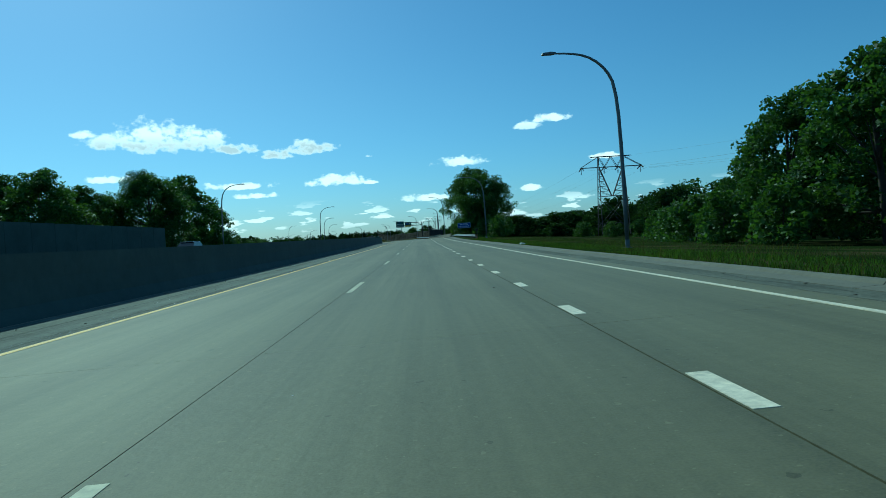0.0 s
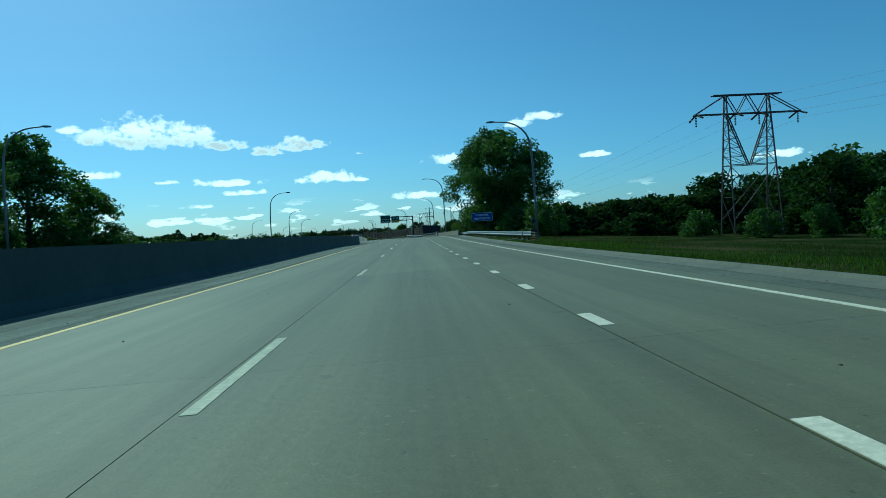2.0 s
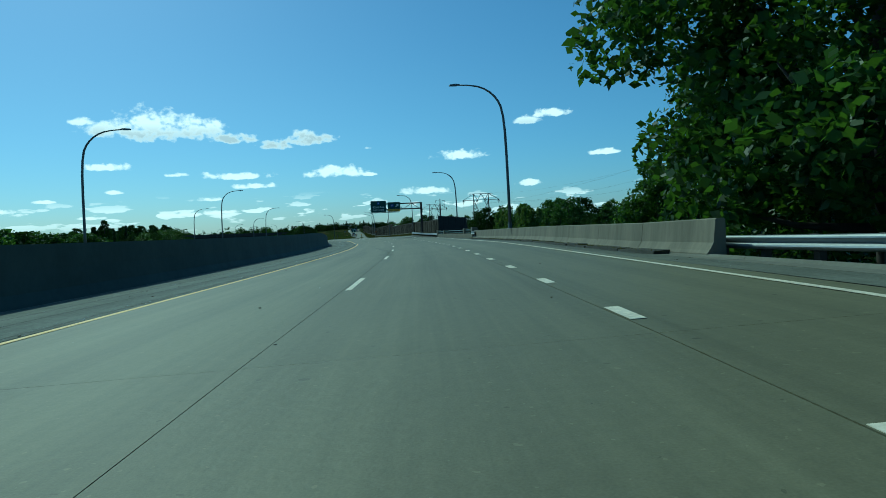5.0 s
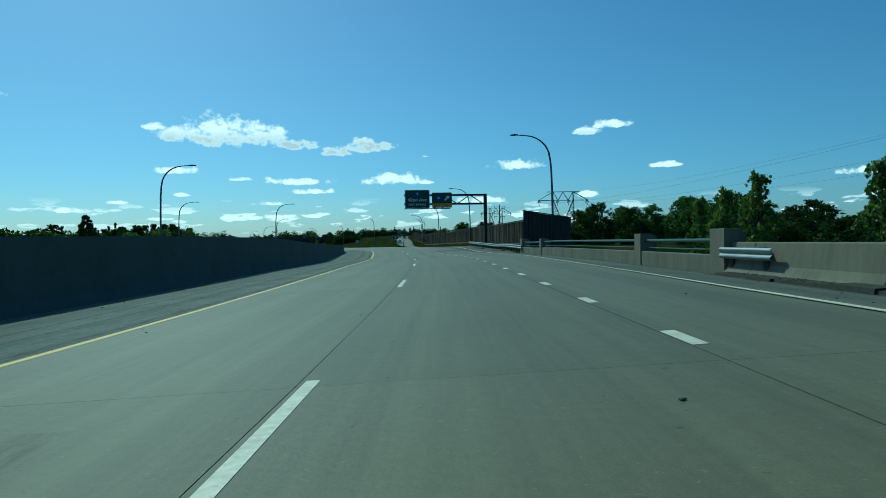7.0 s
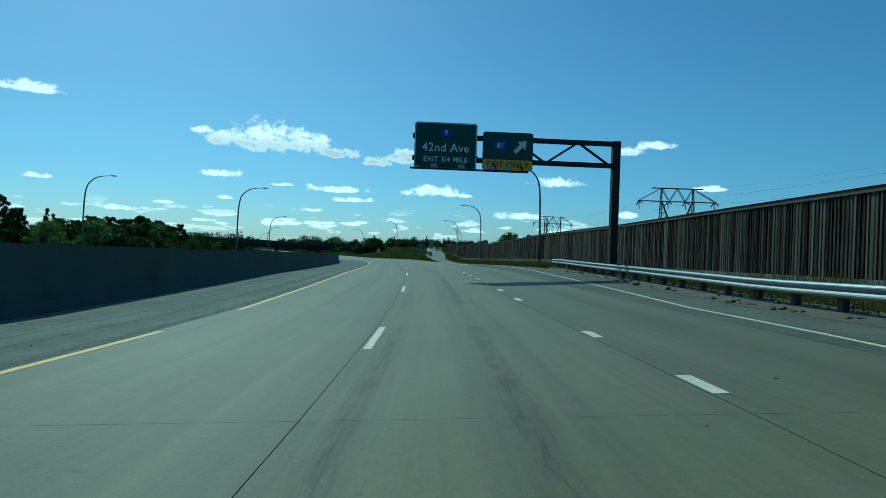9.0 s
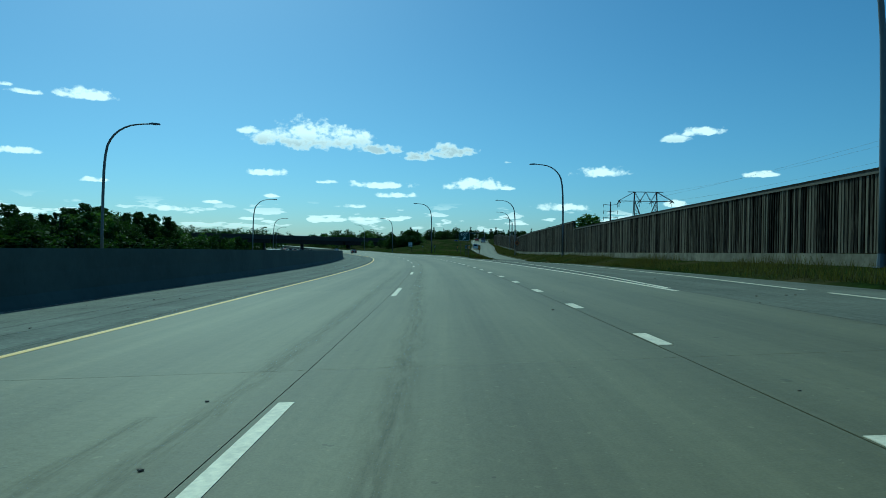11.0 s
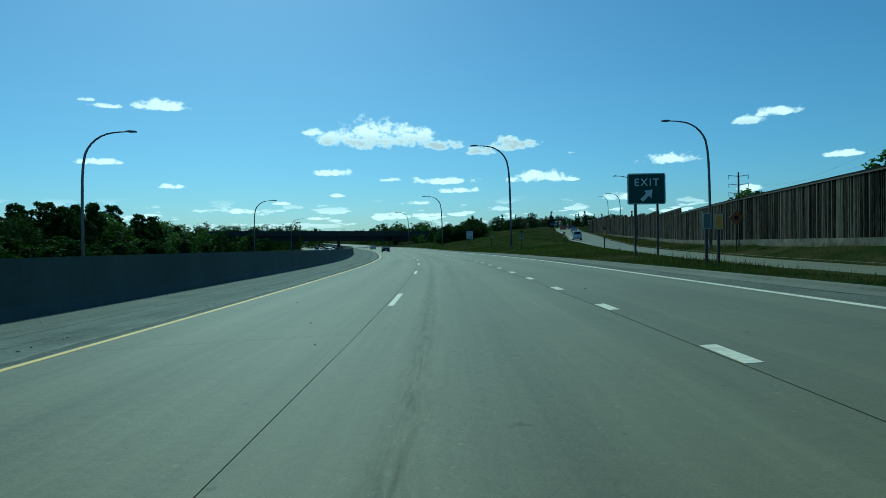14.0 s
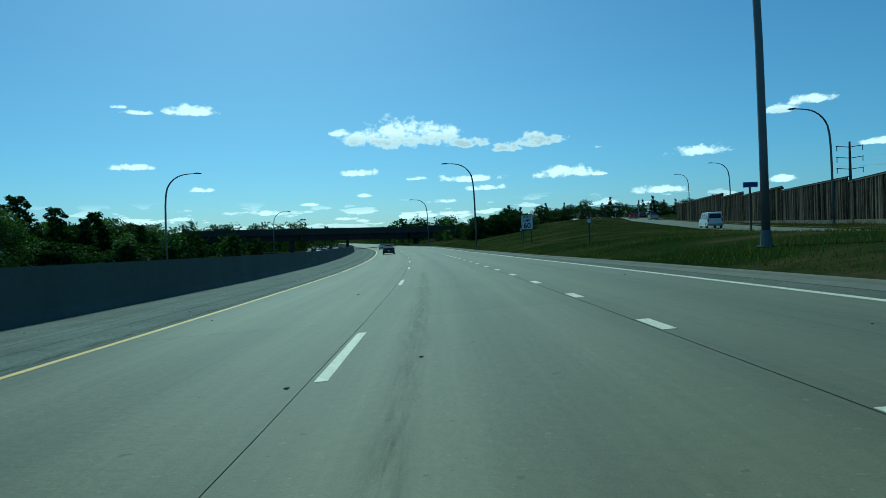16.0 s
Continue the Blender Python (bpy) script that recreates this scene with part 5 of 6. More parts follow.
def build_signs():
    # exit sign on the gore island
    x, y = -30.05, 416.9
    z = ground_at(x, y)
    home, f = post_sign("exit_sign", "green exit sign with a white arrow on two posts", x, y, z, heading(417.6), 1.86, 1.5, 0.89 - z, SIGN_GREEN, (-0.55, 0.55))
    lettering("lettering", "EXIT", 0.50, SIGN_WHITE, home, f @ Matrix.Translation((-0.0, 0, 0.30)), 1.25)
    arrow(home, 0.75, SIGN_WHITE, f @ Matrix.Translation((0.02, 0, -0.30)))
    # speed limit
    x, y = -59.2, 500.3
    z = ground_at(x, y)
    home, f = post_sign("speed_limit_sign", "white speed limit 60 sign on two posts", x, y, z, heading(505), 1.25, 1.5, -0.95 - z, SIGN_WHITE, (-0.4, 0.4))
    lettering("lettering", "SPEED", 0.33, SIGN_BLACK, home, f @ Matrix.Translation((0, 0, 0.50)))
    lettering("lettering", "LIMIT", 0.33, SIGN_BLACK, home, f @ Matrix.Translation((0, 0, 0.17)))
    lettering("lettering", "60", 0.78, SIGN_BLACK, home, f @ Matrix.Translation((0, 0, -0.36)))
    # hospital
    x, y = 10.2, 148.8
    z = ground_at(x, y)
    home, f = post_sign("hospital_sign", "blue hospital sign with white lettering on two posts", x, y, z, heading(149), 2.9, 1.15, 3.46 - 0.62 + runoff(149, 10) - z, SIGN_BLUE, (-0.8, 0.8))
    lettering("lettering", "HOSPITAL", 0.38, SIGN_WHITE, home, f @ Matrix.Translation((0, 0, 0.24)), 1.05)
    lettering("lettering", "NEXT RIGHT", 0.38, SIGN_WHITE, home, f @ Matrix.Translation((0, 0, -0.24)), 1.05)
    # gore chevrons
    x, y = -24.48, 393.68
    z = ground_at(x, y)
    home, f = post_sign("chevron_board", "black and yellow chevron board at the gore nose", x, y, z, heading(393), 0.31, 0.64, -0.43 - z, SIGN_BLACK, (0.0,))
    for i in range(3):
        b = -0.215 + 0.19 * i
        part("chevron", Shape().prism([(-0.135, b - 0.09), (0, b + 0.03), (0.135, b - 0.09), (0.135, b + 0.01), (0, b + 0.13), (-0.135, b + 0.01)], 0.006, f), SIGN_ORANGE, home)
    # advisory signs along the ramp
    spots = [(-28.35, 407.56, "plain", -0.14), (-27.92, 407.95, "amber", -0.16), (-22.5, 440.9, "diamond", 0.63), (-41.2, 477.3, "blue", 1.1)]
    for s, off, up in ((484.0, 12.6, 1.5), (520.0, 14.5, 1.4)):
        px, py = (float(v) for v in plan(s, off))
        spots.append((px, py, "white", ground_at(px, py) + up))
    for x, y, kind, mid in spots:
        s = sd_of(x, y)[0]
        z = ground_at(x, y)
        if kind == "diamond":
            home = thing("advisory_sign", (x, y, z), "amber diamond ramp speed sign on a post", "road sign", "roadside signs", rz=heading(s))
            part("post", Shape().box(0.08, 0.06, mid - z + 0.8, Matrix.Translation((0, 0.05, -0.4))), SIGN_POST, home)
            m = Matrix.Translation((0, 0, mid - z)) @ Matrix.Rotation(radians(45), 4, "Y")
            board(home, 0.9, 0.9, AMBER_SHADED, m, 0.02, SIGN_BLACK, 0.06)
            part("bar", Shape().prism(rounded(0.30, 0.34, 0.03), 0.006, Matrix.Translation((0, -0.034, mid - z))), SIGN_BLACK, home)
        elif kind == "blue":
            post_sign("route_sign", "small dark blue sign on a post beside the ramp", x, y, z, heading(s), 0.9, 0.32, mid - 0.16 - z, SIGN_BLUE, (0.0,))
        else:
            post_sign("marker_post", "small marker plate on a roadside post", x, y, z, heading(s), 0.30, 0.56 if kind != "white" else 0.34, mid - (0.28 if kind != "white" else 0.17) - z, SIGN_ORANGE if kind == "amber" else SIGN_WHITE if kind == "white" else ALU, (0.0,))

    # marker plates with dark caps: grey on the verge, amber beside the ramp
    for x, y, mat, label, high in ((-40.45, 443.6, ALU, "grey marker plate with a dark cap on a wooden post", 1.08), (-38.2, 461.0, SIGN_ORANGE, "amber marker plate with a dark cap on a wooden post", 0.80), (-32.94, 442.4, SIGN_ORANGE, "amber marker plate with a dark cap on a wooden post", -0.69 - ground_at(-32.94, 442.4))):
        home, f = post_sign("capped_marker", label, x, y, ground_at(x, y), heading(sd_of(x, y)[0]), 0.30, 0.58, high, mat, (0.0,))
        part("cap", Shape().box(0.26, 0.06, 0.12, Matrix.Translation((0, 0.0, high + 0.59))), SIGN_BLACK, home, "dark cap")


build_signs()


# ---- power line ----
def pylon_master():
    home = thing("transmission_tower", (0, 0, -500), "rust-brown steel lattice transmission tower with two legs", "pylon", "power line towers")
    def chord(sx, sy, z):
        f = 1 - z / 15.6
        return (sx * (2.5 + 0.3 * f), sy * (0.22 + 1.35 * f), z)

    for sx in (-1, 1):
        sh = Shape()
        for sy in (-1, 1):
            sh.bar(chord(sx, sy, 0.0), chord(sx, sy, 15.6), 0.13)
        levels = [0.0, 4.2, 7.8, 9.2, 10.5, 11.7, 12.7, 13.6, 14.6, 15.6]
        for n, (a, b) in enumerate(zip(levels, levels[1:])):
            k = 1 if n % 2 else -1
            sh.bar(chord(sx, k, a), chord(sx, -k, b), 0.06)
            sh.bar(chord(sx, -1, b), chord(sx, 1, b), 0.05)
        part("leg", sh, LATTICE, home)
        inner = lambda z, sy: (sx * (0.12 + 2.3 * (z - 7.8) / 5.8), 0.2 * sy, z)
        steps = [7.8, 8.8, 9.8, 10.8, 11.8, 12.7, 13.6]
        for sy in (-1, 1):
            part("web_chord", Shape().bar(inner(7.8, sy), inner(13.6, sy), 0.11), LATTICE, home)
            for a, b in zip(steps, steps[1:]):
                part("web_bar", Shape().bar(inner(a, sy), chord(sx, sy, b), 0.05).bar(chord(sx, sy, b), inner(b, sy), 0.05), LATTICE, home)
    for sy in (-1, 1):
        for z0, z1, thick in ((7.8, 7.8, 0.08), (1.6, 7.6, 0.07), (7.6, 1.6, 0.07), (2.4, 2.4, 0.06)):
            part("brace", Shape().bar(chord(-1, sy, z0), chord(1, sy, z1), thick), LATTICE, home)
    arm = Shape()
    for sy in (-0.3, 0.3):
        arm.bar((-6.2, sy, 13.6), (6.2, sy, 13.6), 0.12)
        arm.bar((-4.0, sy, 15.7), (4.0, sy, 15.7), 0.12)
        for sx in (-1, 1):
            arm.bar((sx * 6.2, sy, 13.6), (sx * 2.5, sy, 15.7), 0.09)
            arm.bar((sx * 2.5, sy, 15.7), (sx * 1.25, sy, 13.6), 0.08)
            arm.bar((0, sy, 15.7), (sx * 1.25, sy, 13.6), 0.08)
    for x in np.arange(-6.1, 6.2, 1.22):
        arm.bar((x, -0.3, 13.6), (x, 0.3, 13.6), 0.06)
    part("crossarm", arm, LATTICE, home)
    for x in (-6.0, -1.4, 1.4, 6.0):
        st = Shape()
        for i in range(7):
            st.tube([(x, 0, 13.5 - 0.18 * i), (x, 0, 13.38 - 0.18 * i)], [0.13, 0.05], 8)
        part("insulator", st, SIGN_BLACK, home, "string of dark insulator discs")
        for sy in (-1, 1):
            st = Shape()
            st.tube([(x, 0.2 * sy, 13.55), (x, 1.6 * sy, 13.1)], [0.10, 0.10], 8)
            part("insulator", st, RUST, home)
    return home


def build_power_line():
    spots = [(39.2, 132.0, 15.9), (19.6, 360.2, 12.2), (5.4, 460.5, 12.8)]
    mast = pylon_master()
    ends = []
    prev = (58.0, -110.0, 16.5)
    for i, (x, y, top) in enumerate(spots):
        a = math.atan2(-(x - prev[0]), y - prev[1]) if i else math.atan2(-(spots[1][0] - x), spots[1][1] - y)
        if i == 0:
            a -= 0.05
        m = Matrix.Translation((x, y, top - 15.75 + runoff(*sd_of(x, y)))) @ Matrix.Rotation(a, 4, "Z")
        if i == 0:
            mast.matrix_basis = m
        else:
            copy_thing(mast, m)
        ends.append(m)
        prev = (x, y, top)
    first = Matrix.Translation((62.0, -120.0, -0.9)) @ Matrix.Rotation(0.09, 4, "Z")
    chain = [first] + ends + [Matrix.Translation((13.4, 677.7, 4.0)) @ Matrix.Rotation(0.05, 4, "Z")]
    for a, b in zip(chain, chain[1:]):
        for u, z in ((-7.0, 13.0), (0.0, 13.0), (7.0, 13.0), (4.6, 15.8)):
            p, q = a @ Vector((u, 0, z)), b @ Vector((u, 0, z))
            pts = [p.lerp(q, t) - Vector((0, 0, 4.2 * 4 * t * (1 - t) * ((q - p).length / 230) ** 2)) for t in np.linspace(0, 1, 13)]
            single("power_wire", Shape().tube(pts, 0.009, 5), WIRE, "sagging overhead power conductor", "cable", group="power wires")
    # the steel monopole further on
    x, y = 13.4, 677.7
    home = thing("monopole_tower", (x, y, ground_at(x, y) - 0.3), "grey steel monopole with three crossarms", "pylon", "power line towers", rz=0.1)
    part("mast", Shape().tube([(0, 0, 0), (0, 0, 12), (0, 0, 24.8 - ground_at(x, y))], [0.6, 0.45, 0.3], 10), LATTICE, home)
    high = 24.8 - ground_at(x, y)
    for z in (high - 9.0, high - 5.4, high - 1.8):
        part("crossarm", Shape().bar((-4.0, 0, z + 0.5), (0, 0, z), 0.22).bar((4.0, 0, z + 0.5), (0, 0, z), 0.22), LATTICE, home)
        for u in (-3.8, 3.8):
            part("insulator", Shape().tube([(u, 0, z + 0.4), (u, 0, z - 1.2)], 0.12, 6), RUST, home)


build_power_line()


# ---- overpass ----
def build_overpass():
    s0 = 700.0
    x, y = (float(v) for v in plan(s0, 0))
    a = heading(s0)
    home = thing("overpass", (x, y, 0), "concrete road bridge crossing over the freeway, its shade put into the colour", "bridge", kind="structure", rz=a)
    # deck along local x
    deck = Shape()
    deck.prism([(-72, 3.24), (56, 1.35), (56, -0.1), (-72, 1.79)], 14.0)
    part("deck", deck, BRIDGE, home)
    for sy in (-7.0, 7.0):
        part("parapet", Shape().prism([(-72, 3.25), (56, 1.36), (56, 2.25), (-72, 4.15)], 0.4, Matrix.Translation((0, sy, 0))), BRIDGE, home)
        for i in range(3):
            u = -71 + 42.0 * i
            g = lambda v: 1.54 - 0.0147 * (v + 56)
            # girders made extra deep to stand for shadow under the deck
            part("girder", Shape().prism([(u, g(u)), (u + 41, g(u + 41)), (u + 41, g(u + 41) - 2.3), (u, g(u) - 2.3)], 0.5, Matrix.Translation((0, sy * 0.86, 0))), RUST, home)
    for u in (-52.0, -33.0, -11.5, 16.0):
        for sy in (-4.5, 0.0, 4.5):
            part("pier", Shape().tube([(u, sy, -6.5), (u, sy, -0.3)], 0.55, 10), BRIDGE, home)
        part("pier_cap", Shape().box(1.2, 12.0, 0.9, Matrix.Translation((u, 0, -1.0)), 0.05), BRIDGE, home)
    # sloping abutments of the crossing road
    for u0, u1, h in ((36.0, 120.0, 1.6), (-62.0, -190.0, 2.6)):
        top0 = 1.2
        w = 8.0
        vs = [(u0 - (13 if u1 > u0 else -10), -w - 7, -5.6), (u1, -w - 9, -5.6), (u1, w + 9, -5.6), (u0 - (13 if u1 > u0 else -10), w + 7, -5.6),
              (u0 + (6 if u1 > u0 else -6), -w, top0), (u1, -w, h), (u1, w, h), (u0 + (6 if u1 > u0 else -6), w, top0)]
        part("embankment", Shape().add(vs, [(0, 1, 5, 4), (1, 2, 6, 5), (2, 3, 7, 6), (3, 0, 4, 7), (4, 5, 6, 7)]), GROUND, home, "grassed embankment")


build_overpass()


def build_signals():
    """Signals on a mast arm where the ramp meets the crossing road."""
    x, y = -52.0, 634.0
    z = ground_at(x, y)
    home = thing("traffic_signal", (x, y, z), "dark traffic signals on a grey mast arm", "traffic light", rz=0.1)
    top = 5.6 - z
    part("mast", Shape().tube([(0, 0, 0), (0, 0, top + 0.4)], [0.14, 0.10], 10), GALV, home)
    part("arm", Shape().tube([(0, 0, top), (-11.0, 0, top + 0.3)], [0.09, 0.05], 8), GALV, home)
    for u in (-3.5, -7.5, -10.6):
        head = part("signal_head", Shape().box(0.36, 0.26, 1.05, Matrix.Translation((u, -0.2, top - 0.45)), 0.04), SIGN_BLACK, home)
        for i in range(3):
            part("lens", Shape().tube([(u, -0.33, top - 0.28 + 0.34 * i), (u, -0.40, top - 0.28 + 0.34 * i)], 0.11, 10), TAIL if i == 2 else CAR_GLASS, head)
    part("street_sign", Shape().prism(rounded(1.9, 0.6, 0.05), 0.03, Matrix.Translation((-5.6, -0.1, top - 0.25))), SIGN_GREEN, home)


build_signals()


# ---- trees ----
def leaf_quads(centres, size, rng, droop=0.0):
    """Randomly turned leaf sprays at the given centres."""
    n = len(centres)
    a = rng.normal(size=(n, 3))
    a[:, 2] *= 0.7
    a /= np.linalg.norm(a, axis=1, keepdims=True)
    b = np.cross(a, rng.normal(size=(n, 3)))
    b /= np.linalg.norm(b, axis=1, keepdims=True)
    s = size * rng.uniform(0.6, 1.35, size=(n, 1))
    a, b = a * s, b * s * rng.uniform(0.45, 0.8, size=(n, 1))
    c = np.asarray(centres)
    return np.stack([c - a, c - 0.15 * a + b, c + a, c - 0.15 * a - b], axis=1)


def crown_points(rng, count, height, radius, lobes, low=0.22, shape="round", lump=(0.16, 0.40)):
    """Leaf centres gathered in clumps on uneven lobes round the limb ends."""
    cents, rads = [], []
    for i in range(lobes):
        t = (i + rng.uniform(0.1, 0.9)) / lobes
        z = height * (low + (0.90 - low) * t)
        if shape == "cone":
            r = radius * (1 - t) * 0.85
        elif shape == "tall":
            r = radius * 0.6 * math.sin(math.pi * min(1, 0.15 + 0.85 * t)) ** 0.6
        else:
            r = radius * 0.80 * math.sqrt(max(0.06, 1 - (2 * t - 0.80) ** 2 * 0.85))
        ang = i * 2.39996 + rng.uniform(-0.8, 0.8)
        k = rng.uniform(0.15, 1.0) ** 0.6
        cents.append((r * k * math.cos(ang), r * k * math.sin(ang), z))
        rads.append(radius * rng.uniform(*lump) * (0.45 + 0.55 * (1 - t) if shape == "cone" else 1.0))
    cents, rads = np.array(cents), np.array(rads)
    per = 9
    u = rng.normal(size=(lobes, per, 3))
    u /= np.linalg.norm(u, axis=2, keepdims=True)
    clump = (cents[:, None] + u * (rads[:, None, None] * rng.uniform(0.5, 1.0, (lobes, per, 1))) * np.array([1, 1, 0.75])).reshape(-1, 3)
    size = np.repeat(rads, per) * rng.uniform(0.30, 0.62, lobes * per)
    pick = rng.choice(lobes * per, size=count, p=size ** 2 / np.sum(size ** 2))
    v = rng.normal(size=(count, 3))
    v *= 0.56
    v *= np.minimum(1.0, 0.98 / np.linalg.norm(v, axis=1, keepdims=True))
    p = clump[pick] + v * size[pick][:, None] * np.array([1, 1, 0.8])
    p[:, 2] = np.clip(p[:, 2], 0.02 * height, height * 1.02)
    return p, cents


def tree_master(name, seed, height, radius, count, leaf, mat, label, lobes=26, low=0.22, shape="round", trunk=0.25, lump=(0.16, 0.40)):
    rng = np.random.default_rng(seed)
    home = thing(name, (0, 0, -600), label, "tree", "roadside trees")
    p, cents = crown_points(rng, count, height, radius, lobes, low, shape, lump)
    p[:, 2] = np.maximum(p[:, 2], 0.3)
    part("crown", quad_cloud("crown", leaf_quads(p, leaf, rng), mat), mat, home)
    sh = Shape()
    bend = rng.uniform(-0.3, 0.3, size=(2,))
    stem = [(0, 0, -0.5), (bend[0] * 0.3, bend[1] * 0.3, height * 0.25), (bend[0], bend[1], height * 0.55), (bend[0] * 1.3, bend[1], height * 0.86)]
    sh.tube(stem, [trunk, trunk * 0.8, trunk * 0.5, trunk * 0.15], 8)
    for c in cents[:: max(1, lobes // (14 if count > 10000 else 7))]:
        z0 = max(height * 0.16, c[2] * 0.55)
        f = z0 / height
        st = Vector((bend[0] * f * 1.5, bend[1] * f * 1.5, z0))
        mid = st.lerp(Vector(c), 0.55) + Vector((0, 0, -0.04 * height * 0.3))
        sh.tube([st, mid, Vector(c)], [trunk * 0.38, trunk * 0.22, trunk * 0.06], 6 if count > 10000 else 4)
    part("trunk", sh, BARK, home, smooth=True)
    return home


_used = set()


def plant(master, x, y, z, scale=1.0, turn=0.0, wide=1.0):
    m = Matrix.Translation((x, y, z)) @ Matrix.Rotation(turn, 4, "Z")
    size = Vector((scale * wide, scale * wide, scale))
    if master.name not in _used:
        _used.add(master.name)
        ob = master
        ob.matrix_basis = m @ Matrix.Diagonal((*size, 1))
        return ob
    ob = copy_thing(master, m)
    ob.scale = size
    return ob


T_BIG = tree_master("cottonwood_tree", 11, 17.0, 9.2, 62000, 0.15, LEAF, "large full green cottonwood tree beside the guardrail", lobes=58, low=0.20, trunk=0.42, lump=(0.15, 0.30))
T_A = tree_master("broadleaf_tree", 21, 12.0, 5.4, 19000, 0.15, LEAF, "dense green broadleaf tree at the roadside", lobes=46, low=0.08, lump=(0.15, 0.32))
T_B = tree_master("broadleaf_tree", 22, 12.0, 5.6, 4600, 0.285, LEAF_DARK, "dark green broadleaf tree in a wooded edge", lobes=40, low=0.05)
T_E = tree_master("broadleaf_tree", 26, 12.0, 5.2, 4600, 0.265, LEAF, "green broadleaf tree in a wooded edge", lobes=34, low=0.05)
T_G = tree_master("broadleaf_tree", 27, 12.0, 5.6, 4400, 0.215, LEAF_DARK, "distant dark green broadleaf tree", lobes=34, low=0.05)
T_H = tree_master("broadleaf_tree", 28, 12.0, 5.4, 4400, 0.215, LEAF, "distant green broadleaf tree", lobes=30, low=0.05)
T_C = tree_master("poplar_sapling", 23, 9.0, 2.6, 3600, 0.145, LEAF_LIGHT, "light green young poplar with fluttering leaves", lobes=44, low=0.03, shape="tall", trunk=0.10, lump=(0.13, 0.26))
T_P = tree_master("poplar_tree", 31, 12.0, 3.2, 5200, 0.20, LEAF_DARK, "dark upright poplar in the tree belt", lobes=24, low=0.06, shape="tall", trunk=0.16)
T_D = tree_master("spruce_tree", 24, 14.0, 3.2, 2200, 0.30, NEEDLE, "dark conical spruce among the trees", lobes=40, low=0.04, shape="cone", trunk=0.2)
T_S = tree_master("roadside_shrub", 25, 4.0, 3.0, 2600, 0.17, LEAF, "leafy green shrub by the roadside", lobes=24, low=0.04, trunk=0.07)
T_K = tree_master("roadside_shrub", 29, 4.0, 3.2, 1500, 0.24, LEAF_DARK, "dark green shrub in the roadside scrub", lobes=22, low=0.03, trunk=0.07)
TALL = {T_BIG: 17.0, T_A: 12.0, T_B: 12.0, T_E: 12.0, T_C: 9.0, T_D: 14.0, T_S: 4.0, T_K: 4.0, T_G: 12.0, T_H: 12.0, T_P: 12.0}


BELT = {LEAF_DARK: [], LEAF: []}


def belt_tree(x, y, top, wide=1.0, dark=True):
    """One tree of the distant belts, joined with the others."""
    rng = np.random.default_rng(int(abs(x) * 37 + abs(y) * 11))
    g = ground_at(x, y) - 0.3
    h = top - g
    p = crown_points(rng, 620, h, 0.45 * h * wide, 22, 0.02)[0] + np.array([x, y, g])
    BELT[LEAF_DARK if dark else LEAF].append(leaf_quads(p, 0.5, rng))


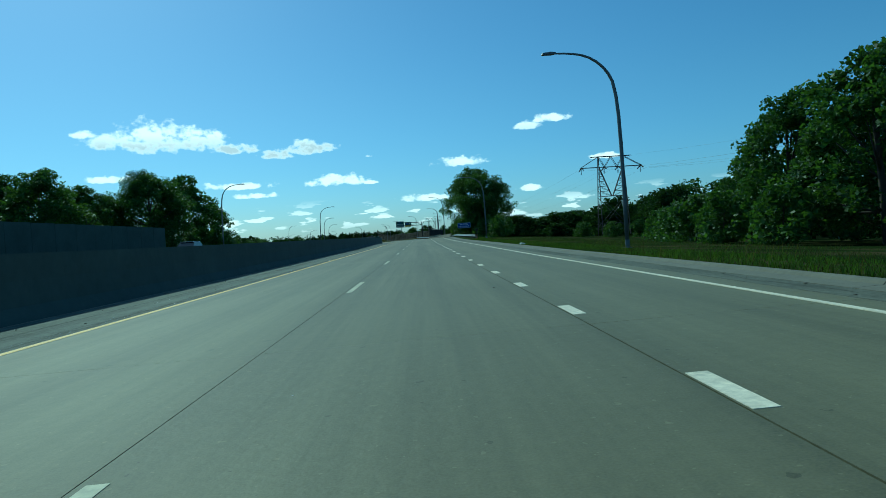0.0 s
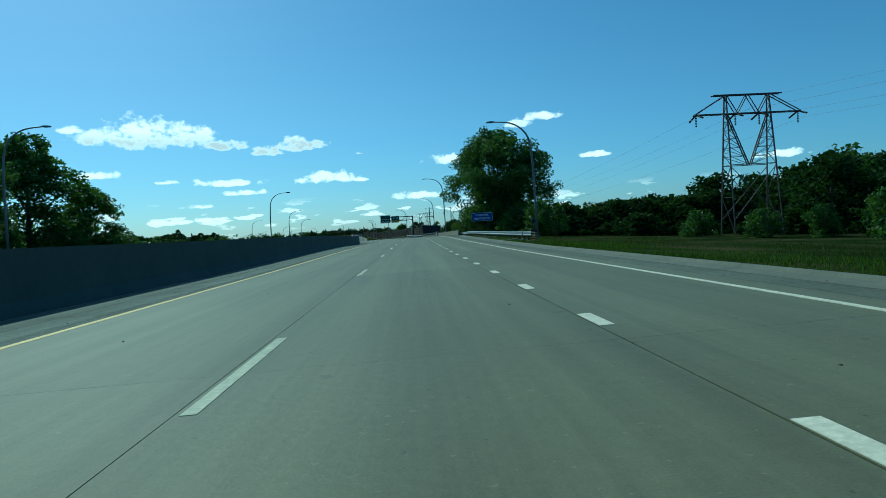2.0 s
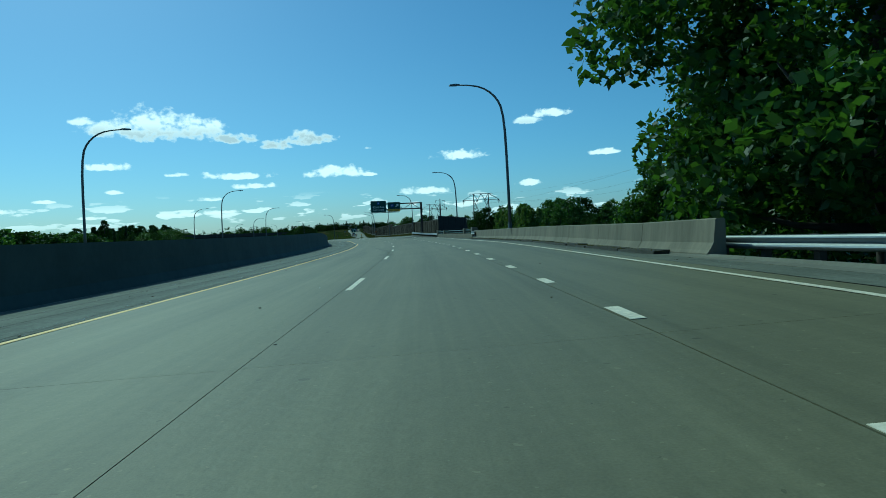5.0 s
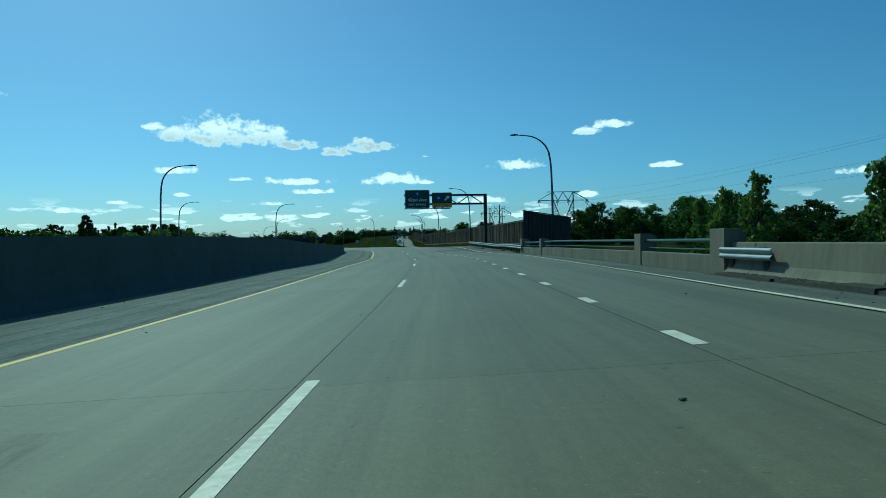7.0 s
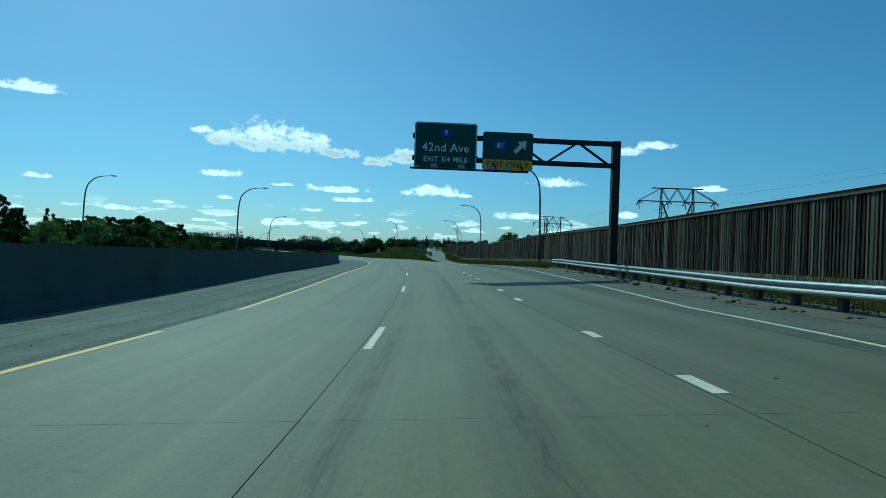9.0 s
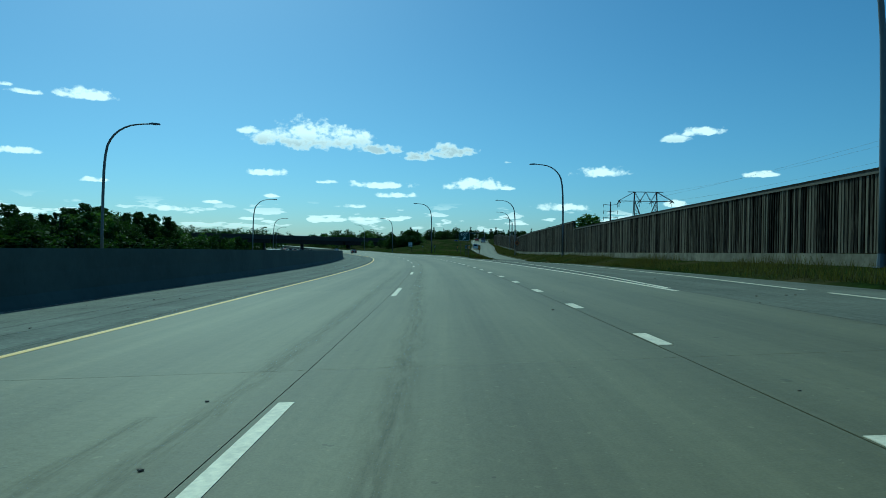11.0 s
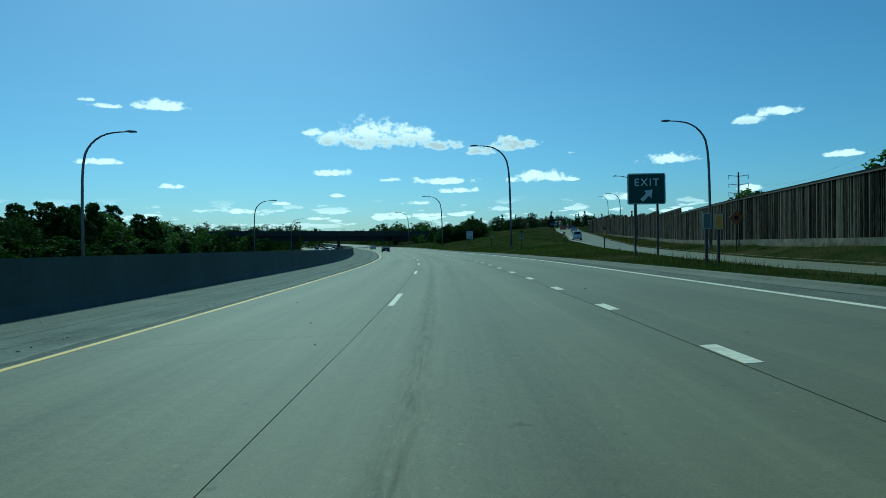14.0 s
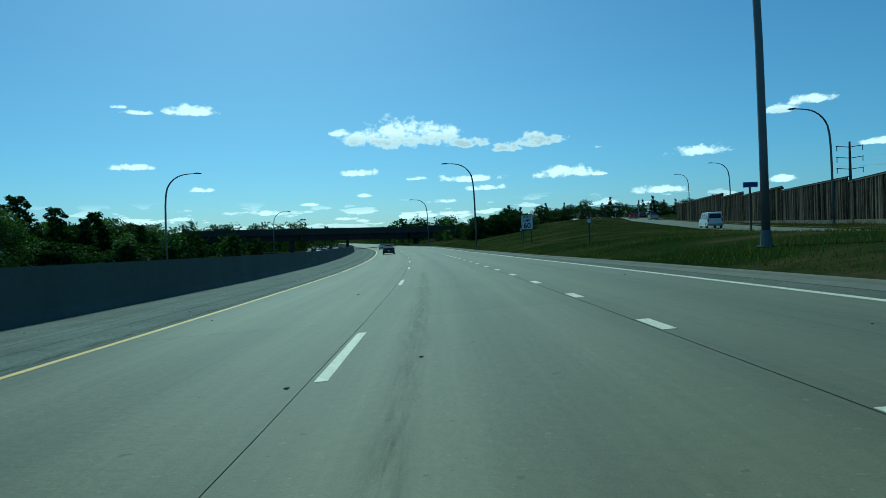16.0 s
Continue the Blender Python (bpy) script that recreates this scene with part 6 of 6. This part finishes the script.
def build_trees():
    rnd = random.Random(9)

    def put(master, x, y, top, wide=1.0):
        g = ground_at(x, y)
        top += runoff(*sd_of(x, y))
        plant(master, x, y, g - 0.1, (top - g) / (TALL[master] * 1.03), rnd.uniform(0, 6.28), wide)

    put(T_BIG, 13.7, 160.5, 18.6, 1.0)
    put(T_S, 15.5, 152.0, 4.6, 1.0)
    put(T_S, 17.5, 143.0, 5.2, 1.0)
    # wooded edge on the right at the start
    for x, y, top in ((32.0, 56, 13.6), (32.5, 46, 14.8), (33.5, 66, 9.2), (40, 60, 12.5), (38, 36, 16), (34, 24, 16), (36, 12, 16), (44, 50, 14)):
        put(T_A, x, y, top)
    for x, y, top in ((40, 74, 9.5), (44, 82, 10), (47, 92, 9.5), (51, 100, 9.0), (56, 92, 11), (52, 76, 11), (60, 80, 12)):
        put(rnd.choice((T_B, T_E)), x, y, top)
    for x, y, top in ((26.5, 48, 4.5), (26.5, 57, 4.6), (28, 66, 4.8), (30, 75, 4.4), (33, 86, 4.2), (36, 98, 4.2), (40, 108, 4.2), (45, 118, 4.4), (50, 124, 4.8), (41, 122, 3.2), (37, 126, 3.0), (33, 132, 3.1)):
        put(T_S, x, y, top)
    # behind the first tower: a closed hedge of trees
    for x, y, top in ((50, 134, 10.0), (56, 142, 11.0), (62, 130, 11), (54, 157, 8.8), (70, 142, 12), (60, 170, 10.0), (74, 160, 12.0), (66, 118, 11), (58, 108, 10), (51, 141, 8.5), (48, 160, 9.8), (58, 154, 10.5), (63, 151, 12.0)):
        put(rnd.choice((T_B, T_E, T_B)), x, y, top, 1.2)
    for i in range(16):
        put(rnd.choice((T_B, T_B, T_E)), 24 + i * 2.9 + rnd.uniform(-1, 1), 166 - i * 1.1 + rnd.uniform(-2, 2), 5.6 + 0.14 * i + rnd.uniform(-0.6, 0.9), 1.3)
    for i in range(16):
        put(T_K, 20 + i * 2.8 + rnd.uniform(-1, 1), 146 - i * 1.5 + rnd.uniform(-2, 2), 2.0 + rnd.uniform(-0.5, 1.2), 1.3)
    for i in range(30):
        y = 172 + i * 8 + rnd.uniform(-3, 3)
        x = 58 - 0.07 * (y - 175) + rnd.uniform(-2, 20)
        put(rnd.choice((T_E, T_B, T_B)), x, y, rnd.uniform(6.0, 8.6), 1.2)
    # over the bridge barrier
    put(T_A, 19.4, 178.5, 13.0, 0.85)
    put(T_A, 17.2, 188.5, 6.6, 0.9)
    put(T_A, 20.5, 191.0, 8.4, 0.9)
    for x, y, top in ((13.5, 279, 5.9), (17.0, 276, 5.1), (12.0, 284, 5.2)):
        put(T_B, x, y, top, 1.1)
    # young poplars rising beside the deck
    for x, y, top in ((10.6, 233.0, 4.0), (11.1, 230.8, 4.4), (11.7, 228.4, 5.0), (11.7, 219.2, 4.5), (12.0, 217.3, 4.4), (12.8, 216.6, 4.0), (13.5, 216.2, 4.2), (14.1, 215.0, 2.9)):
        put(T_C, x, y, top, 0.72)
    for x, y, top in ((25.2, 300, 6.3), (31, 298, 7.4), (35, 296, 7.8), (39, 300, 8.2), (28, 262, 3.0), (33, 260, 3.4), (37, 254, 5.8), (42, 252, 5.4), (46, 247, 5.8), (51, 240, 6.8), (34, 270, 3.3), (38, 268, 3.4), (42, 272, 3.6), (46, 280, 4.2), (36, 282, 3.8), (41, 286, 4.6), (50, 262, 5), (30, 284, 5.6), (48, 232, 7.6), (53, 226, 8.2), (47, 218, 7.4), (52, 208, 7.4), (55, 196, 7.6)):
        put(rnd.choice((T_B, T_B, T_E)), x, y, top, 1.25)
    for x, y, top in ((32, 306, 7.6), (36, 312, 8.0), (31, 345, 8.2), (34, 360, 9.0), (28, 372, 8.6), (40, 330, 9.0), (38, 318, 8.6), (24, 420, 6.6), (20, 445, 7.0), (14, 500, 8.5), (4, 530, 9.5), (0, 560, 10.5)):
        put(rnd.choice((T_E, T_B)), x, y, top)
    # left of the far carriageway
    put(T_BIG, -52, 132, 17.6, 1.12)
    for x, y, top in ((-54, 154, 19.5), (-52, 167, 13.2), (-58, 106, 15.4), (-66, 110, 15.0), (-60, 122, 14.0)):
        put(T_A, x, y, top, 1.2)
    for x, y, top in ((-54, 180, 5.4), (-51, 175, 6.0), (-46, 160, 4.5), (-45, 148, 5.0), (-47, 138, 5.0), (-46, 126, 5.0), (-57, 186, 4.0)):
        put(T_E, x, y, top, 1.3)
    for x, y, top in ((-72, 150, 14.0), (-68, 168, 10.0), (-72, 96, 14.5), (-82, 104, 14.0), (-92, 96, 14), (-76, 124, 14), (-100, 100, 13), (-88, 112, 13), (-70, 136, 15)):
        put(rnd.choice((T_E, T_B)), x, y, top, 1.2)
    for i in range(92):
        s = 200 + i * 3.2 + rnd.uniform(-3, 3)
        x, y = (float(v) for v in plan(s, -86 - rnd.uniform(0, 70)))
        belt_tree(x, y, float(zc(s)) + rnd.uniform(4.8, 7.6), 1.6, rnd.random() < 0.7)
    for i in range(80):
        s = 150 + i * 3.4 + rnd.uniform(-2, 2)
        x, y = (float(v) for v in plan(s, -74 - rnd.uniform(0, 12)))
        belt_tree(x, y, float(zc(s)) + 4.6 + 0.8 * math.sin(i * 0.7) + rnd.uniform(-0.5, 0.8), 2.2, rnd.random() < 0.75)
    for i in range(110):
        s = 395 + i * 2.75 + rnd.uniform(-3, 3)
        x, y = (float(v) for v in plan(s, -56 - 0.06 * (s - 395) - rnd.uniform(0, 34)))
        m = rnd.choice((T_H, T_G, T_G, T_G, T_P, T_D, T_D))
        h = rnd.uniform(6.5, 10.0) * (1.3 if m == T_P else 1.12 if m == T_D else 1.0) * min(1.35, 0.85 + 0.0022 * (s - 395))
        put(m, x, y, float(zc(s)) + h, 1.25 if m == T_P else 1.0 if m == T_D else 1.25)
    for x, y, top in ((-172, 528, 12.6), (-168, 531, 11.8), (-176, 526, 12.0), (-163, 535, 9.0), (-139, 487, 8.4), (-135.5, 491, 9.0)):
        put(T_P, x, y, top, 1.0)
    for i in range(30):
        s, m = 405 + i * 9.0 + rnd.uniform(-4, 4), (T_P, T_D, T_P)[i % 3]
        x, y = (float(v) for v in plan(s, -60 - 0.05 * (s - 405) - rnd.uniform(0, 30)))
        put(m, x, y, float(zc(s)) + rnd.uniform(9.0, 13.0), 0.85)
    for i in range(40):
        s = 395 + i * 7.0 + rnd.uniform(-3, 3)
        x, y = (float(v) for v in plan(s, -50 - 0.05 * (s - 395) - rnd.uniform(0, 8)))
        put(T_K, x, y, float(zc(s)) + rnd.uniform(2.5, 4.5), 1.4)
    # beside and beyond the overpass
    for i in range(16):
        s = 600 + i * 6
        x, y = (float(v) for v in plan(s, 18 + rnd.uniform(0, 22)))
        put(rnd.choice((T_G, T_H, T_K)), x, y, ground_at(x, y) + rnd.uniform(2.5, 5.0))
    for i in range(64):
        d = -150 + i * 3.8
        if -11 < d < 10 or -27 < d < -13:
            continue
        x, y = (float(v) for v in plan(716 + rnd.uniform(0, 50), d))
        belt_tree(x, y, rnd.uniform(5.0, 9.3), 1.5, rnd.random() < 0.7)
    for i in range(16):
        x, y = (float(v) for v in plan(640 + rnd.uniform(-10, 60), 52 + i * 6))
        put(rnd.choice((T_D, T_G, T_D)), x, y, ground_at(x, y) + rnd.uniform(4, 7.0))
    for i in range(60):
        d = -190 + i * 4.4
        x, y = (float(v) for v in plan(800 + rnd.uniform(0, 60), d))
        if abs(d) > 12:
            belt_tree(x, y, rnd.uniform(3.5, 6.5), 1.7, True)
    # in front of the overpass, left
    for i in range(26):
        s, d = 628 + rnd.uniform(0, 55), -44 - i * 3.2
        x, y = (float(v) for v in plan(s, d))
        belt_tree(x, y, float(zc(s)) + rnd.uniform(5.0, 8.0), 1.4, rnd.random() < 0.7)
    put(T_E, -17.0, 473.0, 5.2, 1.1)
    for x, y, top in ((-8.6, 447.0, 7.2), (-7.3, 448.0, 7.5)):
        put(T_E, x, y, top, 1.3)
    # scrub on the ramp's mound and the dark ridge behind its crest
    for x, y, top in ((-84, 572, 3.2), (-80, 573, 3.4), (-76.5, 574, 3.7), (-74, 576, 3.4), (-82, 578, 3.6), (-78, 580, 3.9), (-86, 576, 3.0)):
        put(T_B, x, y, top, 1.5)
    for i in range(44):
        x = -98 + i * 1.7 + rnd.uniform(-1, 1)
        m = rnd.choice((T_G, T_G, T_D))
        put(m, x, 650 + rnd.uniform(-6, 22), 7.2 + 1.0 * math.sin(i * 0.9) + (2.0 if m == T_D else 0.0), 1.6 if m == T_G else 1.25)


build_trees()
for leaves, label in ((LEAF_DARK, "belt of dark green trees along the far side of the freeway"), (LEAF, "belt of green trees along the far side of the freeway")):
    tagged(new("tree_belt", quad_cloud("tree_belt", np.concatenate(BELT[leaves]), leaves)), label, "woods", kind="stuff")


def build_far_woods():
    """Low belts of woodland out to the horizon."""
    rng = np.random.default_rng(40)
    quads = []
    for n in range(1000):
        a = rng.uniform(-1.75, 1.75)
        r = rng.uniform(380, 560) if n < 600 else rng.uniform(560, 1500)
        x, y = -40 - r * math.sin(a) * 1.0, 330 + r * math.cos(a)
        s, d = sd_of(x, y)
        if (abs(d) < (60 if s < 735 else 16) and s < 1300) or (r < 560 and abs(d) < 110 and s < 740):
            continue
        h = rng.uniform(6, 10) if r < 560 else rng.uniform(8, 15)
        w = h * rng.uniform(0.55, 0.95)
        c = crown_points(rng, 130, h, w, 8, 0.0)[0] + np.array([x, y, -2.5 + (2.5 if r > 700 else 0)])
        quads.append(leaf_quads(c, 0.9, rng))
    tagged(new("far_woods", quad_cloud("far_woods", np.concatenate(quads), LEAF_DARK)), "belts of dark green woodland along the horizon", "woods", kind="stuff")


build_far_woods()


# ---- grass and weeds ----
def build_grass():
    rng = np.random.default_rng(4)

    def blades(count, s0, s1, offs, tall, thin=0.07, beyond=False):
        s = rng.uniform(s0, s1, count)
        u = rng.random(count) ** 1.5
        out = []
        for i in range(count):
            e = edge_d(s[i]) + 0.35
            if beyond:
                e = ramp_at(s[i])[0] + 3.9 * float(np.interp(s[i], [394, 470, 510], [0.70, 0.76, 1.0])) + 0.45
                w = float(np.interp(s[i], WALL_S, WALL_D)) - 0.25
            elif 386 < s[i] < 389.5:
                continue
            elif 258 < s[i] < 389.5:
                w = float(np.interp(s[i], WALL_S, WALL_D)) - 0.2
            elif s[i] >= 389.5:
                e = max(e, float(np.interp(s[i], [389.5, 391, 396], [9.3, 8.85, 8.3])))
                w = ramp_at(s[i])[0] - float(np.interp(s[i], [394, 470, 510], [1.4, 2.3, 4.3]))
                w = e + (w - e) * min(1.0, 0.12 + 0.2 * (s[i] - 388.6))
            else:
                w = e + offs
            w = min(w, e + offs)
            if w <= e:
                continue
            d = e + (w - e) * u[i]
            x, y = plan(s[i], d)
            out.append((float(x), float(y), blended_ground(s[i], d)))
        p = np.array(out)
        n = len(p)
        a = rng.uniform(0, 6.283, n)
        side = np.stack([np.cos(a), np.sin(a), 0 * a], 1)
        patch = 0.55 + 0.45 * np.sin(p[:, 1] * 0.37) * np.sin(p[:, 1] * 0.113 + p[:, 0] * 0.5)
        h = tall * (rng.uniform(0.4, 1.3, n) * patch)[:, None] * 1.5
        wdt = thin * h * rng.uniform(0.3, 0.8, n)[:, None] + 0.006
        lean = np.stack([rng.normal(0, 0.3, n), rng.normal(0, 0.3, n), np.ones(n)], 1) * h
        return np.stack([p - side * wdt, p + side * wdt, p + side * wdt * 0.4 + lean, p - side * wdt * 0.4 + lean], 1)

    g = [blades(40000, 0, 160, 18, 0.08), blades(52000, 392, 600, 42, 0.07), blades(16000, 262, 392, 9, 0.10), blades(30000, 393, 570, 30, 0.11, 0.07, True)]
    tagged(new("grass", quad_cloud("grass", np.concatenate(g), GRASS)), "uneven green roadside grass", "grass", kind="stuff")
    lush = [blades(45000, 0, 158, 6, 0.10), blades(25000, 0, 158, 20, 0.09), blades(40000, 425, 620, 42, 0.08)]
    tagged(new("verge_grass", quad_cloud("verge_grass", np.concatenate(lush), GRASS_LUSH)), "fresh green grass on the verge and the gore island", "grass", kind="stuff")
    w = [blades(9000, 393, 570, 30, 0.30, 0.025, True), blades(3500, 0, 160, 24, 0.28, 0.025), blades(26000, 256, 392, 9, 0.30, 0.020), blades(7000, 392, 560, 34, 0.2, 0.03)]
    n = 1600
    s = rng.uniform(160, 215, n)
    q = np.array([on_road(a, edge_d(a) - rng.uniform(0.0, 0.46), 0.08) for a in s])
    a = rng.uniform(0, 6.283, n)
    side = np.stack([np.cos(a), np.sin(a), 0 * a], 1) * rng.uniform(0.006, 0.02, (n, 1))
    lean = np.stack([rng.normal(0, 0.04, n), rng.normal(0, 0.04, n), rng.uniform(0.01, 0.06, n)], 1)
    w.append(np.stack([q - side, q + side, q + side * 0.4 + lean, q - side * 0.4 + lean], 1))
    n = 260
    q = np.array([-24.48, 393.7, 0.0]) + np.stack([rng.normal(0, 0.28, n), rng.normal(0, 0.28, n), np.zeros(n)], 1)
    q[:, 2] = [ground_at(x, y) + 0.1 for x, y in q[:, :2]]
    a = rng.uniform(0, 6.283, n)
    side = np.stack([np.cos(a), np.sin(a), 0 * a], 1) * rng.uniform(0.008, 0.025, (n, 1))
    lean = np.stack([rng.normal(0, 0.12, n), rng.normal(0, 0.12, n), rng.uniform(0.1, 0.6, n)], 1)
    w.append(np.stack([q - side, q + side, q + side * 0.4 + lean, q - side * 0.4 + lean], 1))
    tagged(new("weeds", quad_cloud("weeds", np.concatenate(w), WEED)), "dry brown weeds along the verge", "weeds", kind="stuff")


build_grass()


# ---- vehicles ----
def car_body(length, width, profile, sill, inset=0.14):
    """A closed body from a side outline, drawn in towards the roof."""
    sh = Shape()
    k = len(profile)
    vs = []
    for sx in (-1, 1):
        for y, z in profile:
            t = min(1.0, max(0.0, (z - 0.85) / 0.7))
            e = max(0.0, abs(y) / (length / 2) - 0.8) * 0.5
            vs.append((sx * (width / 2 - inset * t - e * 0.5), y, z))
    fs = [tuple(reversed(range(k))), tuple(range(k, 2 * k))]
    fs += [(i, (i + 1) % k, (i + 1) % k + k, i + k) for i in range(k)]
    return sh.add(vs, fs)


def wheel(parent, x, y, r=0.33):
    t = part("tyre", Shape().tube([(x - 0.11, y, r), (x - 0.09, y, r), (x + 0.09, y, r), (x + 0.11, y, r)], [r * 0.93, r, r, r * 0.93], 16), TYRE, parent)
    part("rim", Shape().tube([(x - 0.118, y, r), (x + 0.118, y, r)], r * 0.62, 12), GALV, t)


def sedan(name, x, y, z, rz, paint, label, tall=0.0, group=""):
    home = thing(name, (x, y, z), label, "car", group, rz=rz)
    L, W = 4.7, 1.83
    t = tall
    body = [(-2.35, 0.35), (-2.33, 0.75), (-2.22, 0.98 + t * 0.5), (-1.3, 1.02 + t * 0.5), (1.05, 0.98 + t * 0.4), (2.15, 0.80 + t * 0.4), (2.33, 0.62), (2.33, 0.32), (1.8, 0.22), (-1.9, 0.22)]
    part("body", car_body(L, W, body, 0.3, 0.06), paint, home)
    roof = [(-2.0 - t * 0.25, 0.98 + t * 0.5), (-1.05 - t * 1.0, 1.40 + t), (-0.55, 1.46 + t), (0.15, 1.44 + t), (1.1, 0.97 + t * 0.4)]
    part("cabin", car_body(L, W - 0.1, roof, 0.3, 0.24), CAR_GLASS, home, "dark glazed cabin")
    part("roof", Shape().prism([(-0.58, 0), (0.58, 0), (0.54, 0.05), (-0.54, 0.05)], 1.35 + t, Matrix.Translation((0, -0.42 - t * 0.4, 1.42 + t))), paint, home)
    for sx in (-1, 1):
        for wy in (-1.45, 1.42):
            wheel(home, sx * 0.80, wy)
        part("tail_lamp", Shape().box(0.36, 0.05, 0.17, Matrix.Translation((sx * 0.68, -2.32, 0.72))), TAIL, home)
        part("headlight", Shape().box(0.34, 0.06, 0.13, Matrix.Translation((sx * 0.66, 2.27, 0.62))), SIGN_WHITE, home)
        part("mirror", Shape().box(0.2, 0.12, 0.14, Matrix.Translation((sx * 0.98, 0.62, 0.98 + t * 0.4)), 0.02), paint, home)
    part("bumper", Shape().box(1.72, 0.12, 0.24, Matrix.Translation((0, -2.34, 0.34)), 0.03), paint, home)
    part("number_plate", Shape().box(0.32, 0.02, 0.16, Matrix.Translation((0, -2.41, 0.5))), SIGN_WHITE, home)
    return home


def van(name, x, y, z, rz, label):
    home = thing(name, (x, y, z), label, "van", rz=rz)
    prof = [(-2.75, 0.42), (-2.72, 1.2), (-2.55, 2.0), (-2.3, 2.08), (1.1, 2.06), (1.75, 1.35), (2.7, 1.12), (2.8, 0.5), (2.3, 0.3), (-2.4, 0.3)]
    part("body", car_body(5.6, 2.0, prof, 0.3, 0.16), PAINT_WHITE, home)
    part("rear_window", Shape().prism([(-0.74, -0.30), (0.74, -0.30), (0.66, 0.30), (-0.66, 0.30)], 0.03, Matrix.Translation((0, -2.66, 1.56)) @ Matrix.Rotation(-0.21, 4, "X")), CAR_GLASS, home, "dark rear window")
    for sx in (-1, 1):
        for y0, y1 in ((-2.3, -0.9), (-0.8, 0.35), (0.45, 1.35)):
            part("side_window", Shape().prism([(y0, -0.27), (y1, -0.27), (y1 - 0.1, 0.27), (y0 + 0.04, 0.27)], 0.04, Matrix.Translation((sx * 0.905, 0, 1.58)) @ Matrix.Rotation(math.pi / 2, 4, "Z") @ Matrix.Rotation(-0.12 * sx, 4, "X")), CAR_GLASS, home)
        for wy in (-1.75, 1.75):
            wheel(home, sx * 0.86, wy, 0.37)
        part("tail_lamp", Shape().box(0.18, 0.05, 0.4, Matrix.Translation((sx * 0.84, -2.75, 0.85))), TAIL, home)
    part("bumper", Shape().box(1.95, 0.14, 0.22, Matrix.Translation((0, -2.8, 0.36)), 0.03), GALV, home)
    part("number_plate", Shape().box(0.32, 0.02, 0.16, Matrix.Translation((0, -2.78, 0.68))), SIGN_WHITE, home)
    home.scale = (0.88, 0.88, 0.86)


def build_vehicles():
    sedan("sedan", *on_road(540, -2.3, 0.0), heading(540), PAINT_DARK, "dark sedan driving on the inner freeway lane")
    sedan("sedan", *on_road(612, -2.3, 0.0), heading(612), PAINT_SILVER, "silver sedan far along the inner freeway lane")
    van("passenger_van", -40.8, 514.6, ramp_at(511)[1] + 0.0, 0.13, "white passenger van with dark windows on the exit ramp")
    for s, off, paint in ((583, 1.6, PAINT_SILVER), (600, -1.4, PAINT_RED), (606, 1.8, PAINT_DARK)):
        d, z = ramp_at(s)
        x, y = (float(v) for v in plan(s, d + off))
        sedan("sedan", x, y, z, heading(s) - 0.3, paint, "car waiting near the top of the exit ramp", 0.12, "cars on the ramp")
    paints = (PAINT_SILVER, PAINT_WHITE, PAINT_DARK, PAINT_SILVER, PAINT_RED, PAINT_WHITE)
    rnd = random.Random(3)
    for i in range(11):
        s = 610 + i * 13 + rnd.uniform(-4, 4)
        x, y = (float(v) for v in plan(s, -14.5 - 3.7 * (i % 3)))
        sedan("oncoming_car", x, y, far_z(s, -14.5 - 3.7 * (i % 3)), heading(s) + math.pi, paints[i % 6], "oncoming car on the far carriageway", rnd.choice((0.0, 0.15, 0.3)), "oncoming cars")
    for s, d, paint, label in ((262, -17.0, PAINT_WHITE, "white sport utility car behind the median barrier"), (388, -16.5, PAINT_SILVER, "silver car behind the median barrier")):
        x, y = (float(v) for v in plan(s, d))
        sedan("oncoming_car", x, y, far_z(s, d), heading(s) + math.pi, paint, label, 0.3, "oncoming cars")
    x, y = (float(v) for v in plan(62, -19.0))
    sedan("oncoming_car", x, y, far_z(62, -19.0), heading(62) + math.pi, PAINT_SILVER, "silver sport utility car behind the median barrier", 0.3, "oncoming cars")


build_vehicles()


# ---- noise wall beyond the far carriageway ----
def build_left_wall():
    home = thing("far_noise_wall", (0, 0, 0), "grey panelled noise wall beyond the far carriageway", "wall", kind="structure")
    for i in range(38):
        s = -58 + i * 4.3
        (xa, ya), (xb, yb) = ((float(v) for v in plan(q, -38.0)) for q in (s + 0.03, s + 4.27))
        z = float(zc(s)) - 1.2 + runoff(s, -38.0)
        t = 5.0 - 0.006 * max(0, s) + runoff(s, -38.0)
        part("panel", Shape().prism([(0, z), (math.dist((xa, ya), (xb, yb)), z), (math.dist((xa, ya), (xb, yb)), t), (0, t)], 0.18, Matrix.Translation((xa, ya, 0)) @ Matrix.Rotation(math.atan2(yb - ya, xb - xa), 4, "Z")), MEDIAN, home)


build_left_wall()
